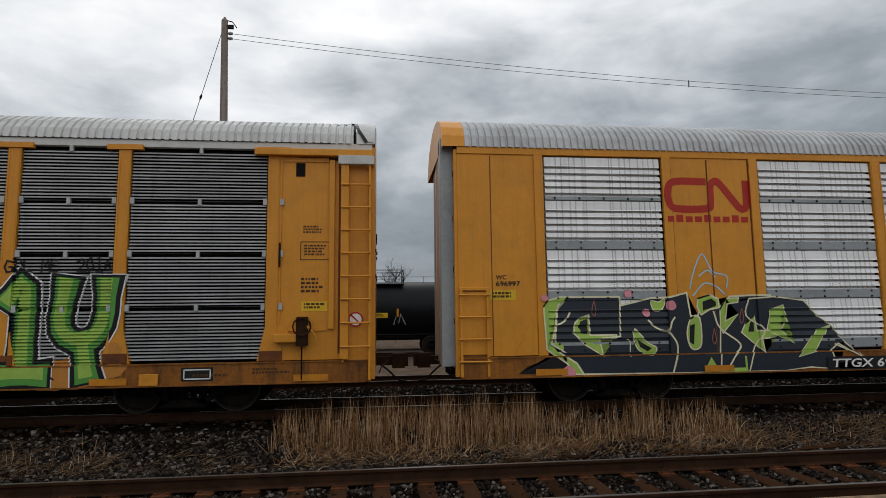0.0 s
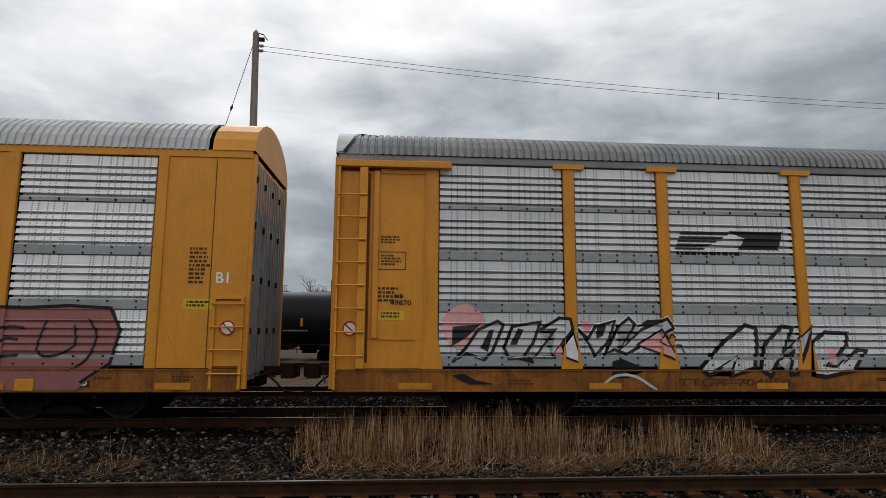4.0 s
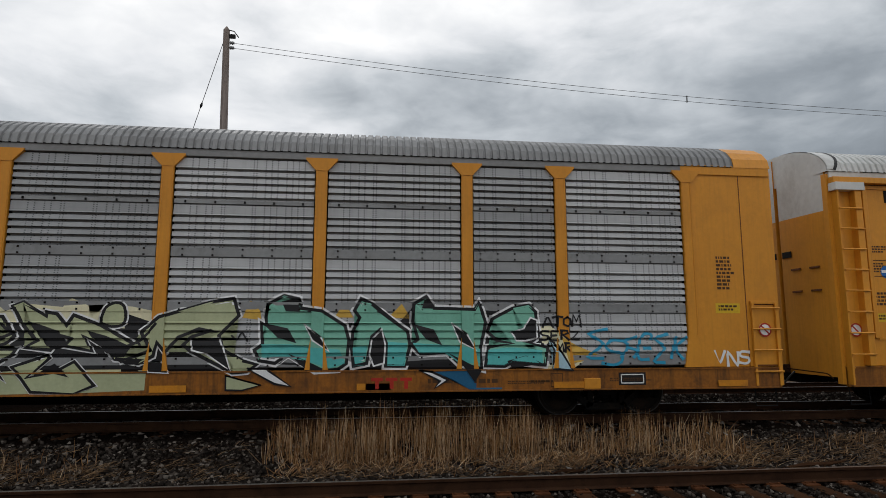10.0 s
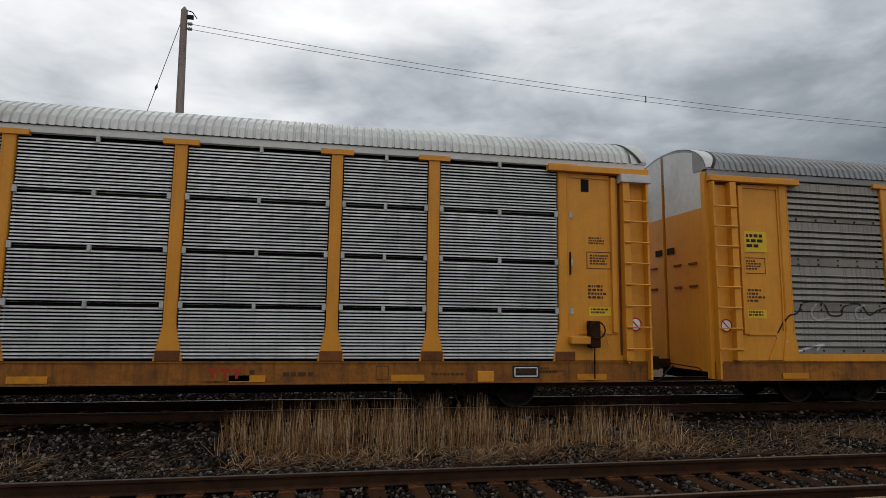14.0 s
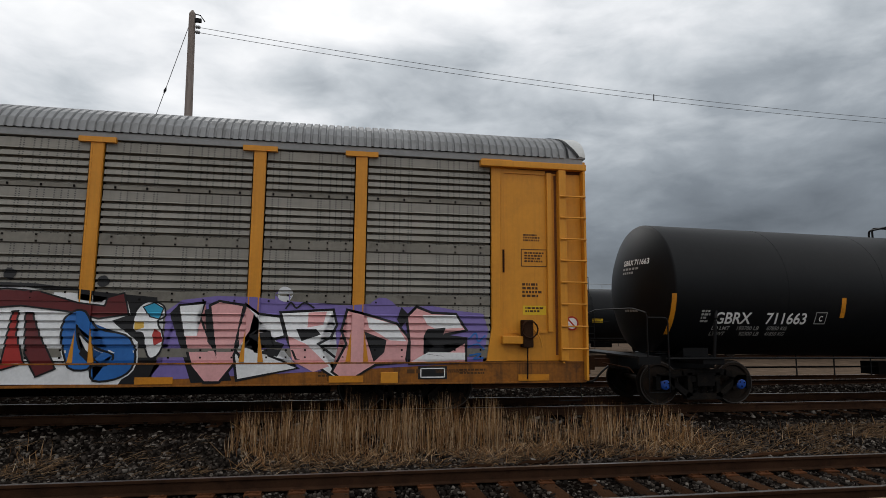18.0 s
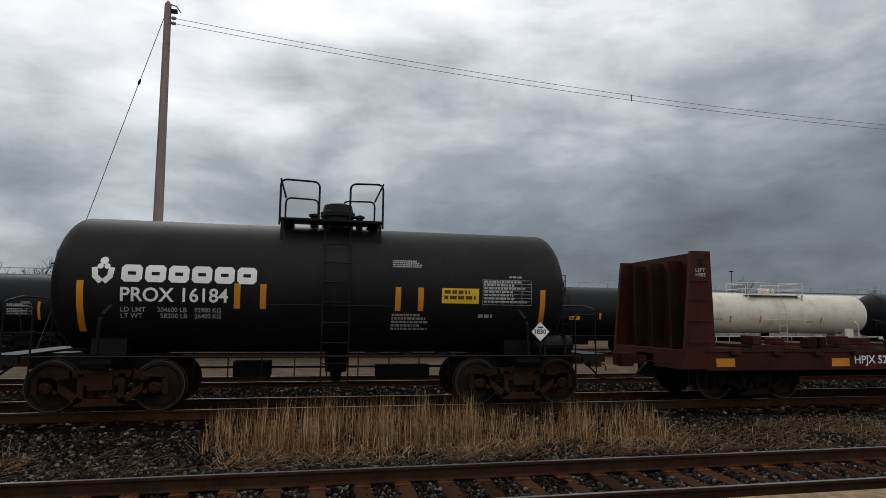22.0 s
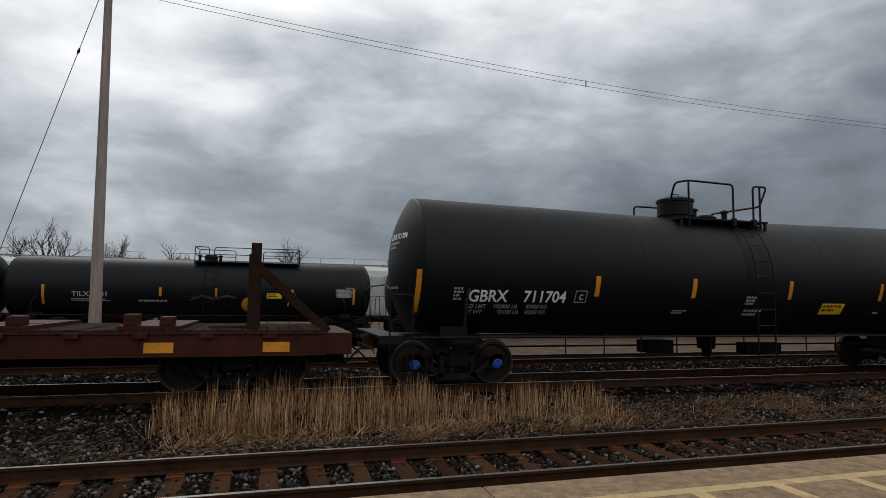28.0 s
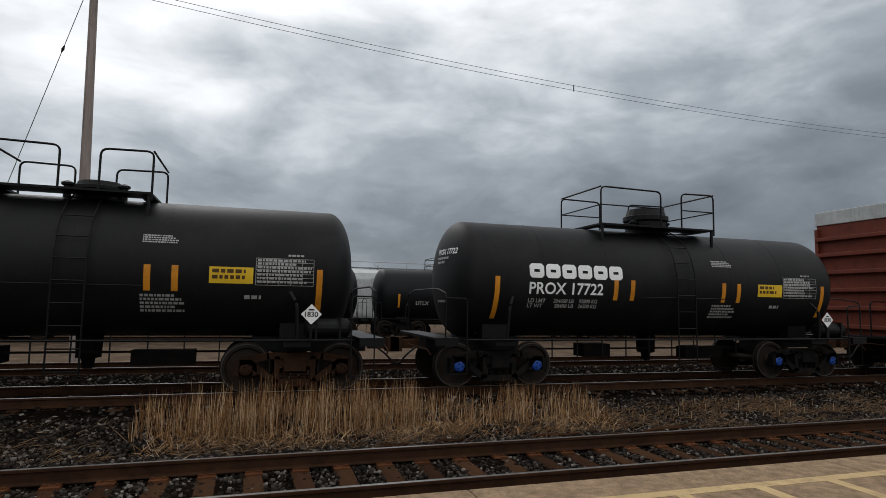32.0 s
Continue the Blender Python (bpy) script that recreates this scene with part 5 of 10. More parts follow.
def drum_of(prof, zc, material, slope=0.0):
    """The two halves of a tank fall a little towards its middle outlet."""
    full = prof + [(0.0, prof[-1][1])] + [(-x, q) for x, q in prof[::-1]]
    bm = lathe(bmesh.new(), full, "x", 64, at=(0, 0, zc), cap=False)
    for v in bm.verts:
        v.co.z += slope * abs(v.co.x)
    me = bpy.data.meshes.new("tank")
    bm.to_mesh(me)
    bm.free()
    me.shade_smooth()
    me.materials.append(M[material])
    return me


def head_words(car, spec, text):
    """Number and small writing on the dished head that faces the way the train goes."""
    r, half = spec["r"], spec["half"]
    zc = spec["zc"] + spec.get("slope", 0.0) * half

    def dish(q):
        return 0.5 * (1 - math.sqrt(max(1 - min(q, 1) ** 2.35, 0))) if spec.get("round") else 0.42 * q ** 2.3

    for word, h, w, z, m in ((text, 0.13, 1.0, zc + 0.50, "white"), ("", 0.05, 0.7, zc + 0.40, "dim_white"), ("", 0.05, 0.5, zc + 0.31, "dim_white"), ("", 0.05, 0.6, zc - 0.55, "dim_white")):
        bm = letters(word, h, w, bold=0.02) if word else sheets(*[(k * w / 5, (k + 0.75) * w / 5, 0, h) for k in range(5)])
        for v in bm.verts:
            y, zz = 0.05 - v.co.x * 0.9, z + v.co.z
            q = math.hypot(y, zz - zc) / r
            v.co = Vector((-half + dish(q) - 0.016, y, zz))
        for f in bm.faces:
            f.normal_update()
            if f.normal.x > 0:
                f.normal_flip()
        if word:
            for one in islands(bm):
                part("letter", one, m, car)
        else:
            tagged(part("stencil", bm, m, car), kind="stuff")


def hand_rail(car, pts, r=0.018, material="black_iron", name="hand_rail", rad=0.1):
    return part(name, rod(bend(pts, rad), r, 6), material, car)


def build_tank(spec):
    r, zc, half, paintm = spec["r"], spec["zc"], spec["half"], spec["paint"]
    car = thing(spec.get("name", "tank_car"), spec["label"], "rail car", (spec["at"], spec.get("y", TRACK_Y), spec.get("z", RAIL_Z)), spec.get("group", "tank cars of the train"))
    side = spec["side"] = Drum(r, zc, spec.get("slope", 0.0))
    steel = spec.get("steel", "black_iron")
    part("tank", shared(("drum", r, zc, half, paintm, spec.get("slope", 0.0)), lambda: drum_mesh(r, zc, half, paintm, round_head=spec.get("round", False), slope=spec.get("slope", 0.0))), None, car)
    for x in (-half * 0.62, -half * 0.32, half * 0.02, half * 0.32, half * 0.62):
        part("weld_seam", lathe(bmesh.new(), [(x - 0.012, r - 0.01), (x - 0.008, r + 0.004), (x + 0.008, r + 0.004), (x + 0.012, r - 0.01)], "x", 48, at=(0, 0, zc + spec.get("slope", 0.0) * abs(x)), cap=False), paintm, car)
    tx = spec["truck"]
    # stub sills, bolsters and saddles
    for s in (-1, 1):
        a, b = sorted((s * (tx - 0.8), s * (half + 0.35)))
        part("stub_sill", boxes((a, b, -0.3, 0.3, 0.72, 1.02)), steel, car)
        part("bolster", chamfered(s * tx - 0.25, s * tx + 0.25, -1.45, 1.45, 0.88, 1.02, 0.02), steel, car)
        for y in (-1, 1):
            # a web plate that cradles the tank
            line = [(y * (0.5 + 0.08 * k), zc - math.sqrt(max(r * r - (0.5 + 0.08 * k) ** 2, 0.02)) + 0.02) for k in range(5)] + [(y * 0.82, 1.0), (y * 0.5, 1.0)]
            bm = bmesh.new()
            p, q = [[bm.verts.new((s * tx + dx, yy, zz)) for yy, zz in line] for dx in (-0.3, 0.3)]
            bm.faces.new(p), bm.faces.new(q)
            for k in range(len(line)):
                bm.faces.new((p[k], q[k], q[(k + 1) % len(line)], p[(k + 1) % len(line)]))
            bmesh.ops.recalc_face_normals(bm, faces=bm.faces[:])
            part("saddle", bm, steel, car)
        a, b = sorted((s * (half + 0.02), s * (half + 0.5)))
        part("end_deck", boxes((a, b, -1.5, 1.5, 1.02, 1.06), (a, b, -1.5, -1.44, 0.9, 1.02)), steel, car)
        # slanting prop from the tank to the bolster
        part("prop", rod(bend([(s * tx, -1.46, 1.02), (s * tx - s * 0.04, -1.50, zc - 0.62), (s * tx - s * 0.16, -1.36, zc - 0.42)], 0.12), 0.035, 8), steel, car)
        coupler(car, s * (half + 0.45), s)
        # end hand rail and corner ladder
        x = s * (half + 0.3)
        hand_rail(car, [(x, -1.5, 1.05), (x, -1.5, 1.95), (x, -0.9, 2.05), (x, 0.9, 2.05), (x, 1.5, 1.95), (x, 1.5, 1.05)])
        hand_rail(car, [(x - s * 0.45, -1.52, 0.45), (x - s * 0.45, -1.52, 1.85), (x, -1.5, 1.85)])
        part("step", rod([(x - s * 0.45, -1.52, 0.9), (x - s * 0.45, -1.52, 0.35), (x, -1.52, 0.35), (x, -1.52, 0.9)], 0.015, 6), steel, car)
        truck(car, s * tx, spec.get("cap", "truck"), spec.get("frame", "truck"))
    if spec.get("reservoir"):
        rs_ = part("air_reservoir", lathe(bmesh.new(), [(half - 1.02, 0.001), (half - 1.0, 0.12), (half - 0.95, 0.18), (half - 0.20, 0.18), (half - 0.15, 0.12), (half - 0.13, 0.001)], "x", 16, at=(0, -1.32, 1.24), cap=False), steel, car)
        for x in (half - 0.8, half - 0.36):
            part("strap", boxes((x - 0.02, x + 0.02, -1.51, -1.13, 1.03, 1.435)), steel, rs_)
    # running rail low along the tank
    part("side_rail", rod([(-half + 0.1, -1.5, 1.02), (half - 0.1, -1.5, 1.02)], 0.022, 6), steel, car)
    for x in np.linspace(-half + 0.5, half - 0.5, 7):
        part("rail_bracket", boxes((x - 0.02, x + 0.02, -1.49, -1.05, 1.0, 1.03)), steel, car)
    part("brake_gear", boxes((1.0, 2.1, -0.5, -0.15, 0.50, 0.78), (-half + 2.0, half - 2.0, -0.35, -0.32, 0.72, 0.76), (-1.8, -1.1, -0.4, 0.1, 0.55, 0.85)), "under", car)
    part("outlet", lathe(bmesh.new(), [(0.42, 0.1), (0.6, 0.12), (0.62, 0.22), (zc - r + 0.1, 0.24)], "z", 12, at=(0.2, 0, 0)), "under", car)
    for x in np.linspace(-half * 0.5, half * 0.5, 9):
        part("hanger", boxes((x - 0.012, x + 0.012, -0.42, -0.40, 0.55, 1.05)), steel, car)
    # ladder up the side
    lx = spec["ladder"]
    bm = bmesh.new()
    steps = []
    for k in range(9):
        t = radians(20 + k * 15)
        steps.append((-(r + 0.09) * math.sin(t) if t > 0 else 0, zc + (r + 0.09) * math.cos(t)))
    line = [(y, z) for y, z in steps if z > zc] + [(-r - 0.1, zc - 0.2), (-r - 0.1, 0.42)]
    ld = part("ladder", tube(tube(bm, [(lx - 0.25, y, z) for y, z in line], 0.016, 5), [(lx + 0.25, y, z) for y, z in line], 0.016, 5), steel, car)
    for k in range(9):
        z = 0.5 + 0.38 * k
        y = -r - 0.1 if z < zc else -math.sqrt(max((r + 0.09) ** 2 - (z - zc) ** 2, 0.05))
        part("rung", rod([(lx - 0.25, y, z), (lx + 0.25, y, z)], 0.013, 5), steel, ld)
    # top platform, railing and fittings
    top = zc + r
    p0, p1 = spec["deck"]
    lift = spec.get("deck_lift", 0.12)
    dk = part("top_platform", boxes((p0, p1, -0.95, -0.35, top + lift - 0.04, top + lift), (p0, p1, 0.35, 0.95, top + lift - 0.04, top + lift), (p0, p0 + 0.25, -0.35, 0.35, top + lift - 0.04, top + lift), (p1 - 0.25, p1, -0.35, 0.35, top + lift - 0.04, top + lift)), steel, car)
    for x in (p0 + 0.05, p1 - 0.05):
        for y in (-0.9, 0.9):
            part("platform_leg", boxes((x - 0.025, x + 0.025, y - 0.025, y + 0.025, zc + math.sqrt(r * r - 0.81) - 0.05, top + lift)), steel, dk)
    zt = top + lift
    h = spec.get("rail_h", 0.76)
    style = spec.get("railing", "acid")
    g0, g1 = spec.get("gap", (lx - 0.36, lx + 0.36))
    if style == "acid":
        # a rounded hoop on each side of the ladder, in front and behind, joined over the platform's ends
        w = (p1 - p0) * 0.36
        for y, hoops in ((-0.93, ((p0, g0), (p1, g1))), (0.93, ((p0, p0 + w), (p1, p1 - w)))):
            for x, q in hoops:
                hand_rail(dk, [(x, y, zt - 0.15), (x, y, zt + h), (q, y, zt + h - 0.02), (q, y, zt)], 0.021, steel, "railing", 0.13)
                if spec.get("mid_rails"):
                    part("mid_rail", rod([(x, y, zt + h * 0.5), (q, y, zt + h * 0.5)], 0.016, 5), steel, dk)
        for x in (p0, p1):
            part("end_railing", rod([(x, -0.93, zt + h), (x, 0.93, zt + h)], 0.021, 6), steel, dk)
            if spec.get("mid_rails"):
                part("mid_rail", rod([(x, -0.93, zt + h * 0.5), (x, 0.93, zt + h * 0.5)], 0.016, 5), steel, dk)
    else:
        # a long hoop beside the valve housing and a short one beyond the ladder
        far, near, tip = (p0, g0, p1) if spec.get("flip") else (p1, g1, p0)
        inner = g1 if spec.get("flip") else g0
        d = 1 if tip > inner else -1
        for q in ([(near, -0.93, zt - 0.1), (near, -0.93, zt + h), (far - 0.25 * -d, -0.93, zt + h + 0.02), (far, -0.75, zt + h * 0.98), (far, -0.55, zt + h * 0.45)], [(far - 0.25 * -d, -0.93, zt - 0.22), (far - 0.25 * -d, -0.93, zt + h)], [(inner, -0.93, zt - 0.1), (inner, -0.93, zt + h), (tip, -0.93, zt + h), (tip - d * 0.24, -0.93, zt + h * 0.42), (inner - d * 0.05, 0.5, zt + h * 0.42), (inner - d * 0.05, 0.5, zt)], [(tip - d * 0.22, -0.93, zt - 0.22), (tip - d * 0.22, -0.93, zt + h)], [(far, 0.93, zt), (far, 0.93, zt + h * 0.6), (near, 0.93, zt + h * 0.6), (near, 0.93, zt)]):
            hand_rail(dk, q, 0.026, steel, "railing", 0.1)
        for x in (inner, near):
            part("railing_foot", chamfered(x - 0.05, x + 0.05, -0.99, -0.87, zt - 0.16, zt + 0.04, 0.015), steel, dk)
    mx = spec.get("dome", lx - 0.25)
    mr, mh = spec.get("manway", (0.30, 0.30))
    part("manway", lathe(bmesh.new(), [(top - 0.05, mr), (top + mh * 0.45, mr), (top + mh * 0.5, mr * 1.12), (top + mh * 0.68, mr * 1.12), (top + mh * 0.72, mr), (top + mh, mr * 0.9), (top + mh * 1.08, 0.2), (top + mh * 1.08, 0.001)], "z", 20, at=(mx, 0, 0)), paintm, car)
    if style != "acid":
        vh = part("valve_housing", lathe(bmesh.new(), [(top - 0.02, 0.40), (top + 0.08, 0.40), (top + 0.09, 0.44), (top + 0.42, 0.445), (top + 0.44, 0.47), (top + 0.50, 0.47), (top + 0.52, 0.44), (top + 0.58, 0.25), (top + 0.58, 0.001)], "z", 24, at=(spec.get("valve", p1 - 0.62), 0, 0)), paintm, car)
        vx = spec.get("valve", p1 - 0.62)
        part("handle", rod(bend([(vx - 0.12, 0, top + 0.57), (vx - 0.12, 0, top + 0.66), (vx + 0.12, 0, top + 0.66), (vx + 0.12, 0, top + 0.57)], 0.03), 0.014, 5), steel, vh)
    else:
        # a grab rail along the side at waist height
        part("grab_rail", rod([(lx - 1.25, -r - 0.07, zc - 0.36), (lx + 1.1, -r - 0.07, zc - 0.36)], 0.012, 5), steel, car)
    for k in (-0.5, 0.45):
        part("valve", lathe(bmesh.new(), [(top - 0.03, 0.07), (top + 0.2, 0.07), (top + 0.22, 0.11), (top + 0.26, 0.11), (top + 0.3, 0.03)], "z", 10, at=(mx + k, -0.2, 0)), steel, car)
    return car


def tank_marks(car, spec):
    """Reflective strips, notices and small writing on the near side."""
    sd, zc = spec["side"], spec["zc"]
    for x, z0, z1 in spec["strips"]:
        mark(car, sd, "reflector", sheets((x - 0.055, x + 0.055, z0, z1)), "orange")
    for x0, x1, z0, z1 in spec.get("notices", ()):
        mark(car, sd, "notice", sheets((x0, x1, z0, z1)), "lemon", label="yellow notice with dark writing")
        stencil(car, sd, x0 + 0.05, z0 + 0.04, x1 - x0 - 0.1, z1 - z0 - 0.08, 2, "brown_ink", lift=0.007, seed=3)
    for x0, x1, z0, z1 in spec.get("tables", ()):
        some = [(x0, x1, z, z + 0.008) for z in np.linspace(z0, z1, 8)] + [(x, x + 0.008, z0, z1) for x in np.linspace(x0, x1, 6)]
        tagged(mark(car, sd, "test_table", sheets(*some), "dim_white", 0.004, "white ruled table of test dates"), kind="stuff")
        stencil(car, sd, x0 + 0.03, z0 + 0.02, x1 - x0 - 0.06, z1 - z0 - 0.03, 7, "dim_white", seed=8)
        stencil(car, sd, x0 + (x1 - x0) * 0.55, z1 + 0.03, (x1 - x0) * 0.45, 0.06, 1, "dim_white", seed=9)
    for x, z, w, h, n in spec.get("small", ()):
        stencil(car, sd, x, z, w, h, n, "dim_white", seed=int(w * 90))
    for text, x, z, w, h, m in spec.get("words", ()):
        mark(car, sd, "lettering", shift(letters(text, h, w, bold=0.018), x, z), m, 0.005)
    for x, z in spec.get("placards", ()):
        part("placard_holder", boxes((x - 0.02, x + 0.02, -1.52, -1.49, 1.02, z - 0.1)), "black_iron", car)
        d = 0.19
        f = Flat(-1.53)
        mark(car, f, "placard", poly([(x - d, z), (x, z - d), (x + d, z), (x, z + d)]), "white", 0.0, "white diamond hazard placard")
        mark(car, f, "placard_number", shift(letters("1830", 0.1, 0.24, bold=0.02), x - 0.12, z - 0.05), "black", 0.004)
        mark(car, f, "placard_picture", sheets((x - 0.05, x + 0.05, z + 0.07, z + 0.10)), "black", 0.004)


def block_letters(n, x, z, w, h, material, car, side, lift=0.005, name="logo_block"):
    """A name in a logo, drawn as a row of plain rounded blocks."""
    d = w / n
    for k in range(n):
        a, b, c = x + k * d, x + (k + 0.88) * d, 0.14 * d
        rim = [(a + c, z), (b - c, z), (b, z + c), (b, z + h - c), (b - c, z + h), (a + c, z + h), (a, z + h - c), (a, z + c)]
        slot = (0.40, 0.60)
        q, r = z + h * slot[0], z + h * slot[1]
        low = poly([rim[0], rim[1], rim[2], (b, q), (a, q), rim[7]])
        high = poly([(a, r), (b, r), rim[3], rim[4], rim[5], rim[6]])
        stem = sheets((a, a + d * 0.27, q, r), (b - d * 0.27, b, q, r))
        mark(car, side, name, merge(low, high, stem), material, lift)

# ---- flat cars ----


def build_flat(at, half, label, bulkheads, name="flat_car"):
    car = thing(name, label, "rail car", (at, TRACK_Y, RAIL_Z), "flat cars of the train")
    y = -1.52
    part("side_sill", chamfered(-half + 0.5, half - 0.5, y, y + 0.08, 0.74, 1.10, 0.015), "red_brown", car)
    part("sill_flange", boxes((-half + 0.5, half - 0.5, y - 0.03, y + 0.08, 0.71, 0.745), (-half + 0.5, half - 0.5, y - 0.03, y + 0.08, 1.10, 1.13)), "red_brown", car)
    part("side_sill", boxes((-half + 0.5, half - 0.5, 1.44, 1.52, 0.71, 1.13)), "red_brown", car)
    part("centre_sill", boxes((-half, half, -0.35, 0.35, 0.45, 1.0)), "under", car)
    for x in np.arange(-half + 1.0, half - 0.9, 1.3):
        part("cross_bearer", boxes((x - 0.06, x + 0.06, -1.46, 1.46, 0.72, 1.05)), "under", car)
    # planks of the deck, laid across
    planks = shared(("plank", 0), lambda: make_plank())
    x, r = -half + 0.55, random.Random(int(at))
    while x < half - 0.55:
        p = part("plank", planks, None, car)
        p.location = (x + 0.1, 0, 1.135 + r.uniform(0, 0.012))
        x += 0.215
    for x in np.arange(-half + 1.2, half - 1.0, 1.05):
        part("stake_pocket", boxes((x - 0.11, x + 0.11, y - 0.08, y - 0.002, 1.035, 1.125)), "red_brown", car)
    # bunks and tie-down blocks on the deck
    for x in np.arange(-half + 2.2, half - 1.8, 2.3):
        bk = part("bunk", boxes((x - 0.5, x + 0.5, -1.45, 1.4, 1.18, 1.24)), "red_brown", car)
        part("block", chamfered(x - 0.42, x - 0.20, -1.4, -1.0, 1.24, 1.44, 0.02), "red_brown", bk)
        part("block", chamfered(x + 0.15, x + 0.38, -1.4, -1.05, 1.24, 1.40, 0.02), "red_brown", bk)
    for k in range(9):
        x, ln = r.uniform(-half + 1.4, half - 1.6), r.uniform(0.4, 1.4)
        ob = part("loose_board", chamfered(-ln / 2, ln / 2, -0.07, 0.07, 0, 0.05, 0.008), "deck" if k % 2 else "stake_steel", car)
        ob.matrix_basis = pose(x, r.uniform(-1.35, -0.7), 1.185 + 0.004 * k, 0, 0, r.uniform(-25, 25))
    for k in range(5):
        x = r.uniform(-half + 1.5, half - 1.8)
        part("tie_down", chamfered(x, x + r.uniform(0.18, 0.4), -1.46, -1.25, 1.18, 1.18 + r.uniform(0.1, 0.3), 0.02), "stake_steel", car)
    for s in (-1, 1):
        e0, e1 = sorted((s * (half - 0.55), s * half))
        part("end_sill", boxes((e0, e1, -1.5, 1.5, 0.72, 1.12)), "red_brown", car)
        coupler(car, s * half, s)
        part("step", rod([(s * (half - 0.5), y, 0.75), (s * (half - 0.5), y, 0.3), (s * (half - 0.08), y, 0.3), (s * (half - 0.08), y, 0.75)], 0.015, 6), "black_iron", car)
        truck(car, s * (half - 2.1), "truck", "truck")
    side = Flat(y)
    for x in ((-7.57, -4.63, -1.26, 1.28, 4.67, 7.57) if bulkheads else (-8.33, -5.93, -2.72, 0.4, 3.6, 6.43, 8.38)):
        mark(car, side, "reflector", sheets((x - 0.235, x + 0.235, 0.78, 0.96)), "orange")
    if bulkheads:
        for s in (-1, 1):
            # a tapered bulkhead: wide end plate with side gussets
            bh = None
            for yy in (-1.532, 1.43):
                bm = bmesh.new()
                prof = [(s * (half + 0.02), 0.74), (s * (half - 0.75), 0.74), (s * (half - 0.70), 3.25), (s * (half - 0.25), 3.25)]
                a, b = [bm.verts.new((px, yy, pz)) for px, pz in prof], [bm.verts.new((px, yy + 0.10, pz)) for px, pz in prof]
                bm.faces.new(a), bm.faces.new(b[::-1])
                for k in range(4):
                    bm.faces.new((a[k], b[k], b[(k + 1) % 4], a[(k + 1) % 4]))
                bmesh.ops.recalc_face_normals(bm, faces=bm.faces[:])
                one = part("side_plate" if bh else "bulkhead", bm, "red_brown", bh or car, "" if bh else "tall rust-red steel bulkhead")
                bh = bh or one
            x0, x1 = sorted((s * (half - 0.60), s * (half - 0.50)))
            part("bulkhead_plate", boxes((x0, x1, -1.5, 1.5, 1.12, 3.2), (x0, x1, -1.5, 1.5, 3.2, 3.25)), "red_brown", bh)
            if s > 0:
                # two hand slots and a welded seam on the plate's inner face
                for a, b in ((0.55, 1.15), (-1.1, -0.35)):
                    part("slot", boxes((x0 - 0.006, x0 + 0.002, a, b, 2.25, 2.42)), "glass_dark", bh)
                part("seam", boxes((x0 - 0.010, x0 + 0.002, 0.12, 0.145, 1.15, 3.2)), "stake_steel", bh)
            for yy in (-0.75, 0.0, 0.75):
                b0, b1 = sorted((s * (half - 0.5), s * (half - 0.2)))
                part("bulkhead_rib", boxes((b0, b1, yy - 0.04, yy + 0.04, 1.12, 3.1)), "stake_steel", bh)
            for z in (1.30, 1.75, 2.2, 2.6):
                part("grab_iron", rod(bend([(s * (half - 0.6), -1.52, z), (s * (half - 0.6), -1.58, z), (s * (half - 0.12), -1.58, z), (s * (half - 0.12), -1.52, z)], 0.03), 0.012, 5), "red_brown", bh)
            xc = s * (half - 0.45)
            mark(bh, side, "lift_hole", sheets((xc - 0.06, xc + 0.06, 2.92, 3.08)), "glass_dark", 0.016)
            mark(bh, side, "lettering", shift(letters("LIFT", 0.075, 0.24, bold=0.02), xc - 0.12, 2.80), "dim_white", 0.016)
            mark(bh, side, "lettering", shift(letters("HERE", 0.075, 0.24, bold=0.02), xc - 0.12, 2.70), "dim_white", 0.016)
    return car


def make_plank():
    bm = chamfered(-0.1, 0.1, -1.5, 1.5, -0.03, 0.03, 0.006)
    me = bpy.data.meshes.new("plank")
    bm.to_mesh(me)
    bm.free()
    me.materials.append(M["deck"])
    return me


def stakes(car, half):
    """Slanting braced uprights at both ends of the older flat car."""
    for s in (-1, 1):
        x = -8.2 if s < 0 else 7.95
        for y in (-1.35, -0.3, 0.75):
            st = part("stanchion", boxes((x - 0.10, x + 0.10, y - 0.09, y + 0.09, 1.12, 2.55 + (0.3 if y == -0.3 else 0))), "stake_steel", car, "heavy dark rusty steel upright with a slanting brace")
            bm = bmesh.new()
            beam(bm, (x + s * 0.05, 2.35), (x + s * (1.25 if s < 0 else 1.35), 1.16), 0.14, y - 0.07, y + 0.07)
            bmesh.ops.recalc_face_normals(bm, faces=bm.faces[:])
            part("brace", bm, "stake_steel", st)
        part("head_beam", boxes((x - 0.07, x + 0.07, -1.3, 0.8, 2.25, 2.42)), "stake_steel", car)
    for x in (-5.9, -3.35, -0.45):
        bm = bmesh.new()
        beam(bm, (x - 0.05, 1.30), (x - 0.02, 0.92), 0.03, -1.60, -1.57)
        beam(bm, (x + 0.07, 1.30), (x + 0.02, 0.92), 0.03, -1.60, -1.57)
        box(bm, x - 0.12, x + 0.12, -1.60, -1.2, 1.29, 1.31)
        bmesh.ops.recalc_face_normals(bm, faces=bm.faces[:])
        part("strap", bm, "lemon", car, "yellow tie-down strap")


# ---- the train ----
TRAIN = []
SPECS = {}


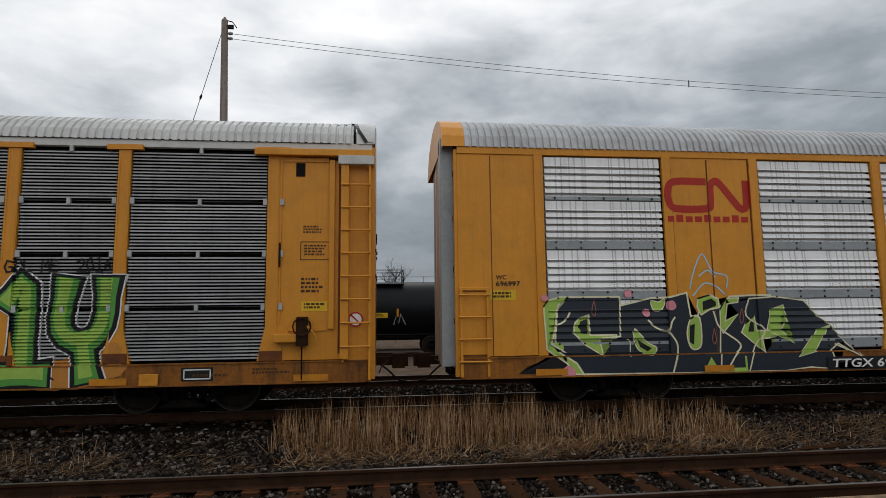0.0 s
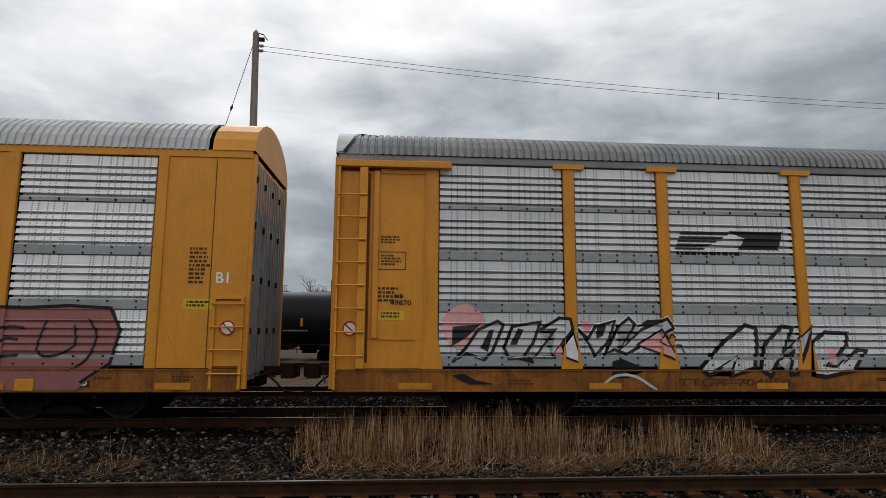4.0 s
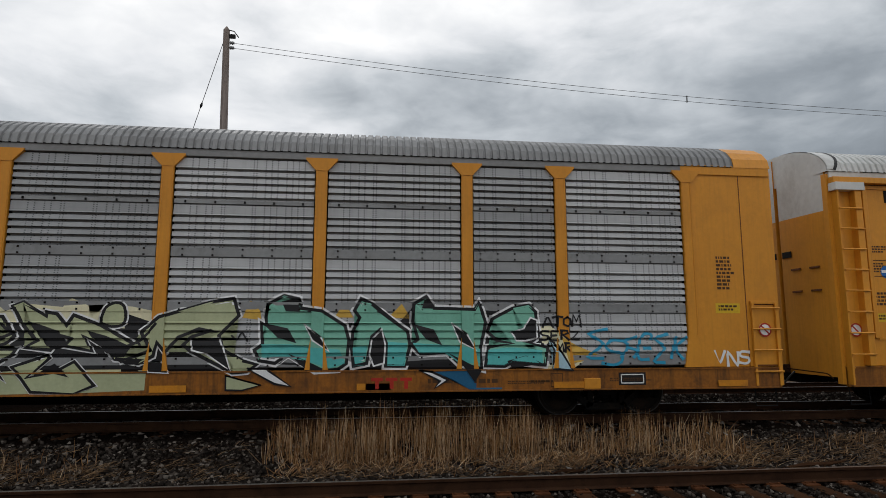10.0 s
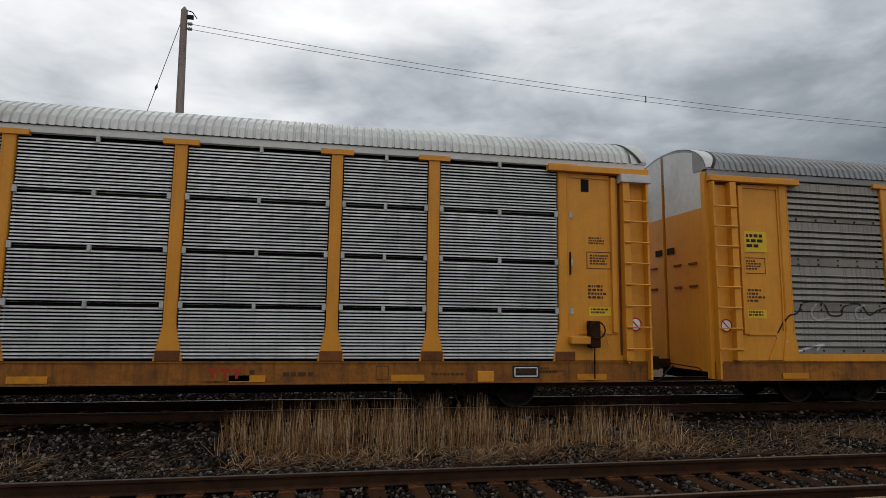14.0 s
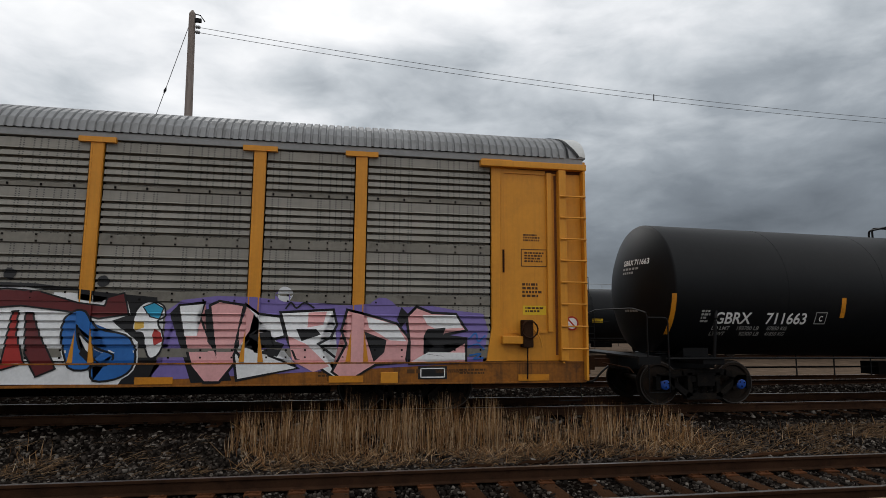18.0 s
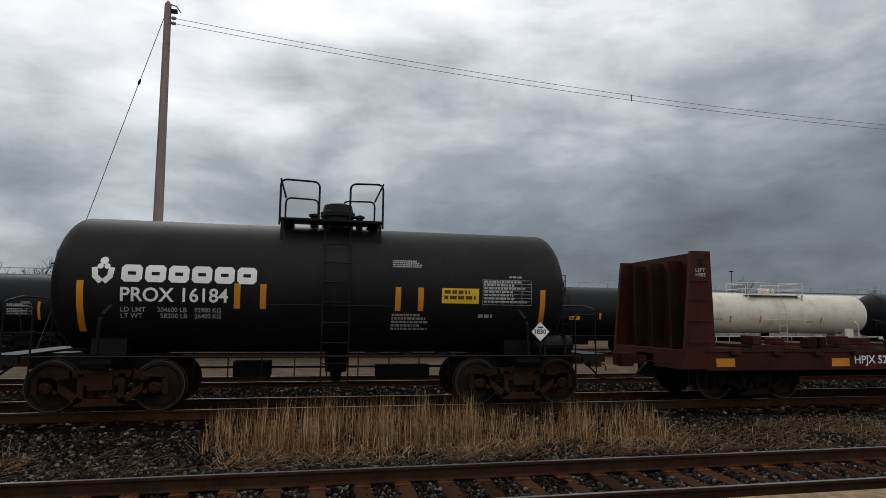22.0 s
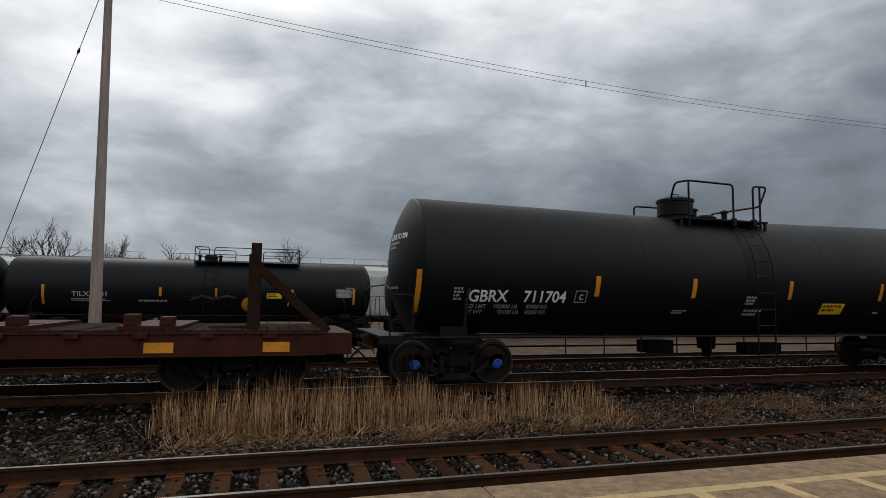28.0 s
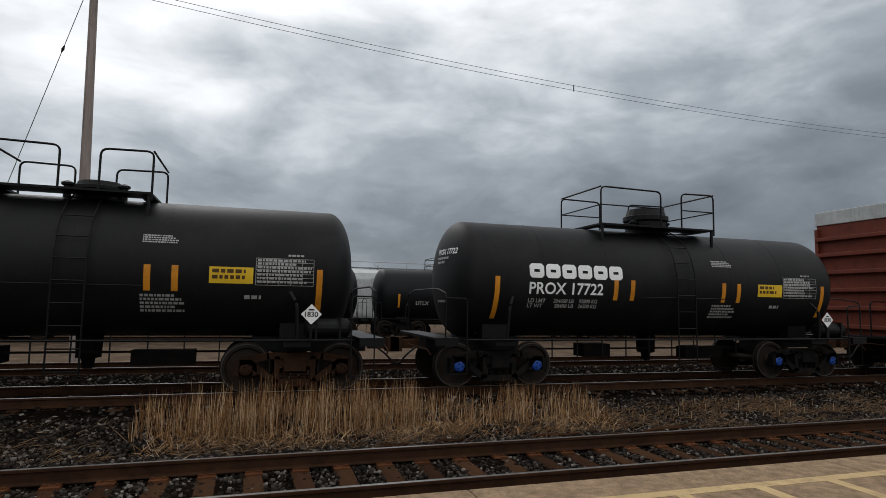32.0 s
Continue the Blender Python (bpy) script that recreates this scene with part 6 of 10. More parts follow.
def add_rack(key, at, label, kind, sheets_, roof, hood_, rise_, ladders, doors="yellow"):
    SPECS[key] = dict(at=at, label=label, kind=kind, sheets=sheets_, roof=roof, hood=hood_, rise=rise_, ladders=ladders, doors=doors)
    car = build_rack(SPECS[key])
    TRAIN.append((car, at))
    return car


WHITE, MID, BRIGHT, DULL, BROWN = ("perf_white", "band"), ("perf_mid", "band_dull"), ("perf", "band"), ("perf_dull", "band_dull"), ("perf_brown", "band_brown")
DARK, GREY = ("ribbed", "band"), ("ribbed_light", "band")
first = add_rack("first", -13.45, "yellow car carrier with dark ribbed panels, white roof and green graffiti", "ribbed", [DARK], "roof_white", "roof_white", 0.72, ("full", "full"))
second = add_rack("second", 14.75, "yellow car carrier with bright punched panels and graffiti along its foot", "smooth", [WHITE], "roof_bright", "yellow", 0.86, ("half", "half"), "galv")
third = add_rack("third", 42.93, "yellow car carrier with silver panels and pink, teal and black graffiti", "punched", [BRIGHT], "roof_silver", "roof_silver", 0.72, ("full", "full"))
fourth = add_rack("fourth", 71.12, "yellow car carrier with patchy grey panels and cream and teal graffiti", "punched", [MID, DULL, MID, DULL, DULL, MID, MID, DULL, MID], "roof_silver", "yellow", 0.72, ("half", "half"), "hopper_white")
fifth = add_rack("fifth", 99.3, "yellow car carrier with grey ribbed panels, white roof and silver graffiti", "ribbed", [GREY], "roof_white", "roof_white", 0.72, ("full", "full"))
sixth = add_rack("sixth", 127.53, "yellow car carrier with grimy brown panels and colourful graffiti", "punched", [BROWN], "roof_silver", "roof_silver", 0.72, ("full", "full"))

LONG = dict(slope=0.014, r=1.48, zc=2.42, half=8.08, paint="tank", truck=6.87, ladder=-0.56, deck=(-1.33, 1.25), gap=(-0.88, -0.27), railing="long", dome=-0.1, valve=0.63, manway=(0.26, 0.14), cap="blue_cap", deck_lift=-0.07, rail_h=0.88,
            strips=[(-7.72, 1.50, 2.36), (-3.65, 1.88, 2.32), (-1.35, 1.88, 2.32), (1.45, 1.88, 2.32), (4.64, 1.88, 2.32), (7.7, 1.50, 2.36)],
            notices=[(2.62, 3.42, 1.53, 1.80)], tables=[(6.48, 7.48, 2.12, 2.66)], placards=[],
            small=[(-1.75, 1.5, 0.45, 0.10, 2), (-7.05, 1.74, 0.22, 0.28, 4), (0.2, 1.72, 0.36, 0.22, 3), (0.25, 1.45, 0.55, 0.18, 2), (4.4, 1.52, 0.24, 0.08, 1), (5.0, 1.52, 0.7, 0.07, 1), (-7.8, 1.06, 0.55, 0.06, 1), (6.1, 1.06, 0.6, 0.06, 1)])
SHORT = dict(round=True, reservoir=True, r=1.30, zc=2.32, half=5.05, paint="tank_grey", truck=3.92, ladder=0.12, deck=(-1.01, 1.01), gap=(-0.26, 0.35), railing="acid", dome=0.14, manway=(0.33, 0.50), frame="truck_rust", cap="truck_rust", deck_lift=0.06,
             strips=[(-4.31, 1.44, 2.34), (-1.68, 1.88, 2.34), (-1.22, 1.88, 2.34), (1.31, 1.88, 2.34), (1.76, 1.88, 2.34), (4.3, 1.55, 2.34)],
             notices=[(2.18, 2.94, 2.04, 2.34)], tables=[(3.02, 4.05, 2.02, 2.52)], placards=[(4.15, 1.50)],
             small=[(1.2, 1.48, 0.75, 0.34, 5), (2.95, 1.72, 0.42, 0.11, 1), (1.2, 2.72, 0.62, 0.16, 4), (-4.6, 1.06, 0.75, 0.06, 1), (4.4, 1.06, 0.6, 0.06, 1)])


def add_tank(base, at, label, words, **more):
    spec = {**base, "at": at, "label": label, "words": words, **more}
    car = build_tank(spec)
    tank_marks(car, spec)
    head_words(car, spec, words[0][0] + (" " + words[1][0] if words[0][0] == "GBRX" else ""))
    TRAIN.append((car, at))
    return car, spec


def long_words(number, a, b, c, d):
    return [("GBRX", -6.72, 1.73, 0.86, 0.25, "white"), (number, -5.50, 1.73, 0.98, 0.25, "white"), ("LD LMT", -6.72, 1.60, 0.42, 0.085, "dim_white"), (a, -6.12, 1.60, 0.52, 0.085, "dim_white"), (b, -5.40, 1.60, 0.48, 0.085, "dim_white"), ("LT WT", -6.72, 1.48, 0.36, 0.085, "dim_white"), (c, -6.02, 1.48, 0.48, 0.085, "dim_white"), (d, -5.40, 1.48, 0.48, 0.085, "dim_white"), ("C", -4.21, 1.80, 0.09, 0.12, "white")]


def short_words(number, a, b, c, d):
    return [("PROX " + number, -3.66, 1.98, 1.82, 0.26, "white"), ("LD LMT", -3.66, 1.80, 0.42, 0.085, "dim_white"), (a, -3.05, 1.80, 0.50, 0.085, "dim_white"), (b, -2.42, 1.80, 0.46, 0.085, "dim_white"), ("LT WT", -3.66, 1.69, 0.36, 0.085, "dim_white"), (c, -3.0, 1.69, 0.46, 0.085, "dim_white"), (d, -2.42, 1.69, 0.46, 0.085, "dim_white")]


def square_frame(car, side, x0, x1, z0, z1, t, material):
    mark(car, side, "square_mark", sheets((x0, x1, z0, z0 + t), (x0, x1, z1 - t, z1), (x0, x0 + t, z0, z1), (x1 - t, x1, z0, z1)), material)


tank_a, sp = add_tank(LONG, 150.65, "long black tank car with blue bearing caps and white lettering", long_words("711663", "193700 LB", "87850 KG", "92300 LB", "41850 KG"))
square_frame(tank_a, sp["side"], -4.31, -4.03, 1.74, 2.00, 0.018, "dim_white")
tank_b, sp = add_tank(SHORT, 165.85, "short charcoal tank car with rusty trucks and white lettering", short_words("16184", "204600 LB", "92900 KG", "58200 LB", "26400 KG"))
block_letters(6, -3.66, 2.33, 2.36, 0.31, "white", tank_b, sp["side"])
# the sign beside the name: two cupped shapes and three discs
mark(tank_b, sp["side"], "logo_shape", merge(stroke([(-4.10, 2.58), (-4.08, 2.42), (-3.98, 2.32)], 0.10), stroke([(-3.82, 2.58), (-3.84, 2.42), (-3.94, 2.32)], 0.10), blob(-3.96, 2.70, 0.07, 0.07, 12), blob(-4.01, 2.60, 0.05, 0.05, 10), blob(-3.90, 2.60, 0.05, 0.05, 10)), "white")
flat_a = build_flat(181.75, 8.54, "rust-red bulkhead flat car, empty, with worn plank deck", True)
TRAIN.append((flat_a, 181.75))
flat_b = build_flat(201.1, 9.75, "older brown flat car with slanting braced uprights", False)
stakes(flat_b, 9.75)
TRAIN.append((flat_b, 201.1))
tank_c, sp = add_tank(LONG, 219.95, "long black tank car with blue bearing caps and white lettering", long_words("711704", "192800 LB", "87450 KG", "93100 LB", "42250 KG"), deck=(-1.24, 1.36), gap=(0.32, 0.93), ladder=0.58, dome=0.25, valve=-0.66, flip=True,
                     strips=[(-7.8, 1.50, 2.36), (-3.8, 1.88, 2.32), (-1.3, 1.88, 2.32), (1.48, 1.88, 2.32), (4.42, 1.88, 2.32), (7.7, 1.50, 2.36)], notices=[(2.58, 3.32, 1.53, 1.80)])
square_frame(tank_c, sp["side"], -4.31, -4.03, 1.74, 2.00, 0.018, "dim_white")
tank_d, sp = add_tank(SHORT, 235.12, "short charcoal tank car with rusty trucks and white lettering", short_words("15014", "204100 LB", "92600 KG", "58900 LB", "26700 KG"), deck=(-1.47, 1.25), gap=(-0.26, 0.38), ladder=0.14, dome=0.2, manway=(0.42, 0.32),
                     notices=[(2.33, 3.09, 2.04, 2.34)], tables=[(3.13, 4.18, 2.02, 2.52)])
block_letters(6, -3.66, 2.33, 2.30, 0.31, "white", tank_d, sp["side"])
tank_e, sp = add_tank(SHORT, 247.5, "short charcoal tank car with blue bearing caps", short_words("17722", "204600 LB", "92800 KG", "58400 LB", "26500 KG"), cap="blue_cap", frame="truck", half=5.3, deck=(-1.66, 1.56), gap=(0.0, 0.6), ladder=0.32, dome=0.25, manway=(0.50, 0.60), mid_rails=True, rail_h=0.86, truck=4.25,
                     strips=[(-4.4, 1.44, 2.34), (-1.51, 1.88, 2.34), (-1.07, 1.88, 2.34), (1.49, 1.88, 2.34), (1.94, 1.88, 2.34), (4.6, 1.55, 2.34)], notices=[(2.52, 3.28, 2.04, 2.34)], tables=[(3.32, 4.39, 2.02, 2.52)], placards=[(4.45, 1.50)])
block_letters(6, -3.66, 2.33, 2.36, 0.31, "white", tank_e, sp["side"])

side = Flat(-1.52)
mark(flat_a, side, "lettering", shift(letters("HPJX 52346", 0.24, 1.28, bold=0.015), -4.25, 0.78), "white")
mark(flat_a, side, "lettering", shift(letters("LD LMT 227300", 0.10, 0.78, bold=0.015), -2.38, 0.95), "dim_white")
mark(flat_a, side, "lettering", shift(letters("LT WT  58700", 0.10, 0.78, bold=0.015), -2.38, 0.80), "dim_white")
square_frame(flat_a, side, -2.72, -2.50, 0.79, 1.02, 0.015, "dim_white")
mark(flat_a, side, "lettering", shift(letters("C", 0.1), -2.65, 0.84), "dim_white")
mark(flat_a, side, "lettering", shift(letters("P", 0.12), 0.86, 0.80), "dim_white")
square_frame(flat_a, side, 3.75, 4.15, 0.78, 1.04, 0.018, "dim_white")
stencil(flat_a, side, 2.7, 0.84, 0.9, 0.12, 2, "dim_white")
mark(flat_a, side, "lettering", shift(letters("EMPTY LOAD", 0.08, 0.52), 5.95, 0.93), "dim_white")
mark(flat_a, side, "lettering", shift(letters("0 ADJ. BLOCK", 0.08, 0.52), 5.95, 0.82), "dim_white")
mark(flat_b, side, "lettering", shift(letters("61804", 0.21, 0.78, bold=0.01), -3.90, 0.72), "dim_white")
mark(flat_b, side, "painted_arrow", merge(stroke([(0.7, 1.0), (0.7, 0.72)], 0.03), stroke([(0.6, 0.84), (0.7, 0.72), (0.8, 0.84)], 0.03)), "dim_white")


def build_gondola():
    """The tall red car at the tail: only its end comes into view."""
    at = 255.4
    car = thing("high_gondola", "tall faded red gondola with a cream top band", "rail car", (at, TRACK_Y, RAIL_Z))
    part("body", chamfered(0.0, 15.0, -1.52, 1.52, 1.0, 4.42, 0.02), "red_hopper", car)
    part("top_band", chamfered(-0.03, 15.0, -1.55, 1.55, 4.42, 4.85, 0.02), "hopper_white", car, "cream band with faint writing along the top")
    for z in (1.2, 1.75, 2.3, 2.85, 3.4, 3.9):
        part("end_rib", chamfered(-0.14, 0.0, -1.5, 1.5, z, z + 0.12, 0.02), "red_hopper", car)
    for y in (-1.52, 1.42):
        part("corner_post", boxes((-0.10, 0.02, y, y + 0.10, 1.0, 4.30)), "red_hopper", car)
    for x in np.arange(1.2, 15, 1.25):
        part("side_rib", boxes((x - 0.07, x + 0.07, -1.62, -1.52, 1.0, 4.3)), "red_hopper", car)
    part("centre_sill", boxes((-0.6, 15, -0.3, 0.3, 0.6, 1.0)), "under", car)
    part("end_platform", boxes((-0.75, 0, -1.45, 1.45, 0.98, 1.03)), "black_iron", car)
    for y in (-1.45, -0.6):
        hand_rail(car, [(-0.7, y, 1.0), (-0.7, y, 2.0), (-0.1, y, 2.0)], 0.02, "black_iron")
    coupler(car, -0.65, -1)
    truck(car, 1.6)
    truck(car, 13.4)
    TRAIN.append((car, at))


build_gondola()

# ---- beyond the train ----
YARD_Y, YARD_Z = 31.0, 0.05


def build_pole():
    x, y, top = -5.22, 21.0, 12.72
    pole = thing("utility_pole", "tall weathered grey wooden utility pole leaning slightly", "utility pole", (x - 0.0, y, -0.12))
    pts = [(-0.26 * k / 8, 0, (top + 0.12) * k / 8) for k in range(9)]
    part("shaft", rod(pts, [0.19 - 0.075 * k / 8 for k in range(9)], 14), "pole", pole)
    part("tip", rod([(-0.26, 0, top + 0.12), (-0.26, 0, top + 0.26)], [0.115, 0.03], 14), "pole", pole)
    tx = -0.24
    for z in (12.35, 12.16):
        part("insulator", lathe(bmesh.new(), [(0, 0.02), (0.03, 0.07), (0.06, 0.045), (0.09, 0.07), (0.12, 0.045), (0.15, 0.06), (0.17, 0.02)], "x", 12, at=(tx + 0.12, -0.03, z + 0.0)), "galv", pole)
    part("bracket", boxes((tx + 0.08, tx + 0.30, -0.05, 0.05, 12.55, 12.68)), "black_iron", pole)
    part("cable_hook", rod([(tx + 0.06, -0.02, 12.85), (tx + 0.26, -0.02, 12.8), (tx + 0.42, -0.02, 12.58)], 0.02, 6), "black_iron", pole)
    part("ground_wire", rod([(0.17, -0.1, 0.1), (-0.25, -0.12, 8.0)], 0.012, 5), "wire", pole)
    # guy wire to the left with its strain insulator
    gx = x - 0.23
    guy = thing("guy_wire", "thin steel guy wire with a strain insulator", "wire", (0, 0, 0))
    a, b = Vector((-5.56, y, 12.3)), Vector((-8.85, y, -0.1))
    part("strand", rod([a, b], 0.012, 5), "wire", guy)
    m = a + (b - a) * 0.20
    d = (b - a).normalized() * 0.11
    part("strain_insulator", rod([m - d, m, m + d], [0.02, 0.05, 0.02], 8), "black_iron", guy)
    # two wires that sag to the next pole
    for z0, low, w in ((12.235, 10.853, 0.009), (12.043, 10.643, 0.009)):
        pts = [(xx, y, low + (z0 - low) * ((xx - 23.7) / 28.9) ** 2) for xx in np.linspace(-5.2, 52.6, 60)]
        wr = part("overhead_wire", rod(pts, w, 5), "wire", None)
        tagged(wr, "thin sagging overhead wire on the utility pole", "wire", "overhead wires")
    sp_ = part("wire_spacer", boxes((12.27, 12.30, y - 0.02, y + 0.02, 10.82, 11.10)), "wire", None)
    tagged(sp_, "small spacer clamped between the overhead wires", "wire spacer")


def build_yard():
    build_track("yard_track", YARD_Y, YARD_Z, -140, 160, -40, -39, "rusty yard track in the distance", False, False)
    grp = dict(y=YARD_Y, z=YARD_Z, group="tank cars in the yard", cap="truck", frame="truck")
    base = {**LONG, **grp, "r": 1.40, "zc": 2.26, "round": True, "half": 7.9, "truck": 6.5, "deck": (-1.8, 3.0), "ladder": 0.4, "railing": "acid", "gap": (0.28, 0.52), "mid_rails": True, "manway": (0.3, 0.3), "dome": 0.3, "rail_h": 0.7, "slope": 0.0}
    yard = []

    def add(at, half, paintm, label, deck, strips, words, **more):
        spec = {**base, "at": at, "half": half, "truck": half - 1.4, "paint": paintm, "label": label, "deck": deck, "strips": strips, "words": words, "tables": [], "notices": [], "small": [], **more}
        car = build_tank(spec)
        tank_marks(car, spec)
        yard.append((car, spec))
        return car, spec

    st = [(-6.4, 1.5, 2.35), (-1.7, 1.9, 2.3), (0.7, 1.9, 2.3), (4.2, 1.9, 2.3), (7.2, 1.6, 2.4)]
    c, s = add(-3.1, 8.2, "tank", "long black tank car standing in the yard with a yellow disc", (-0.35, 4.5), st, [("TILX 3031", -5.3, 1.85, 1.4, 0.22, "dim_white")], small=[(-5.3, 1.62, 1.6, 0.14, 2), (-2.6, 1.6, 1.2, 0.12, 1), (6.4, 1.9, 0.9, 0.36, 5)], notices=[(3.0, 3.7, 1.85, 2.1)], tables=[(6.3, 7.2, 1.95, 2.35)])
    mark(c, s["side"], "disc", blob(2.15, 1.55, 0.30, 0.34, 16), "orange", label="yellow disc")
    mark(c, s["side"], "disc", blob(2.25, 2.35, 0.14, 0.14, 12), "orange")
    mark(c, s["side"], "scrawl", stroke([(4.0, 1.5), (4.1, 1.9), (4.25, 1.55), (4.35, 2.05), (4.5, 1.7), (4.6, 1.5)], 0.06), "dim_white")
    mark(c, s["side"], "scrawl", stroke([(-0.4, 1.75), (0.1, 1.95), (0.6, 1.8), (1.2, 1.95), (1.6, 1.85)], 0.12, True), "rust")
    st2 = [(-5.6, 1.6, 2.3), (-2.6, 1.9, 2.25), (-0.4, 1.9, 2.25), (2.4, 1.9, 2.25), (5.5, 1.7, 2.3)]
    add(12.7, 6.7, "tank", "black tank car standing in the yard", (-3.6, 0.6), st2, [("UTLX", -4.7, 1.75, 0.7, 0.2, "dim_white")], notices=[(0.6, 1.2, 1.85, 2.05)], tables=[(4.3, 5.2, 1.7, 2.1)], placards=[])
    add(26.4, 6.9, "tank_white", "cream tank car with white rails standing in the yard", (-1.6, 2.2), [(-5.4, 1.5, 2.2), (-3.0, 1.8, 2.2), (-1.0, 1.8, 2.2), (3.2, 1.8, 2.2)], [], steel="tank_white", r=1.18, zc=2.36, small=[(-4.6, 1.85, 1.2, 0.2, 1), (2.2, 1.8, 0.6, 0.14, 2)])
    c, s = add(41.0, 6.9, "tank", "black tank car standing in the yard with a white name", (-1.5, 2.4), st2, [], small=[(-4.8, 1.5, 1.6, 0.2, 2)])
    block_letters(6, -5.0, 1.95, 2.2, 0.36, "white", c, s["side"])
    add(55.5, 6.9, "tank", "black tank car standing in the yard", (-1.5, 2.4), st2, [])
    add(-19.4, 8.0, "tank", "long black tank car standing in the yard", (-2.0, 2.6), st, [], tables=[(5.9, 6.9, 1.8, 2.3)])
    add(-37.4, 8.0, "tank", "long black tank car standing in the yard", (-2.0, 2.6), st, [])
    # pale covered hoppers on the next track
    def hopper(at):
        car = thing("covered_hopper", "pale grey covered hopper behind the yard tank cars", "rail car", (at, 37.5, -0.3), "covered hoppers in the yard")
        bm = bmesh.new()
        prof = [(-1.5, 1.2), (-1.55, 1.5), (-1.55, 3.6), (-1.35, 4.0), (-0.7, 4.25), (0.7, 4.25), (1.35, 4.0), (1.55, 3.6), (1.55, 1.5), (1.5, 1.2)]
        a, b = [bm.verts.new((-8.4, y, z)) for y, z in prof], [bm.verts.new((8.4, y, z)) for y, z in prof]
        for k in range(len(prof)):
            bm.faces.new((a[k], a[(k + 1) % 10], b[(k + 1) % 10], b[k]))
        bm.faces.new(a), bm.faces.new(b)
        bmesh.ops.recalc_face_normals(bm, faces=bm.faces[:])
        part("body", bm, "hopper_white", car)
        for x in np.arange(-7.8, 7.9, 1.3):
            part("rib", boxes((x - 0.06, x + 0.06, -1.63, -1.55, 1.3, 3.7)), "hopper_white", car)
        part("running_board", boxes((-8.6, 8.6, -0.45, 0.45, 4.38, 4.42)), "galv", car)
        part("hand_rail", rod([(-8.6, -0.6, 4.75), (8.6, -0.6, 4.75)], 0.02, 5), "galv", car)
        for x in np.arange(-8.4, 8.5, 2.1):
            part("rail_post", rod([(x, -0.6, 4.2), (x, -0.6, 4.75)], 0.018, 5), "galv", car)
        part("sill", boxes((-8.9, 8.9, -1.45, 1.45, 0.85, 1.2)), "under", car)
        for s in (-1, 1):
            truck(car, s * 6.6)
        return car
    for at in (-34, -15.5, 3.0, 21.5, 40.0, 58.5):
        hopper(at)


def grow(bm, p, d, length, r, depth, rnd):
    q = p + d * length
    mid = (p + q) / 2 + Vector((rnd.uniform(-1, 1), rnd.uniform(-1, 1), 0)) * length * 0.06
    tube(bm, [p, mid, q], [r, r * 0.85, r * 0.7], 4 if depth < 3 else 3)
    if depth >= 5:
        return
    for k in range(rnd.choice((2, 3, 3)) if depth else 5):
        t = rnd.uniform(0.5, 1.0) if k else 1.0
        side = Vector((rnd.uniform(-1, 1), rnd.uniform(-1, 1), rnd.uniform(0.1, 0.9)))
        grow(bm, p + (q - p) * t, (d * 0.75 + side * 0.75).normalized(), length * rnd.uniform(0.55, 0.8), r * 0.55, depth + 1, rnd)


def build_trees():
    models = []
    for k in range(3):
        rnd = random.Random(20 + k)
        tree = thing("bare_tree", "leafless grey tree far beyond the yard", "tree", (0, 0, 0), "bare trees behind the yard")
        trunk = rod([(0, 0, -0.2), (0.05, 0, 1.0), (0, 0.05, 2.2)], [0.22, 0.18, 0.15], 8)
        part("trunk", trunk, "bark", tree)
        bm = bmesh.new()
        grow(bm, Vector((0, 0, 2.0)), Vector((0, 0, 1)), 1.7, 0.12, 0, rnd)
        part("crown", bm, "bark", tree)
        models.append(tree)
    rnd = random.Random(5)
    # across, as a share of the distance; distance; size
    spots = [(-0.352, 90, 1.65), (-0.323, 92, 1.8), (-0.296, 90, 1.7), (-0.234, 90, 1.65), (-0.222, 94, 1.5), (-0.19, 96, 1.3), (-0.17, 95, 1.2), (-0.145, 92, 1.45), (-0.125, 94, 1.3), (0.0287, 95, 1.75), (0.04, 98, 1.5), (0.20, 120, 1.5), (0.30, 100, 1.4), (0.315, 104, 1.3), (0.325, 100, 1.2), (0.8155, 115, 1.9), (1.13, 120, 1.6), (1.11, 118, 1.5), (1.15, 118, 1.5), (-0.41, 92, 1.5), (-0.48, 90, 1.5), (-0.56, 92, 1.6)]
    spots = [(x * y, y, s) for x, y, s in spots]
    for k, (x, y, s) in enumerate(spots):
        m = models[k % 3]
        if k < 3:
            m.scale = (s, s, s)
            m.matrix_basis = pose(x, y, -0.1, 0, 0, rnd.uniform(0, 360)) @ Matrix.Diagonal((s, s, s, 1))
        else:
            copy = copy_thing(m, pose(x, y, -0.1, 0, 0, rnd.uniform(0, 360)))
            copy.scale = (s, s, s)


def build_lamps():
    for x, y, h in ((-31.7, 80, 8.1), (32.8, 90, 10.4), (71.1, 90, 10.7)):
        lamp = thing("yard_lamp", "thin dark lamp post far off in the yard", "lamp post", (x, y, -0.1), "yard lamp posts")
        part("post", rod([(0, 0, 0), (0, 0, h)], [0.09, 0.06], 8), "black_iron", lamp)
        part("head", boxes((-0.35, 0.35, -0.12, 0.12, h - 0.05, h + 0.14)), "black_iron", lamp)


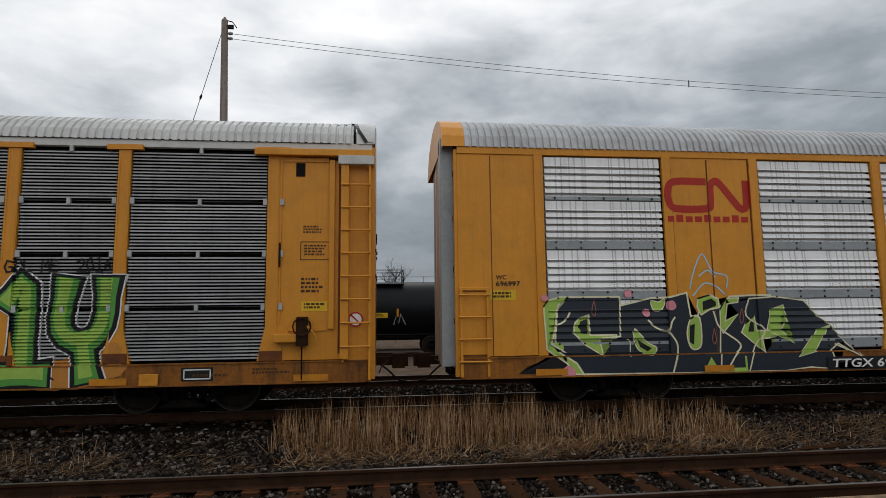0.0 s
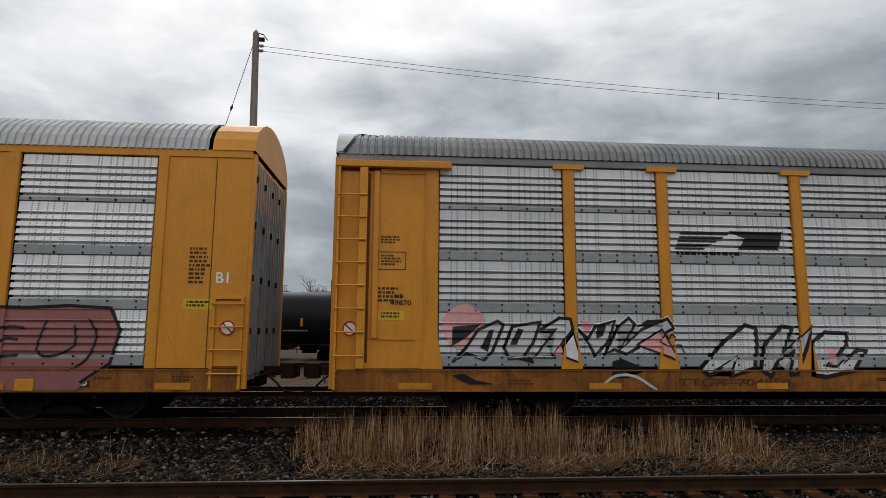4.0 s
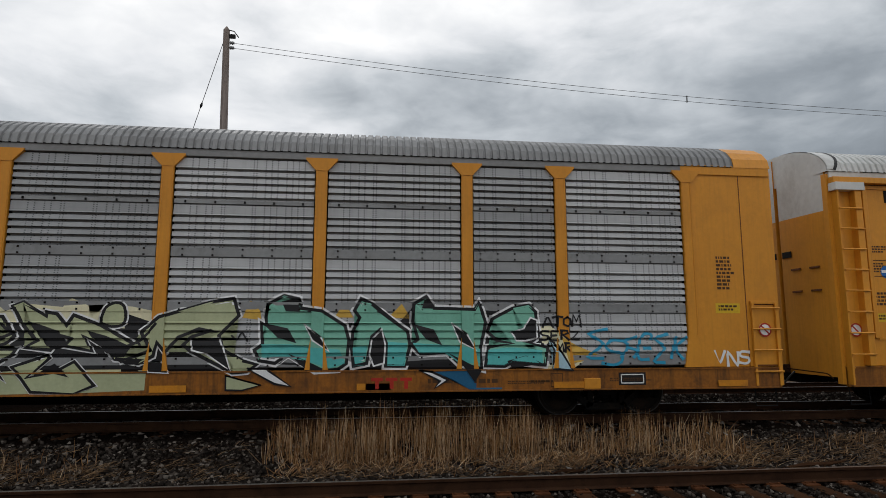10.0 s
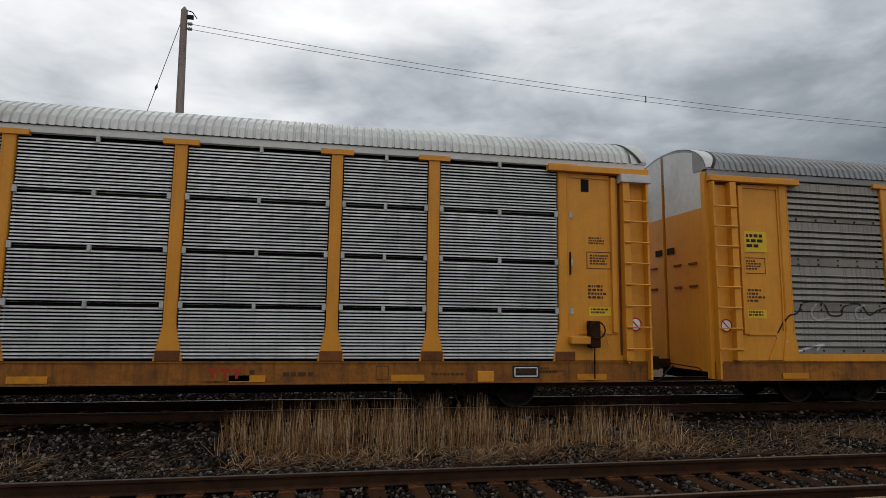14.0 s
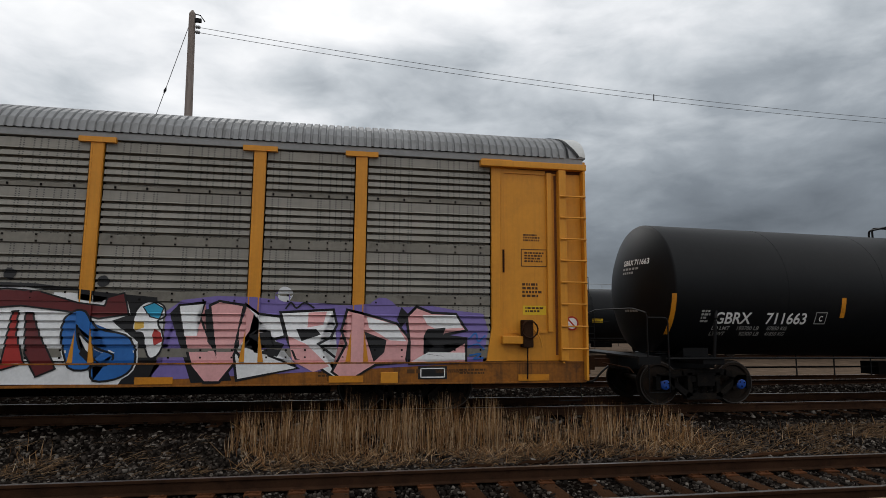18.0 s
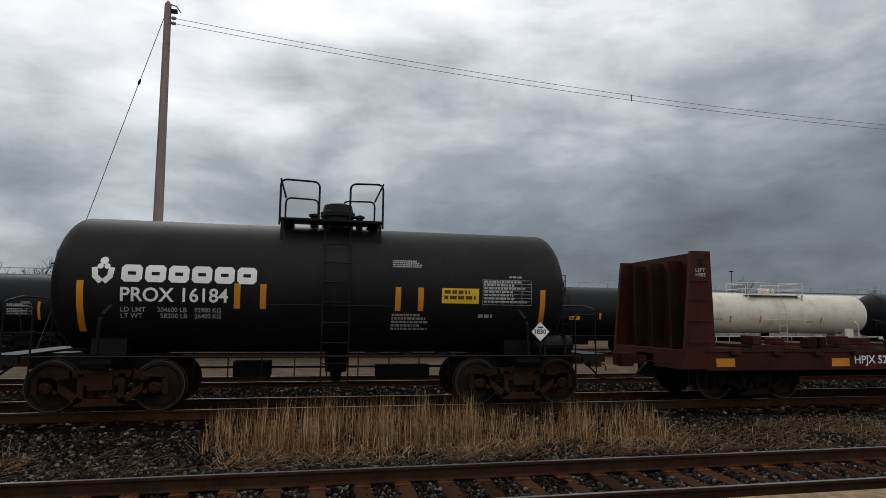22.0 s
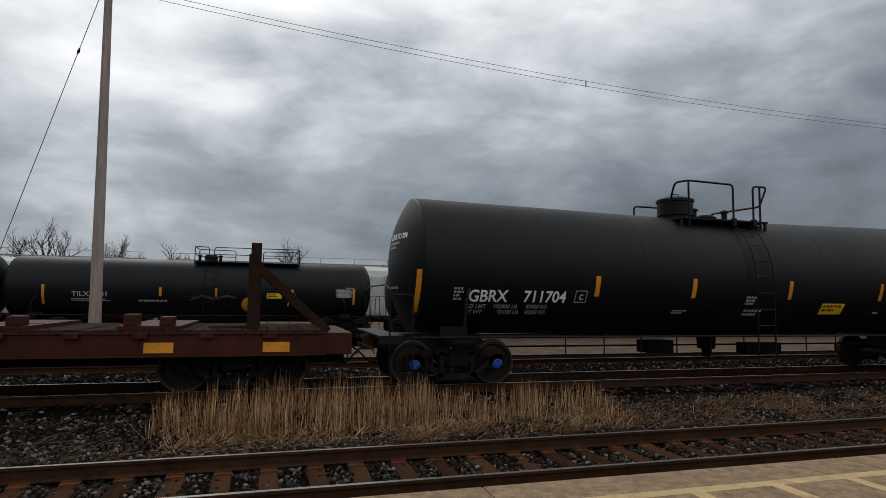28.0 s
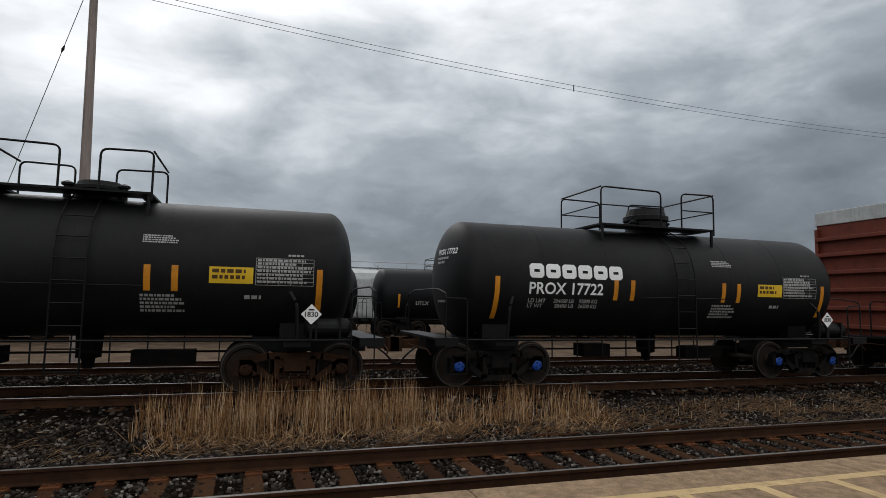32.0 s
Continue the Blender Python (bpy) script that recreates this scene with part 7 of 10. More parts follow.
build_ground()
build_platform()
build_track("near_track", NEAR_Y, 0.0, -150, 150, -9.0, 24.0, "empty track with rusty plates on weathered wooden ties")
build_track("main_track", TRACK_Y, RAIL_Z, -280, 280, -14.0, 30.0, "track under the moving train", True, False)
build_track("side_track", 18.05, 0.1, -150, 150, -14.0, 30.0, "second track behind the train", True, False)
build_pole()
build_yard()
build_trees()
build_lamps()
build_grass()
litter()
stones("ballast_stones", "loose grey crushed ballast stones", [(-9, 14, 7.95, 10.95, 560, 0.043), (14, 30, 7.95, 11.0, 220, 0.052), (-9, 16, 6.35, 7.75, 460, 0.04), (16, 26, 6.35, 7.75, 180, 0.05), (-8, 24, 13.6, 17.0, 60, 0.06), (-8, 22, 11.0, 13.6, 40, 0.06)], 11)

# ---- logos, numbers and graffiti on the car carriers ----


def spray(key, c):
    if key not in M:
        M[key] = surf("spray_paint_" + key, c, tuple(v * 0.8 for v in c), rough=0.5, scale=4, bump=0.03, dirt=tuple(v * 0.45 for v in c), dirt_amount=0.22, streak=0.12)
    return key


for key_, c_ in dict(lime=(0.36, 0.56, 0.10), leaf=(0.10, 0.34, 0.06), navy=(0.018, 0.026, 0.038), ink=(0.007, 0.007, 0.009), sky=(0.03, 0.34, 0.55), deep=(0.012, 0.12, 0.25), pale=(0.42, 0.62, 0.72), rose=(0.33, 0.13, 0.12), pink=(0.72, 0.28, 0.33), blush=(0.78, 0.40, 0.40), chrome=(0.58, 0.59, 0.61), snow=(0.84, 0.85, 0.86), teal=(0.006, 0.115, 0.10), jade=(0.20, 0.50, 0.38), aqua=(0.10, 0.50, 0.48), olive=(0.25, 0.31, 0.075), cream=(0.80, 0.76, 0.52), sage=(0.47, 0.51, 0.31), gold=(0.68, 0.42, 0.07), amber=(0.72, 0.26, 0.04), red=(0.40, 0.03, 0.025), maroon=(0.13, 0.018, 0.02), blue=(0.02, 0.14, 0.45), violet=(0.20, 0.15, 0.42), orange_paint=(0.55, 0.23, 0.04)).items():
    spray(key_, tuple(v * 0.95 for v in c_))


# hand-drawn letters as strokes in a unit square
HAND = {
    "A": [[(0, 0), (0.42, 1), (0.6, 1), (1, 0)], [(0.22, 0.36), (0.8, 0.36)]],
    "B": [[(0.1, 0), (0.1, 1)], [(0.0, 0.97), (0.75, 0.95), (0.85, 0.72), (0.3, 0.53)], [(0.3, 0.53), (0.95, 0.42), (0.9, 0.08), (0.0, 0.03)]],
    "C": [[(0.95, 0.78), (0.85, 0.97), (0.3, 0.95), (0.06, 0.55), (0.25, 0.06), (0.95, 0.04)], [(0.5, 0.45), (0.98, 0.45)]],
    "D": [[(0.12, 0), (0.2, 1)], [(0.0, 0.98), (0.7, 0.93), (0.95, 0.5), (0.7, 0.06), (0.0, 0.02)]],
    "E": [[(0.95, 0.93), (0.25, 0.97), (0.1, 0.5), (0.1, 0.06), (1.0, 0.03)], [(0.15, 0.5), (0.8, 0.54)]],
    "F": [[(0.95, 0.93), (0.2, 0.97), (0.1, 0)], [(0.15, 0.5), (0.8, 0.54)]],
    "G": [[(0.95, 0.85), (0.3, 0.95), (0.06, 0.45), (0.3, 0.05), (0.9, 0.1), (0.9, 0.45), (0.55, 0.45)]],
    "H": [[(0.1, 0), (0.16, 1.05)], [(0.85, -0.05), (0.9, 1)], [(0.12, 0.45), (0.88, 0.6)]],
    "I": [[(0.5, 0), (0.5, 1)], [(0.2, 0.96), (0.8, 0.98)]],
    "J": [[(0.2, 0.98), (0.95, 0.98)], [(0.75, 1), (0.75, 0.25), (0.45, 0.02), (0.05, 0.25)]],
    "K": [[(0.1, 0), (0.16, 1)], [(1.0, 1.0), (0.3, 0.5), (1.05, -0.05)]],
    "L": [[(0.15, 1), (0.1, 0.05), (0.95, 0.08)]],
    "M": [[(0.0, 0), (0.15, 1), (0.5, 0.4), (0.85, 1), (1.0, 0)]],
    "N": [[(0.05, 0), (0.1, 1), (0.85, 0.05), (0.95, 1.0)]],
    "O": [[(0.5, 0.98), (0.1, 0.75), (0.08, 0.25), (0.5, 0.02), (0.92, 0.25), (0.9, 0.75), (0.45, 0.98)]],
    "P": [[(0.1, 0), (0.15, 1)], [(0.0, 0.95), (0.8, 0.95), (0.95, 0.65), (0.2, 0.45)]],
    "Q": [[(0.95, 0.9), (0.35, 0.98), (0.05, 0.6), (0.3, 0.38), (0.95, 0.6), (0.75, 0.0)], [(0.4, 0.38), (0.2, 0.0)]],
    "R": [[(0.1, 0), (0.15, 1)], [(0.0, 0.96), (0.8, 0.95), (0.9, 0.65), (0.3, 0.5), (1.0, -0.04)]],
    "S": [[(0.98, 0.92), (0.3, 0.97), (0.06, 0.74), (0.3, 0.54), (0.85, 0.45), (0.9, 0.14), (0.55, 0.0), (0.0, 0.08)]],
    "T": [[(0.0, 0.88), (0.5, 1.0), (1.0, 0.92)], [(0.52, 0.95), (0.45, 0)]],
    "U": [[(0.06, 1), (0.1, 0.2), (0.45, 0.02), (0.85, 0.2), (0.9, 1)]],
    "V": [[(0.0, 1), (0.42, 0.0), (0.95, 1.0)]],
    "Y": [[(0.0, 1), (0.45, 0.5), (1.0, 1)], [(0.47, 0.5), (0.45, 0)]],
    "Z": [[(0, 0.95), (0.95, 0.95), (0.05, 0.05), (1, 0.05)]],
    "0": [[(0.5, 1), (0.05, 0.6), (0.3, 0), (0.9, 0.3), (0.5, 1)]],
    "1": [[(0.2, 0.85), (0.5, 1), (0.5, 0)], [(0.1, 0.02), (0.9, 0.02)]],
    "2": [[(0.05, 0.75), (0.5, 1), (0.9, 0.7), (0.05, 0.03), (1, 0.06)]],
    "4": [[(0.12, 1), (0.05, 0.5), (0.5, 0.34), (0.85, 0.55), (0.9, 1.0)], [(0.45, 0.40), (0.6, -0.02)]],
    "6": [[(0.85, 0.95), (0.2, 0.55), (0.2, 0.08), (0.85, 0.12), (0.8, 0.5), (0.2, 0.4)]],
    "8": [[(0.8, 0.85), (0.3, 1), (0.2, 0.7), (0.85, 0.3), (0.5, 0), (0.1, 0.25), (0.8, 0.85)]],
    "9": [[(0.85, 0.75), (0.4, 1), (0.1, 0.7), (0.5, 0.5), (0.9, 0.85), (0.75, 0)]],
    "/": [[(0.1, 0), (0.35, 0.55), (0.1, 0.8), (0.7, 1.0)], [(0.3, 0.5), (0.95, 0.3), (0.8, 0.0)]],
    "<": [[(1.0, 0.9), (0.1, 0.75), (0.9, 0.45), (0.2, 0.05), (1.0, 0.0)]],
}


def hand_letters(car, side, text, x0, x1, z0, z1, w, under, each, seed=1, wild=0.08, lean=0.0, round_=False, flare=0.25, label="", gap=0.12):
    """Drawn letters. under: layers below them all; each: layers of one letter after another.
    A layer: extra width, materials in turn, shift right, shift up, and the part of the height that it fills."""
    rnd = random.Random(seed)
    d, h = (x1 - x0) / len(text), z1 - z0
    glyphs = []
    for k, ch in enumerate(text):
        a = x0 + d * k + d * gap / 2 + rnd.uniform(-0.3, 0.3) * wild * d
        b, c, e = d * (1 - gap) * rnd.uniform(1 - wild, 1 + wild * 1.6), z0 + rnd.uniform(-0.6, 0.6) * wild * h, h * rnd.uniform(1 - wild, 1 + wild)
        lines = [[(a + b * u + lean * (v - 0.5) * h, c + e * v) for u, v in ln] for ln in HAND.get(ch, [])]
        glyphs.append([smooth_line(l, 7) for l in lines] if round_ else lines)
    lift = 0.0105

    def put(k, ch_lines, layer, lift):
        extra, mats, dx, dz, cut = layer
        bms = []
        for j, l in enumerate(ch_lines):
            if cut < 1:
                l = [q for q in sharp_line(l, 4) if q[1] < z0 + cut * h]
                if len(l) < 2:
                    continue
            bar = thick_line([(x + dx, z + dz) for x, z in l], max(w + extra, 0.012), flare)
            for v in bar.verts:
                v.co.z = max(v.co.z, 0.59 + 0.001 * (v.index % 5))
            bms.append(lay(bar, side, lift + 0.0002 * j))
        if bms:
            part("graffiti" if w > 0.06 else "tag", merge(*bms), mats[k % len(mats)] if isinstance(mats, (tuple, list)) else mats, car, label)

    for layer in under:
        for k, g in enumerate(glyphs):
            put(k, g, layer, lift + 0.0003 * k)
        lift += 0.003
    for k, g in enumerate(glyphs):
        for layer in each:
            put(k, g, layer, lift)
            lift += 0.0012


def sharp_line(pts, n=5):
    """The same line with more points on its straight runs."""
    p = [Vector(q) for q in pts]
    out = [a + (b - a) * k / n for a, b in zip(p, p[1:]) for k in range(n)] + [p[-1]]
    return [tuple(v) for v in out]


def scrawl(car, side, lines, w, material, lift=0.005):
    tagged(part("scrawl", merge(*[lay(stroke(smooth_line(l), w), side, lift + 0.0006 * k) for k, l in enumerate(lines)]), material, car), kind="stuff")


def cloud_of(car, side, x0, x1, z0, z1, n, material, seed, lift=0.004):
    rnd = random.Random(seed)
    bms = []
    for k in range(n):
        x = x0 + (x1 - x0) * (k + 0.5) / n
        bms.append(lay(blob(x, rnd.uniform(z0, z1) * 0.4 + (z0 + z1) * 0.3, (x1 - x0) / n * rnd.uniform(0.6, 0.85), (z1 - z0) * rnd.uniform(0.35, 0.55), 16, 0.10, seed + k), side, lift + 0.0006 * k))
    tagged(part("graffiti_cloud", merge(*bms), material, car), kind="stuff")


def number_plate(car, side, text, x0, x1, z0=0.60, z1=0.86, plate="black", ink="white", shear=0.15):
    if plate:
        mark(car, side, "number_panel", sheets((x0, x1, z0, z1)), plate, 0.034)
    mark(car, side, "lettering", shift(letters(text, (z1 - z0) * 0.68, (x1 - x0) * 0.90, bold=0.02, shear=shear), x0 + (x1 - x0) * 0.05, z0 + (z1 - z0) * 0.16), ink, 0.037 if plate else 0.006)


def sill_marks(car, side, seed):
    """Reflectors, stencils and boxes along the sill."""
    rnd = random.Random(seed)
    for x in np.arange(-12.0, 12.1, 3.4):
        x = x + rnd.uniform(-0.3, 0.3)
        mark(car, side, "reflector", sheets((x, x + 0.62, 0.62, 0.74)), "orange", 0.034)
    for _ in range(7):
        x = rnd.uniform(-12.5, 12)
        stencil(car, side, x, rnd.uniform(0.66, 0.78), rnd.uniform(0.4, 1.0), rnd.choice((0.07, 0.12)), rnd.choice((1, 2)), "brown_ink", seed=seed)
    for x in (rnd.uniform(-4, -2), rnd.uniform(7, 9)):
        square_frame(car, side, x, x + 0.24, 0.64, 0.9, 0.015, "brown_ink")
    x = rnd.uniform(9.2, 9.8)
    part("jacking_pad", chamfered(x, x + 0.32, SKIN - 0.10, SKIN - 0.055, 0.60, 0.80, 0.01), "yellow", car)
    mark(car, side, "label_plate", sheets((x + 0.7, x + 1.25, 0.66, 0.90)), "black", 0.003)
    square_frame(car, Flat(SKIN - 0.06), x + 0.74, x + 1.21, 0.69, 0.87, 0.02, "white")


def red_bars(car, side, x0, x1, z0, z1):
    """The owner's red sign on the sill, as plain bars."""
    w = (x1 - x0) / 3
    for k in range(3):
        a, m = x0 + w * k, z1 - (z1 - z0) * 0.3
        mark(car, side, "owner_sign", sheets((a, a + w * 0.8, m, z1)), "logo_red", 0.037)
        mark(car, side, "owner_sign", sheets((a + w * 0.28, a + w * 0.54, z0, m)), "logo_red", 0.037)
    mark(car, side, "owner_panel", sheets((x0 - 0.1, x1 + 0.1, z0 - 0.04, z1 + 0.04)), "yellow_sill", 0.034)


def white_logo(car, side, x0, x1, z0, z1, panel=True):
    """White painted band with a boxed black sign: brackets, three blocks and wheels as dots."""
    w, h = x1 - x0, z1 - z0
    if panel:
        mark(car, side, "logo_panel", sheets((x0, x1, z0, z1)), "white", 0.004, "white painted logo band")
    else:
        mark(car, side, "logo_rim", sheets((x0 + w * 0.20, x0 + w * 0.30, z0 + h * 0.19, z1 - h * 0.07), (x0 + w * 0.72, x0 + w * 0.82, z0 + h * 0.19, z1 - h * 0.07), (x0 + w * 0.30, x0 + w * 0.72, z0 + h * 0.15, z0 + h * 0.24)), "chrome", 0.004, "pale painted rim")
    a, b, c, d = x0 + w * 0.22, x0 + w * 0.80, z0 + h * 0.22, z1 - h * 0.10
    t = 0.06
    mark(car, side, "logo_bracket", sheets((a, a + t, c, d), (a + t, a + 0.2, d - t, d), (a + t, a + 0.2, c, c + t)), "ink", 0.008)
    mark(car, side, "logo_bracket", sheets((b - t, b, c, d), (b - 0.2, b - t, d - t, d), (b - 0.2, b - t, c, c + t)), "ink", 0.008)
    block_letters(3, a + 0.24, c + (d - c) * 0.22, b - a - 0.46, (d - c) * 0.62, "ink", car, side, 0.0085)
    for x in (a + 0.3, a + 0.42, b - 0.42, b - 0.3):
        mark(car, side, "logo_dot", blob(x, z0 + h * 0.12, 0.05, 0.05, 10), "ink", 0.008)


class Piece:
    """Spray paint on a car's side, one shape over another: fills with outlines, lines and dots."""

    def __init__(self, car, side, label):
        self.car, self.side, self.label, self.lift, self.base = car, side, label, 0.0105, 0.0035

    def put(self, bm, material, lift):
        for v in bm.verts:
            v.co.z = max(v.co.z, 0.605)
        part("graffiti", lay(bm, self.side, lift), material, self.car, self.label)

    def rim(self, pts, w):
        """A closed outline."""
        return thick_line(pts + pts[:2], w)

    def ground(self, fill, pts):
        """A colour field behind the letters and their halos."""
        self.base += 0.0003
        self.put(poly(pts), fill, self.base)

    def shape(self, fill, pts, edge="ink", w=0.04, halo=None, halo_w=0.14, soft=False):
        if soft:
            n = len(pts)
            pts = smooth_line(pts[-2:] + pts + pts[:2], 7)
            pts = pts[2 * 3:2 * 3 + n * 3]
        if halo:
            self.put(self.rim(pts, halo_w), halo, 0.0065 + (self.lift - 0.0105) * 0.1)
        self.put(poly(pts), fill, self.lift)
        if edge:
            self.put(self.rim(pts, w), edge, self.lift + 0.0003)
        self.lift += 0.0006

    def line(self, material, w, pts, soft=True):
        self.put(thick_line(smooth_line(pts, 9) if soft else pts, w), material, self.lift)
        self.lift += 0.0003

    def dot(self, material, x, z, r):
        self.put(blob(x, z, r, r, 14, 0.04, int(x * 50)), material, self.lift)
        self.lift += 0.0002


def decorate():
    # first carrier
    car, sd = first, SPECS["first"]["side"]
    sill_marks(car, sd, 1)
    cloud_of(car, sd, 6.6, 9.0, 0.6, 1.3, 5, "orange_paint", 3)
    hand_letters(car, sd, "14", 6.85, 8.85, 0.80, 2.35, 0.33, [(0.20, "snow", 0, 0, 1), (0.15, "ink", 0, 0, 1)], [(0.10, "ink", 0, 0, 1), (0.0, "leaf", 0, 0, 1), (-0.14, "lime", -0.02, 0.04, 1)], 4, 0.03, round_=True, label="green bubble graffiti with a black outline")
    hand_letters(car, sd, "GDL MEX 2016", 6.95, 8.75, 2.62, 2.86, 0.03, [], [(0, "ink", 0, 0, 1)], 2, 0.1, label="black tag")
    scrawl(car, sd, [[(7.1, 0.72), (7.3, 0.86), (7.5, 0.72), (7.7, 0.84), (7.9, 0.74)]], 0.03, "ink", 0.012)
    # second carrier
    car, sd = second, SPECS["second"]["side"]
    sill_marks(car, sd, 2)
    p = Piece(car, sd, "dark navy graffiti letters edged in lime green")
    p.ground("ink", [(-12.06, 0.65), (-11.86, 0.80), (-11.45, 0.92), (-11.34, 1.04), (-11.18, 1.04), (-10.92, 0.63)])
    p.shape("lime", [(-11.53, 1.92), (-11.45, 2.03), (-11.17, 2.11), (-11.02, 2.10), (-11.07, 1.98), (-11.22, 1.96), (-11.26, 1.85), (-11.30, 1.51), (-11.38, 1.20), (-10.98, 0.95), (-10.89, 0.81), (-10.78, 0.62), (-10.96, 0.63), (-11.10, 0.83), (-11.49, 1.10), (-11.52, 1.69)], edge="cream", w=0.03)
    p.shape("navy", [(-11.25, 1.87), (-11.03, 2.10), (-10.53, 2.10), (-9.99, 2.10), (-9.96, 1.93), (-9.33, 2.07), (-8.98, 2.08), (-8.58, 2.17), (-8.52, 1.70), (-8.36, 1.72), (-8.30, 2.05), (-8.10, 2.13), (-7.92, 2.04), (-7.91, 1.87), (-7.67, 2.09), (-7.24, 2.11), (-6.79, 2.11), (-6.88, 0.60), (-8.32, 0.60), (-8.92, 0.60), (-9.74, 0.61), (-10.78, 0.62), (-10.91, 0.83), (-11.24, 1.04), (-11.31, 1.29)], edge="cream", w=0.035)
    p.shape("navy", [(-7.87, 1.93), (-7.27, 2.04), (-6.73, 2.08), (-6.06, 2.00), (-5.82, 1.71), (-5.51, 1.50), (-5.24, 1.15), (-4.83, 0.82), (-5.38, 1.12), (-5.56, 0.98), (-5.44, 0.60), (-6.05, 0.66), (-6.59, 0.60), (-7.38, 0.60), (-7.97, 0.61)], edge="cream", w=0.03)
    p.shape("lime", [(-10.63, 1.75), (-10.79, 1.70), (-10.91, 1.60), (-10.94, 1.41), (-10.72, 1.18), (-10.36, 0.96), (-10.42, 1.29), (-10.08, 1.29), (-10.08, 1.36), (-10.61, 1.36)], edge="cream", w=0.03)
    p.shape("ink", [(-10.80, 1.63), (-10.66, 1.67), (-10.66, 1.38), (-10.78, 1.40), (-10.85, 1.52)], edge=None)
    p.line("cream", 0.03, [(-9.98, 1.95), (-10.00, 1.33), (-10.36, 1.30)], soft=False)
    p.line("cream", 0.02, [(-9.85, 1.27), (-9.81, 1.22), (-9.82, 0.94)])
    p.line("cream", 0.035, [(-11.00, 1.80), (-11.11, 1.64), (-11.27, 1.55), (-11.30, 1.41)])
    p.shape("lime", [(-9.33, 2.02), (-9.31, 1.85), (-9.17, 1.81), (-9.06, 1.93), (-9.06, 2.06), (-9.18, 1.99)], edge="cream", w=0.02, soft=True)
    p.shape("lime", [(-9.70, 1.47), (-9.72, 1.23), (-9.61, 1.03), (-9.36, 0.96), (-9.27, 1.10), (-9.45, 1.20)], edge="cream", w=0.025, soft=True)
    p.shape("ink", [(-9.66, 1.28), (-9.55, 1.19), (-9.37, 1.09), (-9.46, 1.03), (-9.61, 1.12)], edge=None)
    p.line("cream", 0.035, [(-9.41, 1.63), (-9.25, 1.48), (-9.02, 1.42), (-8.94, 1.60), (-8.88, 1.68)])
    p.line("cream", 0.035, [(-9.02, 1.42), (-8.87, 1.20), (-8.86, 0.98), (-8.97, 0.61)])
    p.shape("lime", [(-8.36, 2.05), (-8.11, 2.12), (-7.92, 2.04), (-7.91, 1.87), (-8.12, 1.83), (-8.30, 1.73), (-8.38, 1.88)], edge="cream", w=0.03)
    p.shape("ink", [(-8.26, 1.99), (-8.07, 2.05), (-7.97, 1.98), (-7.98, 1.90), (-8.26, 1.81)], edge=None)
    p.shape("lime", [(-8.53, 1.65), (-8.34, 1.67), (-8.33, 1.17), (-8.45, 1.05), (-8.57, 1.11), (-8.62, 1.37)], edge="cream", w=0.03, soft=True)
    p.shape("ink", [(-8.56, 1.52), (-8.45, 1.55), (-8.49, 1.14), (-8.58, 1.20)], edge=None)
    p.shape("lime", [(-7.90, 1.83), (-7.76, 2.05), (-7.49, 2.06), (-7.51, 1.97), (-7.74, 1.94), (-7.80, 1.60), (-7.51, 1.74), (-7.86, 1.36), (-7.91, 1.46)], edge="cream", w=0.025)
    p.shape("lime", [(-8.34, 0.60), (-8.17, 0.90), (-7.99, 0.60)], edge=None)
    p.shape("lime", [(-7.86, 0.60), (-7.61, 0.98), (-7.42, 0.90), (-7.41, 0.60)], edge=None)
    p.line("cream", 0.035, [(-8.04, 1.79), (-7.92, 1.46), (-7.51, 1.14), (-7.66, 0.91), (-7.87, 0.60)])
    p.shape("lime", [(-7.18, 1.70), (-7.38, 1.54), (-7.47, 1.37), (-7.01, 0.97), (-7.06, 1.24), (-6.71, 1.28), (-6.70, 1.40), (-7.14, 1.40)], edge="cream", w=0.03)
    p.shape("ink", [(-7.27, 1.57), (-7.20, 1.61), (-7.20, 1.38), (-7.33, 1.38)], edge=None)
    p.shape("lime", [(-6.83, 1.82), (-6.53, 1.91), (-6.48, 1.59), (-6.63, 1.42), (-6.35, 1.14), (-6.95, 1.42)], edge="cream", w=0.02)
    p.shape("lime", [(-5.82, 1.41), (-5.54, 1.49), (-5.91, 0.97), (-6.30, 0.87)], edge="cream", w=0.02)
    p.line("cream", 0.03, [(-7.27, 2.04), (-7.35, 1.70), (-6.99, 1.42), (-7.21, 1.09), (-7.38, 0.61)])
    p.line("cream", 0.03, [(-5.46, 1.11), (-4.94, 0.87), (-4.69, 0.65)])
    p.dot("pink", -8.94, 1.92, 0.1)
    p.dot("pink", -9.45, 1.78, 0.08)
    p.dot("pink", -11.08, 0.65, 0.14)
    p.dot("pink", -9.81, 2.16, 0.08)
    p.dot("pink", -11.51, 2.09, 0.07)
    p.line("rose", 0.018, [(-10.51, 2.04), (-10.56, 1.83), (-10.52, 1.73), (-10.48, 1.82), (-10.51, 2.04)])
    p.line("rose", 0.018, [(-8.05, 1.46), (-8.10, 1.25), (-8.06, 1.15), (-8.02, 1.24), (-8.05, 1.46)])
    p.line("rose", 0.018, [(-7.44, 1.87), (-7.49, 1.65), (-7.46, 1.55), (-7.41, 1.65), (-7.44, 1.87)])
    p = Piece(car, sd, "bright blue graffiti with black and white edges")
    p.shape("pale", [(-1.85, 0.92), (-1.53, 0.92), (-1.46, 1.07), (-1.35, 0.98), (-1.24, 1.06), (-1.29, 0.88), (-1.15, 0.80), (-1.43, 0.78), (-1.60, 0.60), (-1.57, 0.80)], w=0.03)
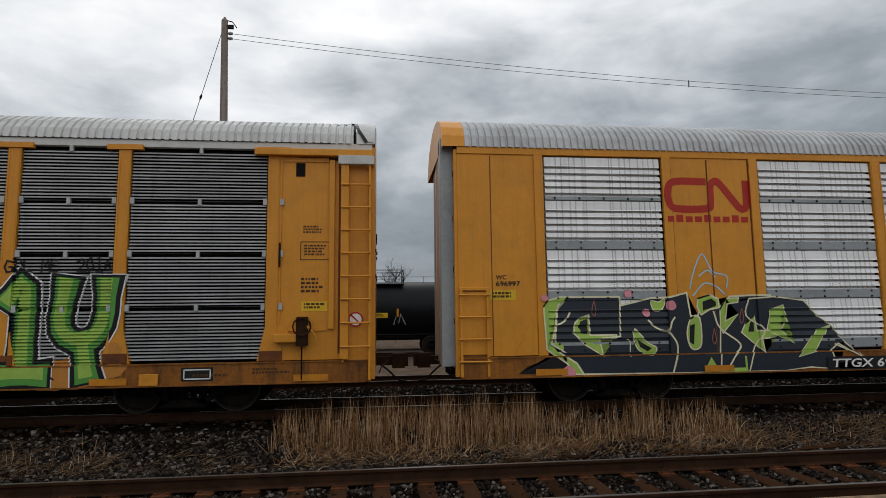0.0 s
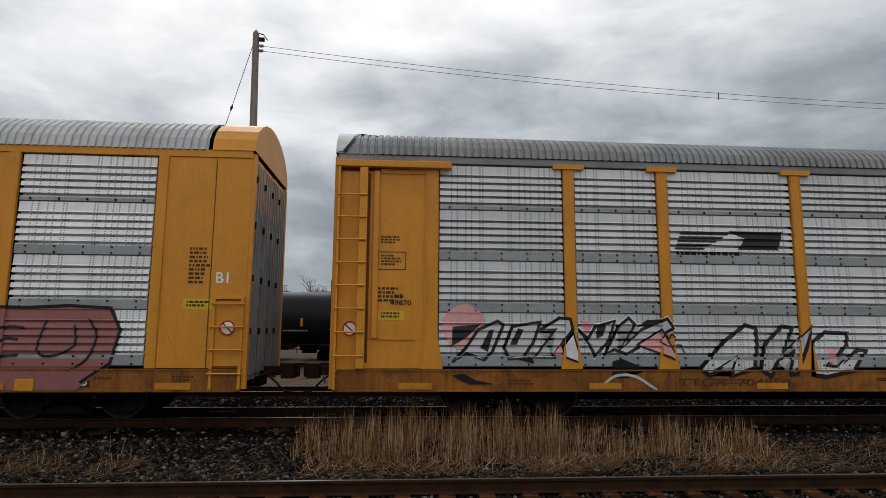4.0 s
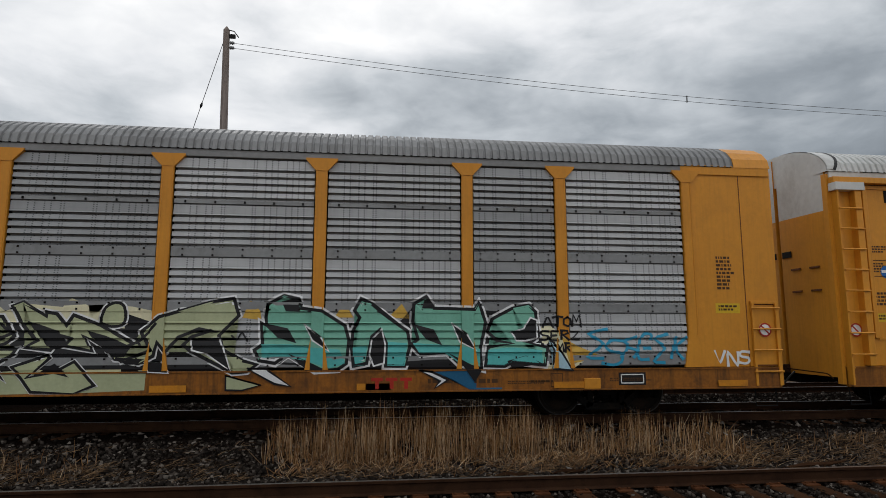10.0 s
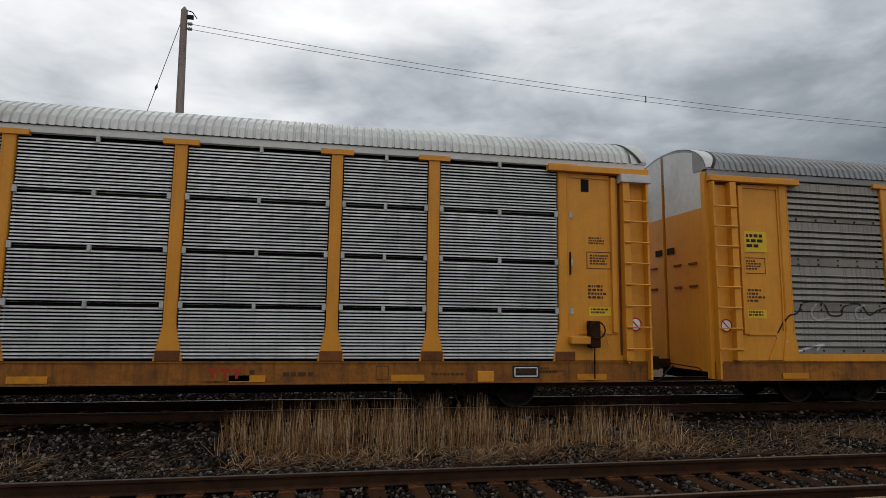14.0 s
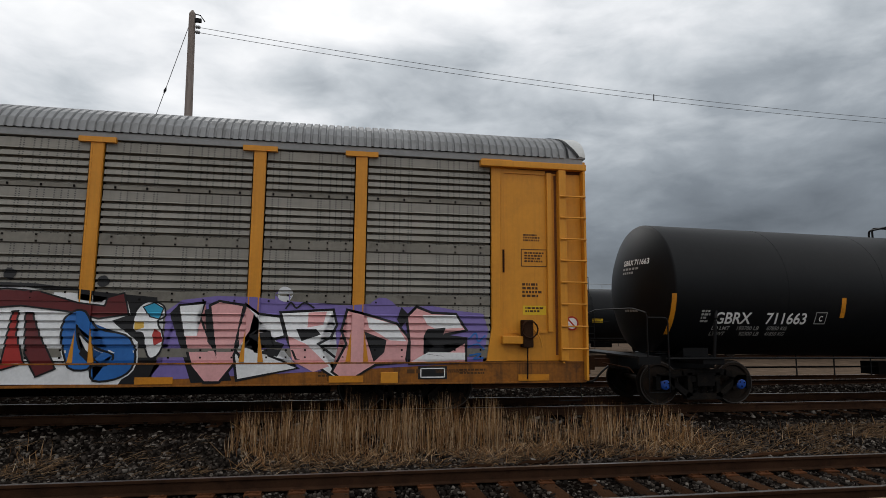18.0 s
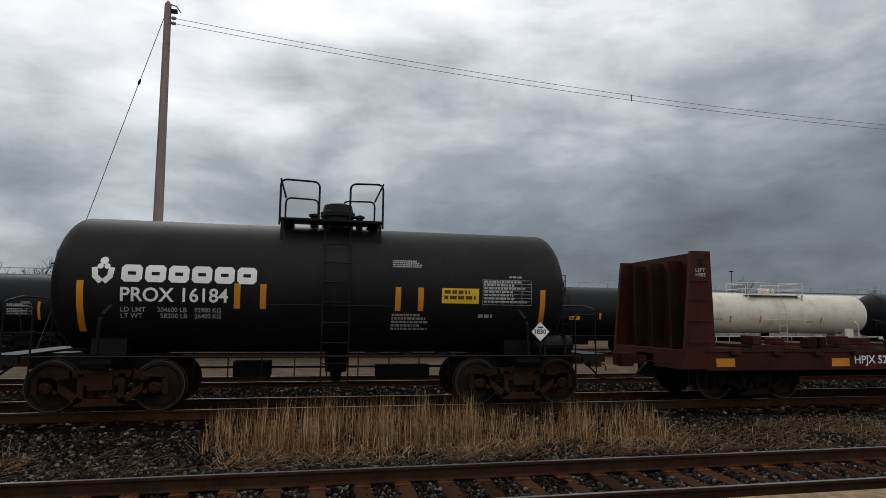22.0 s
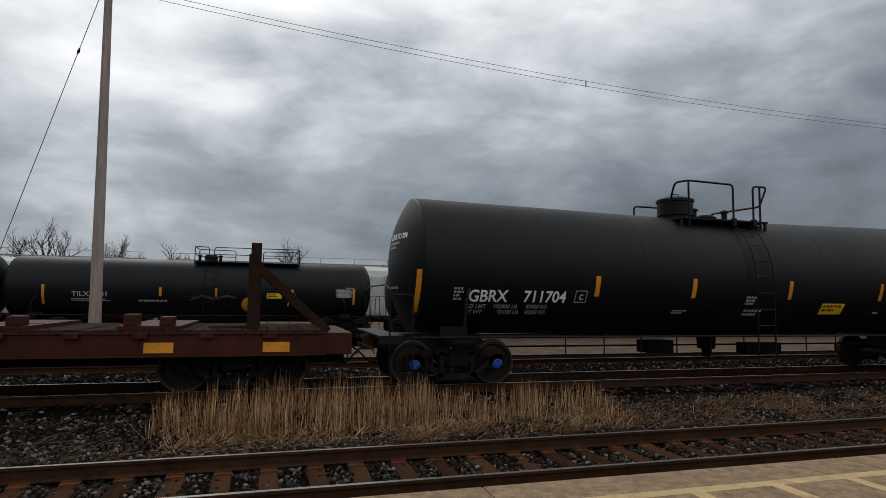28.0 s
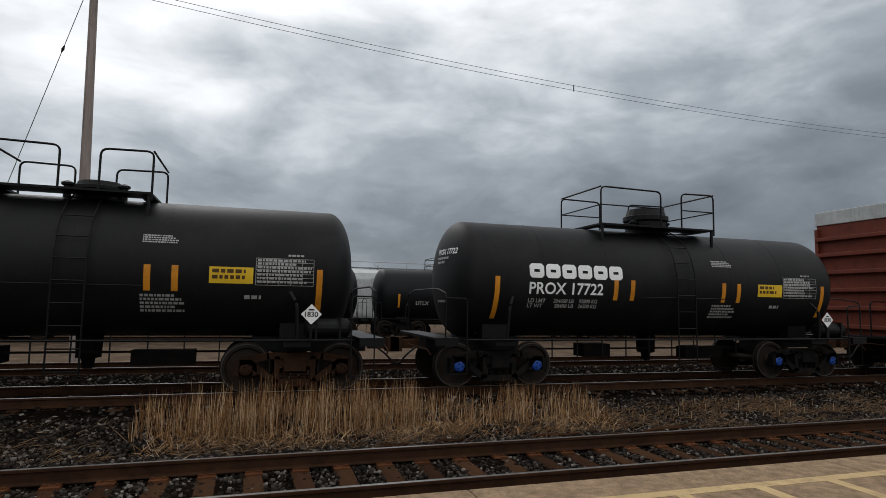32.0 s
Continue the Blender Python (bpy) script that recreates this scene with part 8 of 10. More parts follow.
    p.shape("sky", [(-1.51, 1.47), (-1.36, 1.83), (-1.02, 2.05), (-0.76, 2.06), (-0.58, 1.91), (-0.19, 1.32), (0.14, 1.00), (0.30, 0.80), (-0.10, 0.76), (-0.34, 1.08), (-0.71, 1.59), (-0.80, 1.75), (-0.96, 1.85), (-1.16, 1.75), (-1.25, 1.51), (-1.17, 1.35), (-0.79, 1.51), (-0.71, 0.76), (-0.97, 0.72), (-1.00, 1.19), (-1.24, 1.09), (-1.46, 1.23)], w=0.05, halo="snow", halo_w=0.1)
    p.shape("sky", [(-1.37, 0.76), (-1.21, 0.96), (-1.01, 0.72), (-0.77, 0.67), (-0.74, 1.00), (-0.24, 1.06), (-0.27, 0.65), (-1.20, 0.61)], halo="snow", halo_w=0.08)
    p.shape("chrome", [(-0.66, 2.03), (-0.48, 2.11), (-0.30, 2.07), (-0.19, 1.89), (-0.23, 1.69), (-0.39, 1.61), (-0.49, 1.73), (-0.35, 1.81), (-0.44, 1.93), (-0.56, 1.87)], w=0.05, halo="snow", halo_w=0.1, soft=True)
    p.shape("sky", [(-0.26, 1.95), (-0.12, 2.12), (0.12, 2.12), (0.29, 1.96), (0.27, 1.64), (0.05, 1.48), (-0.07, 1.49), (-0.03, 1.71), (-0.11, 1.85), (-0.11, 1.36), (-0.19, 1.47)], w=0.05, halo="snow", halo_w=0.1)
    p.shape("sky", [(0.17, 1.96), (0.29, 2.12), (0.53, 2.17), (0.81, 2.12), (0.98, 1.90), (0.94, 1.60), (0.78, 1.40), (0.45, 1.60), (0.29, 1.48), (0.23, 1.72)], w=0.05, halo="snow", halo_w=0.1, soft=True)
    p.shape("aqua", [(-0.10, 1.16), (-0.03, 1.47), (0.29, 1.52), (0.54, 1.36), (0.74, 0.96), (0.54, 0.63), (0.14, 0.67), (-0.02, 0.92)], halo_w=0.1, soft=True)
    p.shape("snow", [(0.51, 2.20), (0.63, 1.82), (0.96, 1.76), (0.69, 1.68), (0.84, 1.28), (0.49, 1.54), (0.33, 1.48), (0.47, 1.76)], w=0.03)
    p.shape("sky", [(0.45, 1.44), (0.78, 1.36), (1.22, 0.81), (1.30, 0.97), (0.94, 1.60), (1.10, 1.82), (1.34, 1.98), (1.58, 1.96), (1.68, 1.76), (1.62, 1.48), (1.46, 1.38), (1.30, 1.48), (1.42, 1.36), (1.72, 0.93), (1.50, 0.63), (1.06, 0.61), (0.70, 0.96)], w=0.05, halo="snow", halo_w=0.1)
    p.shape("chrome", [(0.98, 1.82), (1.34, 2.00), (1.60, 2.00), (1.70, 1.74), (1.62, 1.48), (1.42, 1.38), (1.30, 1.52), (1.30, 1.68), (1.46, 1.84), (1.22, 1.72), (1.14, 1.60)], halo_w=0.1, soft=True)
    p.shape("sky", [(1.71, 1.88), (1.85, 2.04), (1.87, 1.90), (2.23, 1.87), (2.43, 1.65), (2.39, 1.37), (1.94, 1.32), (2.11, 1.48), (1.91, 1.66), (1.90, 1.09), (2.39, 1.31), (2.43, 1.09), (2.26, 0.81), (1.74, 0.73), (1.68, 1.08)], w=0.05, halo="snow", halo_w=0.1)
    p.shape("deep", [(-0.34, 1.00), (0.14, 0.69), (0.86, 0.63), (0.70, 0.92), (0.34, 0.73), (-0.10, 0.80)], edge=None)
    p.dot("deep", 2.27, 0.75, 0.1)
    p.line("pale", 0.02, [(2.38, 0.99), (2.71, 0.99)], soft=False)
    p.line("pale", 0.02, [(-2.05, 0.97), (-1.73, 0.98)], soft=False)
    p.line("pale", 0.02, [(2.38, 0.87), (2.71, 0.87)], soft=False)
    p.line("pale", 0.02, [(-2.04, 0.86), (-1.73, 0.86)], soft=False)
    p.line("pale", 0.02, [(2.38, 0.73), (2.70, 0.73)], soft=False)
    p.line("pale", 0.02, [(-2.04, 0.72), (-1.72, 0.72)], soft=False)
    p = Piece(car, sd, "dusty pink bubble graffiti with black outlines")
    p.shape("rose", [(6.31, 1.69), (6.40, 1.92), (6.60, 2.06), (6.84, 2.09), (7.05, 1.99), (7.14, 1.87), (7.27, 2.03), (7.53, 2.10), (7.75, 2.03), (7.84, 1.87), (8.15, 2.12), (8.42, 1.77), (8.48, 2.07), (9.36, 2.06), (10.83, 2.10), (11.00, 1.67), (10.86, 1.03), (10.31, 0.61), (8.15, 0.60), (7.43, 0.60), (6.54, 0.70), (6.42, 0.98), (6.24, 1.09), (6.26, 1.26), (6.36, 1.35)], edge=None)
    p.line("ink", 0.06, [(6.61, 1.28), (6.40, 1.40), (6.31, 1.65), (6.40, 1.92), (6.60, 2.06), (6.84, 2.09), (7.05, 1.99), (7.14, 1.83), (7.13, 1.55)])
    p.line("ink", 0.06, [(7.14, 1.83), (7.27, 2.03), (7.53, 2.10), (7.75, 2.03), (7.84, 1.85), (7.80, 1.59)])
    p.line("ink", 0.06, [(7.84, 1.85), (8.15, 2.12), (8.35, 1.84), (8.43, 1.77), (8.47, 2.07), (9.36, 2.06), (10.09, 2.10), (10.79, 2.06), (10.99, 1.67), (10.85, 1.07), (10.40, 0.75)], soft=False)
    p.shape("ink", [(8.17, 2.12), (8.32, 2.09), (8.38, 1.79), (8.25, 1.89)], edge=None)
    p.line("ink", 0.045, [(6.40, 1.35), (6.26, 1.26), (6.25, 1.10), (6.38, 1.00), (6.85, 1.00)])
    p.line("ink", 0.04, [(6.42, 0.98), (6.56, 0.70)])
    p.line("ink", 0.045, [(7.50, 1.61), (7.71, 1.56), (7.93, 1.59), (8.18, 1.69), (8.17, 1.30), (8.15, 0.67), (8.00, 0.60)])
    p.line("ink", 0.045, [(6.76, 1.64), (7.35, 1.49), (7.36, 1.20), (6.78, 1.12)], soft=False)
    p.line("ink", 0.045, [(7.17, 1.48), (7.27, 0.93)], soft=False)
    p.line("ink", 0.045, [(7.32, 1.16), (7.46, 1.06), (7.64, 1.03), (7.82, 1.06)])
    p.line("ink", 0.045, [(7.43, 1.06), (7.48, 0.92), (7.42, 0.60)])
    p.line("ink", 0.045, [(8.41, 1.18), (8.62, 1.11), (8.74, 0.78), (8.68, 0.95), (8.85, 1.48)])
    p.line("ink", 0.05, [(9.32, 1.70), (9.07, 1.72), (8.81, 1.63), (8.68, 1.41), (8.81, 1.20), (9.25, 1.22)])
    p.line("ink", 0.045, [(8.89, 1.34), (9.02, 1.50), (9.23, 1.49)])
    p.line("ink", 0.045, [(9.70, 1.81), (9.58, 1.31), (9.82, 1.20), (10.21, 1.38), (10.20, 1.74)])
    p.line("ink", 0.045, [(10.44, 1.85), (10.59, 1.56), (10.44, 1.14), (10.16, 0.96)])
    ring = smooth_line([(-8.02, 4.44), (-8.68, 4.44), (-8.86, 4.30), (-8.86, 4.02), (-8.70, 3.88), (-8.05, 3.88), (-7.94, 3.98), (-7.93, 4.34), (-7.84, 4.45), (-7.72, 4.40), (-7.36, 3.95), (-7.24, 3.88), (-7.16, 3.98), (-7.16, 4.48)], 9)
    mark(car, sd, "logo_ribbon", stroke(ring, 0.15), "logo_red", 0.005, "red ribbon-shaped logo")
    mark(car, sd, "logo_line", sheets(*[(-8.90 + 0.2 * k, -8.90 + 0.2 * k + 0.15, 3.60, 3.72 + 0.03 * (k % 3 == 1)) for k in range(9)]), "logo_red")
    mark(car, sd, "lettering", shift(letters("WC", 0.09, bold=0.02), -12.45, 2.45), "ink", 0.006)
    mark(car, sd, "lettering", shift(letters("696997", 0.10, 0.48, bold=0.02), -12.45, 2.32), "ink", 0.006)
    mark(car, sd, "lettering", shift(letters("B1", 0.2, bold=0.02), 12.62, 2.54), "white", 0.006)
    number_plate(car, sd, "TTGX 696997", -5.7, -3.45)
    scrawl(car, sd, [[(-8.5, 2.25), (-8.4, 2.6), (-8.2, 2.95), (-8.0, 2.6), (-7.7, 2.5), (-7.72, 2.25)], [(-8.45, 2.1), (-8.2, 2.35), (-7.95, 2.3), (-7.75, 2.12)], [(-8.3, 2.5), (-8.1, 2.62), (-7.95, 2.48)]], 0.03, "pale")
    hand_letters(car, sd, "PERT", -3.98, -3.0, 1.32, 1.72, 0.05, [], [(0, "ink", 0, 0, 1)], 5, 0.14, round_=True, label="black tag")
    hand_letters(car, sd, "ZNNS", 5.25, 6.05, 1.40, 1.60, 0.035, [], [(0, "ink", 0, 0, 1)], 5, 0.1, label="black tag")
    hand_letters(car, sd, "JEN", 5.3, 5.95, 1.12, 1.30, 0.035, [], [(0, "ink", 0, 0, 1)], 6, 0.1, label="black tag")
    red_bars(car, sd, 3.41, 4.3, 0.62, 0.86)
    # third carrier
    car, sd = third, SPECS["third"]["side"]
    sill_marks(car, sd, 3)
    p = Piece(car, sd, "grey, black and pink graffiti")
    p.dot("blush", -10.94, 1.77, 0.42)
    p.ground("pink", [(-11.16, 1.80), (-10.68, 1.83), (-10.60, 1.61), (-11.23, 1.43)])
    p.ground("pink", [(-8.70, 1.91), (-8.42, 1.85), (-8.37, 1.56), (-8.62, 1.62)])
    p.shape("chrome", [(-11.14, 1.13), (-10.90, 1.38), (-10.67, 1.72), (-10.30, 1.88), (-10.19, 1.81), (-10.41, 1.30), (-10.56, 1.16), (-10.89, 1.27)], w=0.06)
    p.shape("chrome", [(-10.18, 1.38), (-10.02, 1.78), (-9.48, 1.87), (-9.61, 1.50), (-9.81, 1.21), (-10.08, 1.18)], w=0.06)
    p.shape("chrome", [(-9.47, 1.73), (-9.10, 1.95), (-8.90, 1.93), (-8.86, 1.73), (-9.26, 1.21), (-9.59, 1.21), (-9.19, 1.73)], w=0.06)
    p.shape("ink", [(-11.16, 1.77), (-10.62, 1.82), (-10.92, 1.55), (-11.17, 1.41)], edge=None)
    p.shape("ink", [(-10.63, 1.38), (-10.45, 1.72), (-10.37, 1.72), (-10.49, 1.30)], edge=None)
    p.shape("ink", [(-10.07, 1.44), (-9.91, 1.75), (-9.80, 1.72), (-9.94, 1.44)], edge=None)
    p.shape("snow", [(-9.05, 1.41), (-8.85, 1.67), (-8.70, 1.10), (-9.01, 1.21)])
    p.shape("blush", [(-9.24, 1.27), (-9.08, 1.44), (-9.05, 1.21)], edge=None)
    p.shape("chrome", [(-8.74, 1.73), (-8.56, 1.56), (-8.41, 1.79), (-8.02, 1.90), (-8.17, 1.50), (-8.43, 1.24), (-8.53, 1.44)], w=0.06, halo="snow", halo_w=0.1)
    p.shape("chrome", [(-8.24, 1.27), (-7.96, 1.79), (-7.74, 1.96), (-7.62, 1.83), (-7.99, 1.30), (-7.50, 1.74), (-6.99, 1.95), (-6.87, 1.77), (-7.48, 1.45), (-7.81, 1.27), (-8.05, 1.36)], w=0.06, halo="snow", halo_w=0.1)
    p.shape("blush", [(-7.60, 1.45), (-7.10, 1.74), (-6.78, 1.13), (-6.96, 1.22)])
    p.shape("ink", [(-8.12, 0.84), (-8.09, 1.13), (-7.92, 1.19), (-7.40, 0.99), (-7.80, 0.99), (-7.84, 0.83)], edge=None)
    p.shape("ink", [(-9.97, 1.18), (-9.64, 1.21), (-9.61, 1.09)], edge=None)
    p.shape("ink", [(-8.38, 1.79), (-8.19, 1.82), (-8.26, 1.62), (-8.40, 1.56)], edge=None)
    p.shape("ink", [(-7.56, 1.80), (-7.40, 1.92), (-6.96, 1.95), (-7.16, 1.87), (-7.39, 1.81)], edge=None)
    p.shape("ink", [(-11.17, 0.87), (-10.96, 0.91), (-10.74, 0.79), (-10.36, 0.71), (-10.84, 0.71)], edge=None)
    p.line("chrome", 0.05, [(-8.36, 0.65), (-8.07, 0.86), (-7.68, 0.86), (-7.27, 0.61)])
    p.line("ink", 0.025, [(-7.09, 1.59), (-7.04, 1.65), (-6.97, 1.57), (-6.92, 1.65), (-6.83, 1.60)])
    p.line("ink", 0.025, [(-7.14, 1.51), (-6.97, 1.42), (-6.74, 1.45), (-6.67, 1.30)])
    p = Piece(car, sd, "silver graffiti letters with a black outline")
    p.shape("perf", [(-6.37, 0.99), (-5.87, 1.51), (-5.41, 1.84), (-5.20, 1.78), (-5.19, 1.46), (-5.26, 1.01), (-5.76, 0.86), (-5.62, 1.22), (-6.19, 0.87)], w=0.08)
    p.shape("perf", [(-5.14, 0.98), (-5.04, 1.46), (-4.66, 1.82), (-4.45, 1.79), (-4.68, 1.31), (-4.05, 1.82), (-4.20, 1.40), (-4.43, 0.90), (-4.55, 0.90), (-4.44, 1.34), (-4.79, 1.13), (-4.96, 0.86)], w=0.08)
    p.shape("perf", [(-4.10, 0.89), (-4.05, 1.52), (-3.78, 1.71), (-3.32, 1.69), (-3.35, 1.46), (-3.77, 1.07), (-3.56, 1.04), (-3.13, 1.37), (-2.95, 1.35), (-3.22, 0.98), (-3.83, 0.85)], w=0.08)
    p.shape("blush", [(-3.77, 1.37), (-3.56, 1.43), (-3.56, 1.10), (-3.71, 1.07)], edge=None)
    p = Piece(car, sd, "yellow-green and teal graffiti with white outlines")
    p.shape("teal", [(-1.94, 0.79), (-1.61, 1.19), (-1.57, 1.05), (-1.04, 1.05), (-1.39, 1.40), (-0.98, 1.41), (1.41, 1.25), (3.27, 1.28), (4.06, 1.05), (4.22, 1.06), (4.39, 0.93), (3.96, 0.60), (3.27, 0.63), (1.12, 0.60), (-1.45, 0.60), (-1.57, 0.65)], edge="snow", w=0.035)
    p.shape("olive", [(-1.20, 1.88), (-0.73, 1.87), (-0.62, 1.73), (-0.27, 1.59), (-0.15, 1.81), (0.51, 1.85), (0.60, 1.69), (1.03, 1.85), (1.26, 1.89), (1.97, 1.74), (2.01, 1.97), (2.32, 1.82), (3.07, 1.91), (3.19, 1.70), (3.52, 1.78), (3.63, 1.60), (3.35, 1.26), (2.46, 1.23), (0.17, 1.15), (-0.49, 1.22), (-1.03, 1.41)], edge="snow", w=0.05, halo="ink", halo_w=0.1)
    p.line("snow", 0.03, [(-1.13, 1.85), (-0.98, 1.41), (-0.48, 1.29)], soft=False)
    p.line("snow", 0.03, [(-0.22, 1.78), (-0.17, 1.59), (0.52, 1.56), (0.22, 1.13)], soft=False)
    p.line("snow", 0.03, [(0.53, 1.81), (0.63, 1.64), (0.38, 1.34)], soft=False)
    p.line("snow", 0.03, [(1.13, 1.59), (1.38, 1.58), (1.11, 1.35), (0.94, 1.22)], soft=False)
    p.line("snow", 0.03, [(1.98, 1.94), (2.10, 1.70), (2.02, 1.25)], soft=False)
    p.line("snow", 0.03, [(2.32, 1.82), (2.30, 1.23)], soft=False)
    p.line("snow", 0.03, [(2.38, 1.60), (3.04, 1.85), (3.08, 1.68), (2.80, 1.42)], soft=False)
    p.line("snow", 0.03, [(1.89, 1.72), (1.73, 1.37), (1.46, 1.08)], soft=False)
    p.shape("teal", [(-0.68, 1.51), (-0.23, 1.20), (-0.28, 1.44)], w=0.03)
    p.shape("teal", [(0.39, 1.49), (0.58, 1.25), (0.32, 1.10)], w=0.03)
    p.shape("teal", [(1.06, 1.49), (1.13, 1.35), (0.89, 1.10)], w=0.03)
    p.shape("teal", [(2.06, 1.60), (2.26, 1.35), (2.09, 1.10)], w=0.03)
    p.shape("teal", [(1.51, 1.10), (1.83, 1.30), (1.72, 1.08)], w=0.03)
    p.shape("jade", [(-0.99, 1.37), (0.17, 1.13), (2.46, 1.19), (3.27, 1.25), (3.31, 1.13), (1.92, 1.03), (-0.14, 1.01), (-1.14, 1.08)], edge=None)
    p.line("snow", 0.04, [(-1.45, 0.65), (-1.15, 0.82), (-0.87, 0.91)], soft=False)
    p.line("snow", 0.04, [(-0.30, 0.61), (0.05, 0.76), (0.41, 0.69)], soft=False)
    p.line("snow", 0.04, [(1.07, 0.61), (1.54, 0.79)], soft=False)
    p.line("snow", 0.04, [(1.86, 0.78), (2.06, 0.71), (2.37, 0.60)], soft=False)
    p.line("snow", 0.04, [(2.84, 0.60), (3.28, 0.76)], soft=False)
    p.shape("ink", [(-0.25, 0.60), (0.08, 0.76), (0.35, 0.60)], edge="snow", w=0.02)
    p.shape("ink", [(1.33, 0.60), (1.59, 0.75), (1.79, 0.61)], edge="snow", w=0.02)
    p.shape("ink", [(1.91, 0.76), (2.21, 0.64), (1.90, 0.60)], edge="snow", w=0.02)
    p.dot("ink", -0.47, 1.80, 0.06)
    p.dot("ink", -0.24, 1.83, 0.06)
    p.dot("ink", 0.21, 1.88, 0.06)
    p.dot("ink", 0.51, 1.92, 0.06)
    p.dot("ink", 0.66, 1.85, 0.06)
    p.dot("ink", 1.73, 1.99, 0.06)
    p.dot("ink", 2.67, 1.95, 0.06)
    p.dot("ink", -1.79, 1.15, 0.06)
    p.dot("ink", 2.98, 1.04, 0.06)
    p.shape("jade", [(3.76, 1.10), (3.94, 1.01), (4.22, 1.11), (4.40, 0.95), (4.04, 0.90), (3.77, 0.66)], edge="snow", w=0.03)
    p = Piece(car, sd, "black graffiti letters with cream edges and pink dots")
    p.dot("ink", 4.44, 1.88, 0.17)
    p.dot("ink", 4.67, 1.97, 0.2)
    p.dot("ink", 4.95, 2.05, 0.2)
    p.dot("ink", 5.29, 2.04, 0.22)
    p.dot("ink", 5.67, 2.07, 0.22)
    p.dot("ink", 6.05, 2.04, 0.22)
    p.dot("ink", 6.49, 2.02, 0.2)
    p.dot("ink", 6.88, 2.05, 0.2)
    p.dot("ink", 7.28, 2.08, 0.2)
    p.dot("ink", 7.62, 2.01, 0.22)
    p.dot("ink", 7.92, 1.85, 0.22)
    p.dot("ink", 8.14, 1.74, 0.22)
    p.dot("ink", 8.26, 1.45, 0.22)
    p.dot("ink", 8.27, 1.12, 0.22)
    p.dot("ink", 8.16, 0.89, 0.25)
    p.dot("ink", 4.37, 1.65, 0.17)
    p.dot("ink", 4.35, 1.33, 0.17)
    p.dot("ink", 4.40, 1.06, 0.17)
    p.ground("ink", [(4.53, 1.97), (7.87, 1.97), (8.20, 1.36), (8.13, 0.66), (5.15, 0.68), (4.59, 0.97)])
    p.shape("cream", [(5.29, 0.88), (5.36, 0.79), (5.99, 0.82), (6.09, 0.75), (6.52, 0.79), (7.34, 0.76), (8.03, 0.76), (8.05, 0.60), (7.44, 0.62), (7.05, 0.61), (6.37, 0.66), (5.71, 0.62), (5.10, 0.65)], edge=None)
    p.shape("ink", [(4.58, 1.94), (5.14, 1.93), (5.33, 1.80), (5.32, 1.64), (5.15, 1.47), (5.36, 1.32), (5.40, 1.06), (5.26, 0.88), (4.61, 1.02), (4.51, 1.47)], edge="cream", w=0.05, soft=True)
    p.shape("ink", [(5.36, 1.84), (5.55, 1.96), (5.81, 1.92), (5.91, 1.74), (5.81, 1.50), (5.95, 1.32), (6.05, 1.11), (6.00, 0.91), (5.52, 0.86), (5.38, 1.29)], edge="cream", w=0.045, soft=True)
    p.shape("ink", [(5.93, 1.90), (6.34, 1.83), (6.48, 1.72), (6.41, 1.41), (6.77, 1.07), (6.81, 0.86), (6.47, 0.82), (6.28, 1.11), (6.23, 0.91), (6.04, 0.88), (6.00, 1.34)], edge="cream", w=0.045, soft=True)
    p.shape("ink", [(6.39, 1.95), (7.03, 1.96), (7.17, 1.73), (7.02, 1.47), (7.26, 1.30), (7.15, 0.89), (6.81, 0.89), (6.48, 1.35), (6.46, 1.72)], edge="cream", w=0.045, soft=True)
    p.shape("ink", [(7.18, 1.82), (7.38, 2.00), (7.72, 1.99), (7.89, 1.78), (7.86, 1.57), (8.10, 1.43), (8.26, 1.17), (8.19, 0.89), (7.93, 0.75), (7.44, 0.79), (7.25, 0.98), (7.18, 1.26), (7.36, 1.42), (7.19, 1.51)], edge="cream", w=0.05, soft=True)
    p.shape("snow", [(4.90, 1.63), (5.03, 1.63), (5.01, 1.52), (4.91, 1.47)], edge=None)
    p.shape("snow", [(4.89, 1.36), (5.07, 1.36), (5.05, 1.21), (4.89, 1.21)], edge=None)
    p.shape("snow", [(5.56, 1.57), (5.71, 1.59), (5.91, 1.53), (5.81, 1.39), (5.59, 1.39)], edge=None)
    p.shape("snow", [(5.57, 1.27), (5.67, 1.27), (5.62, 1.11), (5.74, 1.13), (5.71, 1.11), (5.58, 1.11)], edge=None)
    p.shape("snow", [(6.12, 1.64), (6.22, 1.62), (6.15, 1.52)], edge=None)
    p.shape("snow", [(6.48, 1.62), (6.46, 1.44), (6.38, 1.41)], edge=None)
    p.shape("snow", [(6.69, 1.63), (6.78, 1.60), (6.68, 1.46)], edge=None)
    p.shape("snow", [(6.67, 1.37), (6.77, 1.35), (6.65, 1.19)], edge=None)
    p.shape("snow", [(7.32, 1.67), (7.56, 1.66), (7.71, 1.57), (7.46, 1.56)], edge=None)
    p.shape("snow", [(7.38, 1.40), (7.70, 1.35), (7.84, 1.26), (7.80, 1.18), (7.60, 1.21)], edge=None)
    p.shape("snow", [(4.57, 1.65), (4.77, 1.65), (4.70, 1.47), (4.58, 1.49)], edge=None)
    p.dot("rose", 5.43, 1.85, 0.035)
    p.dot("rose", 5.64, 1.86, 0.05500000000000001)
    p.dot("rose", 5.74, 1.74, 0.07500000000000001)
    p.dot("rose", 6.03, 1.81, 0.035)
    p.dot("rose", 6.27, 1.69, 0.05500000000000001)
    p.dot("rose", 6.78, 1.84, 0.07500000000000001)
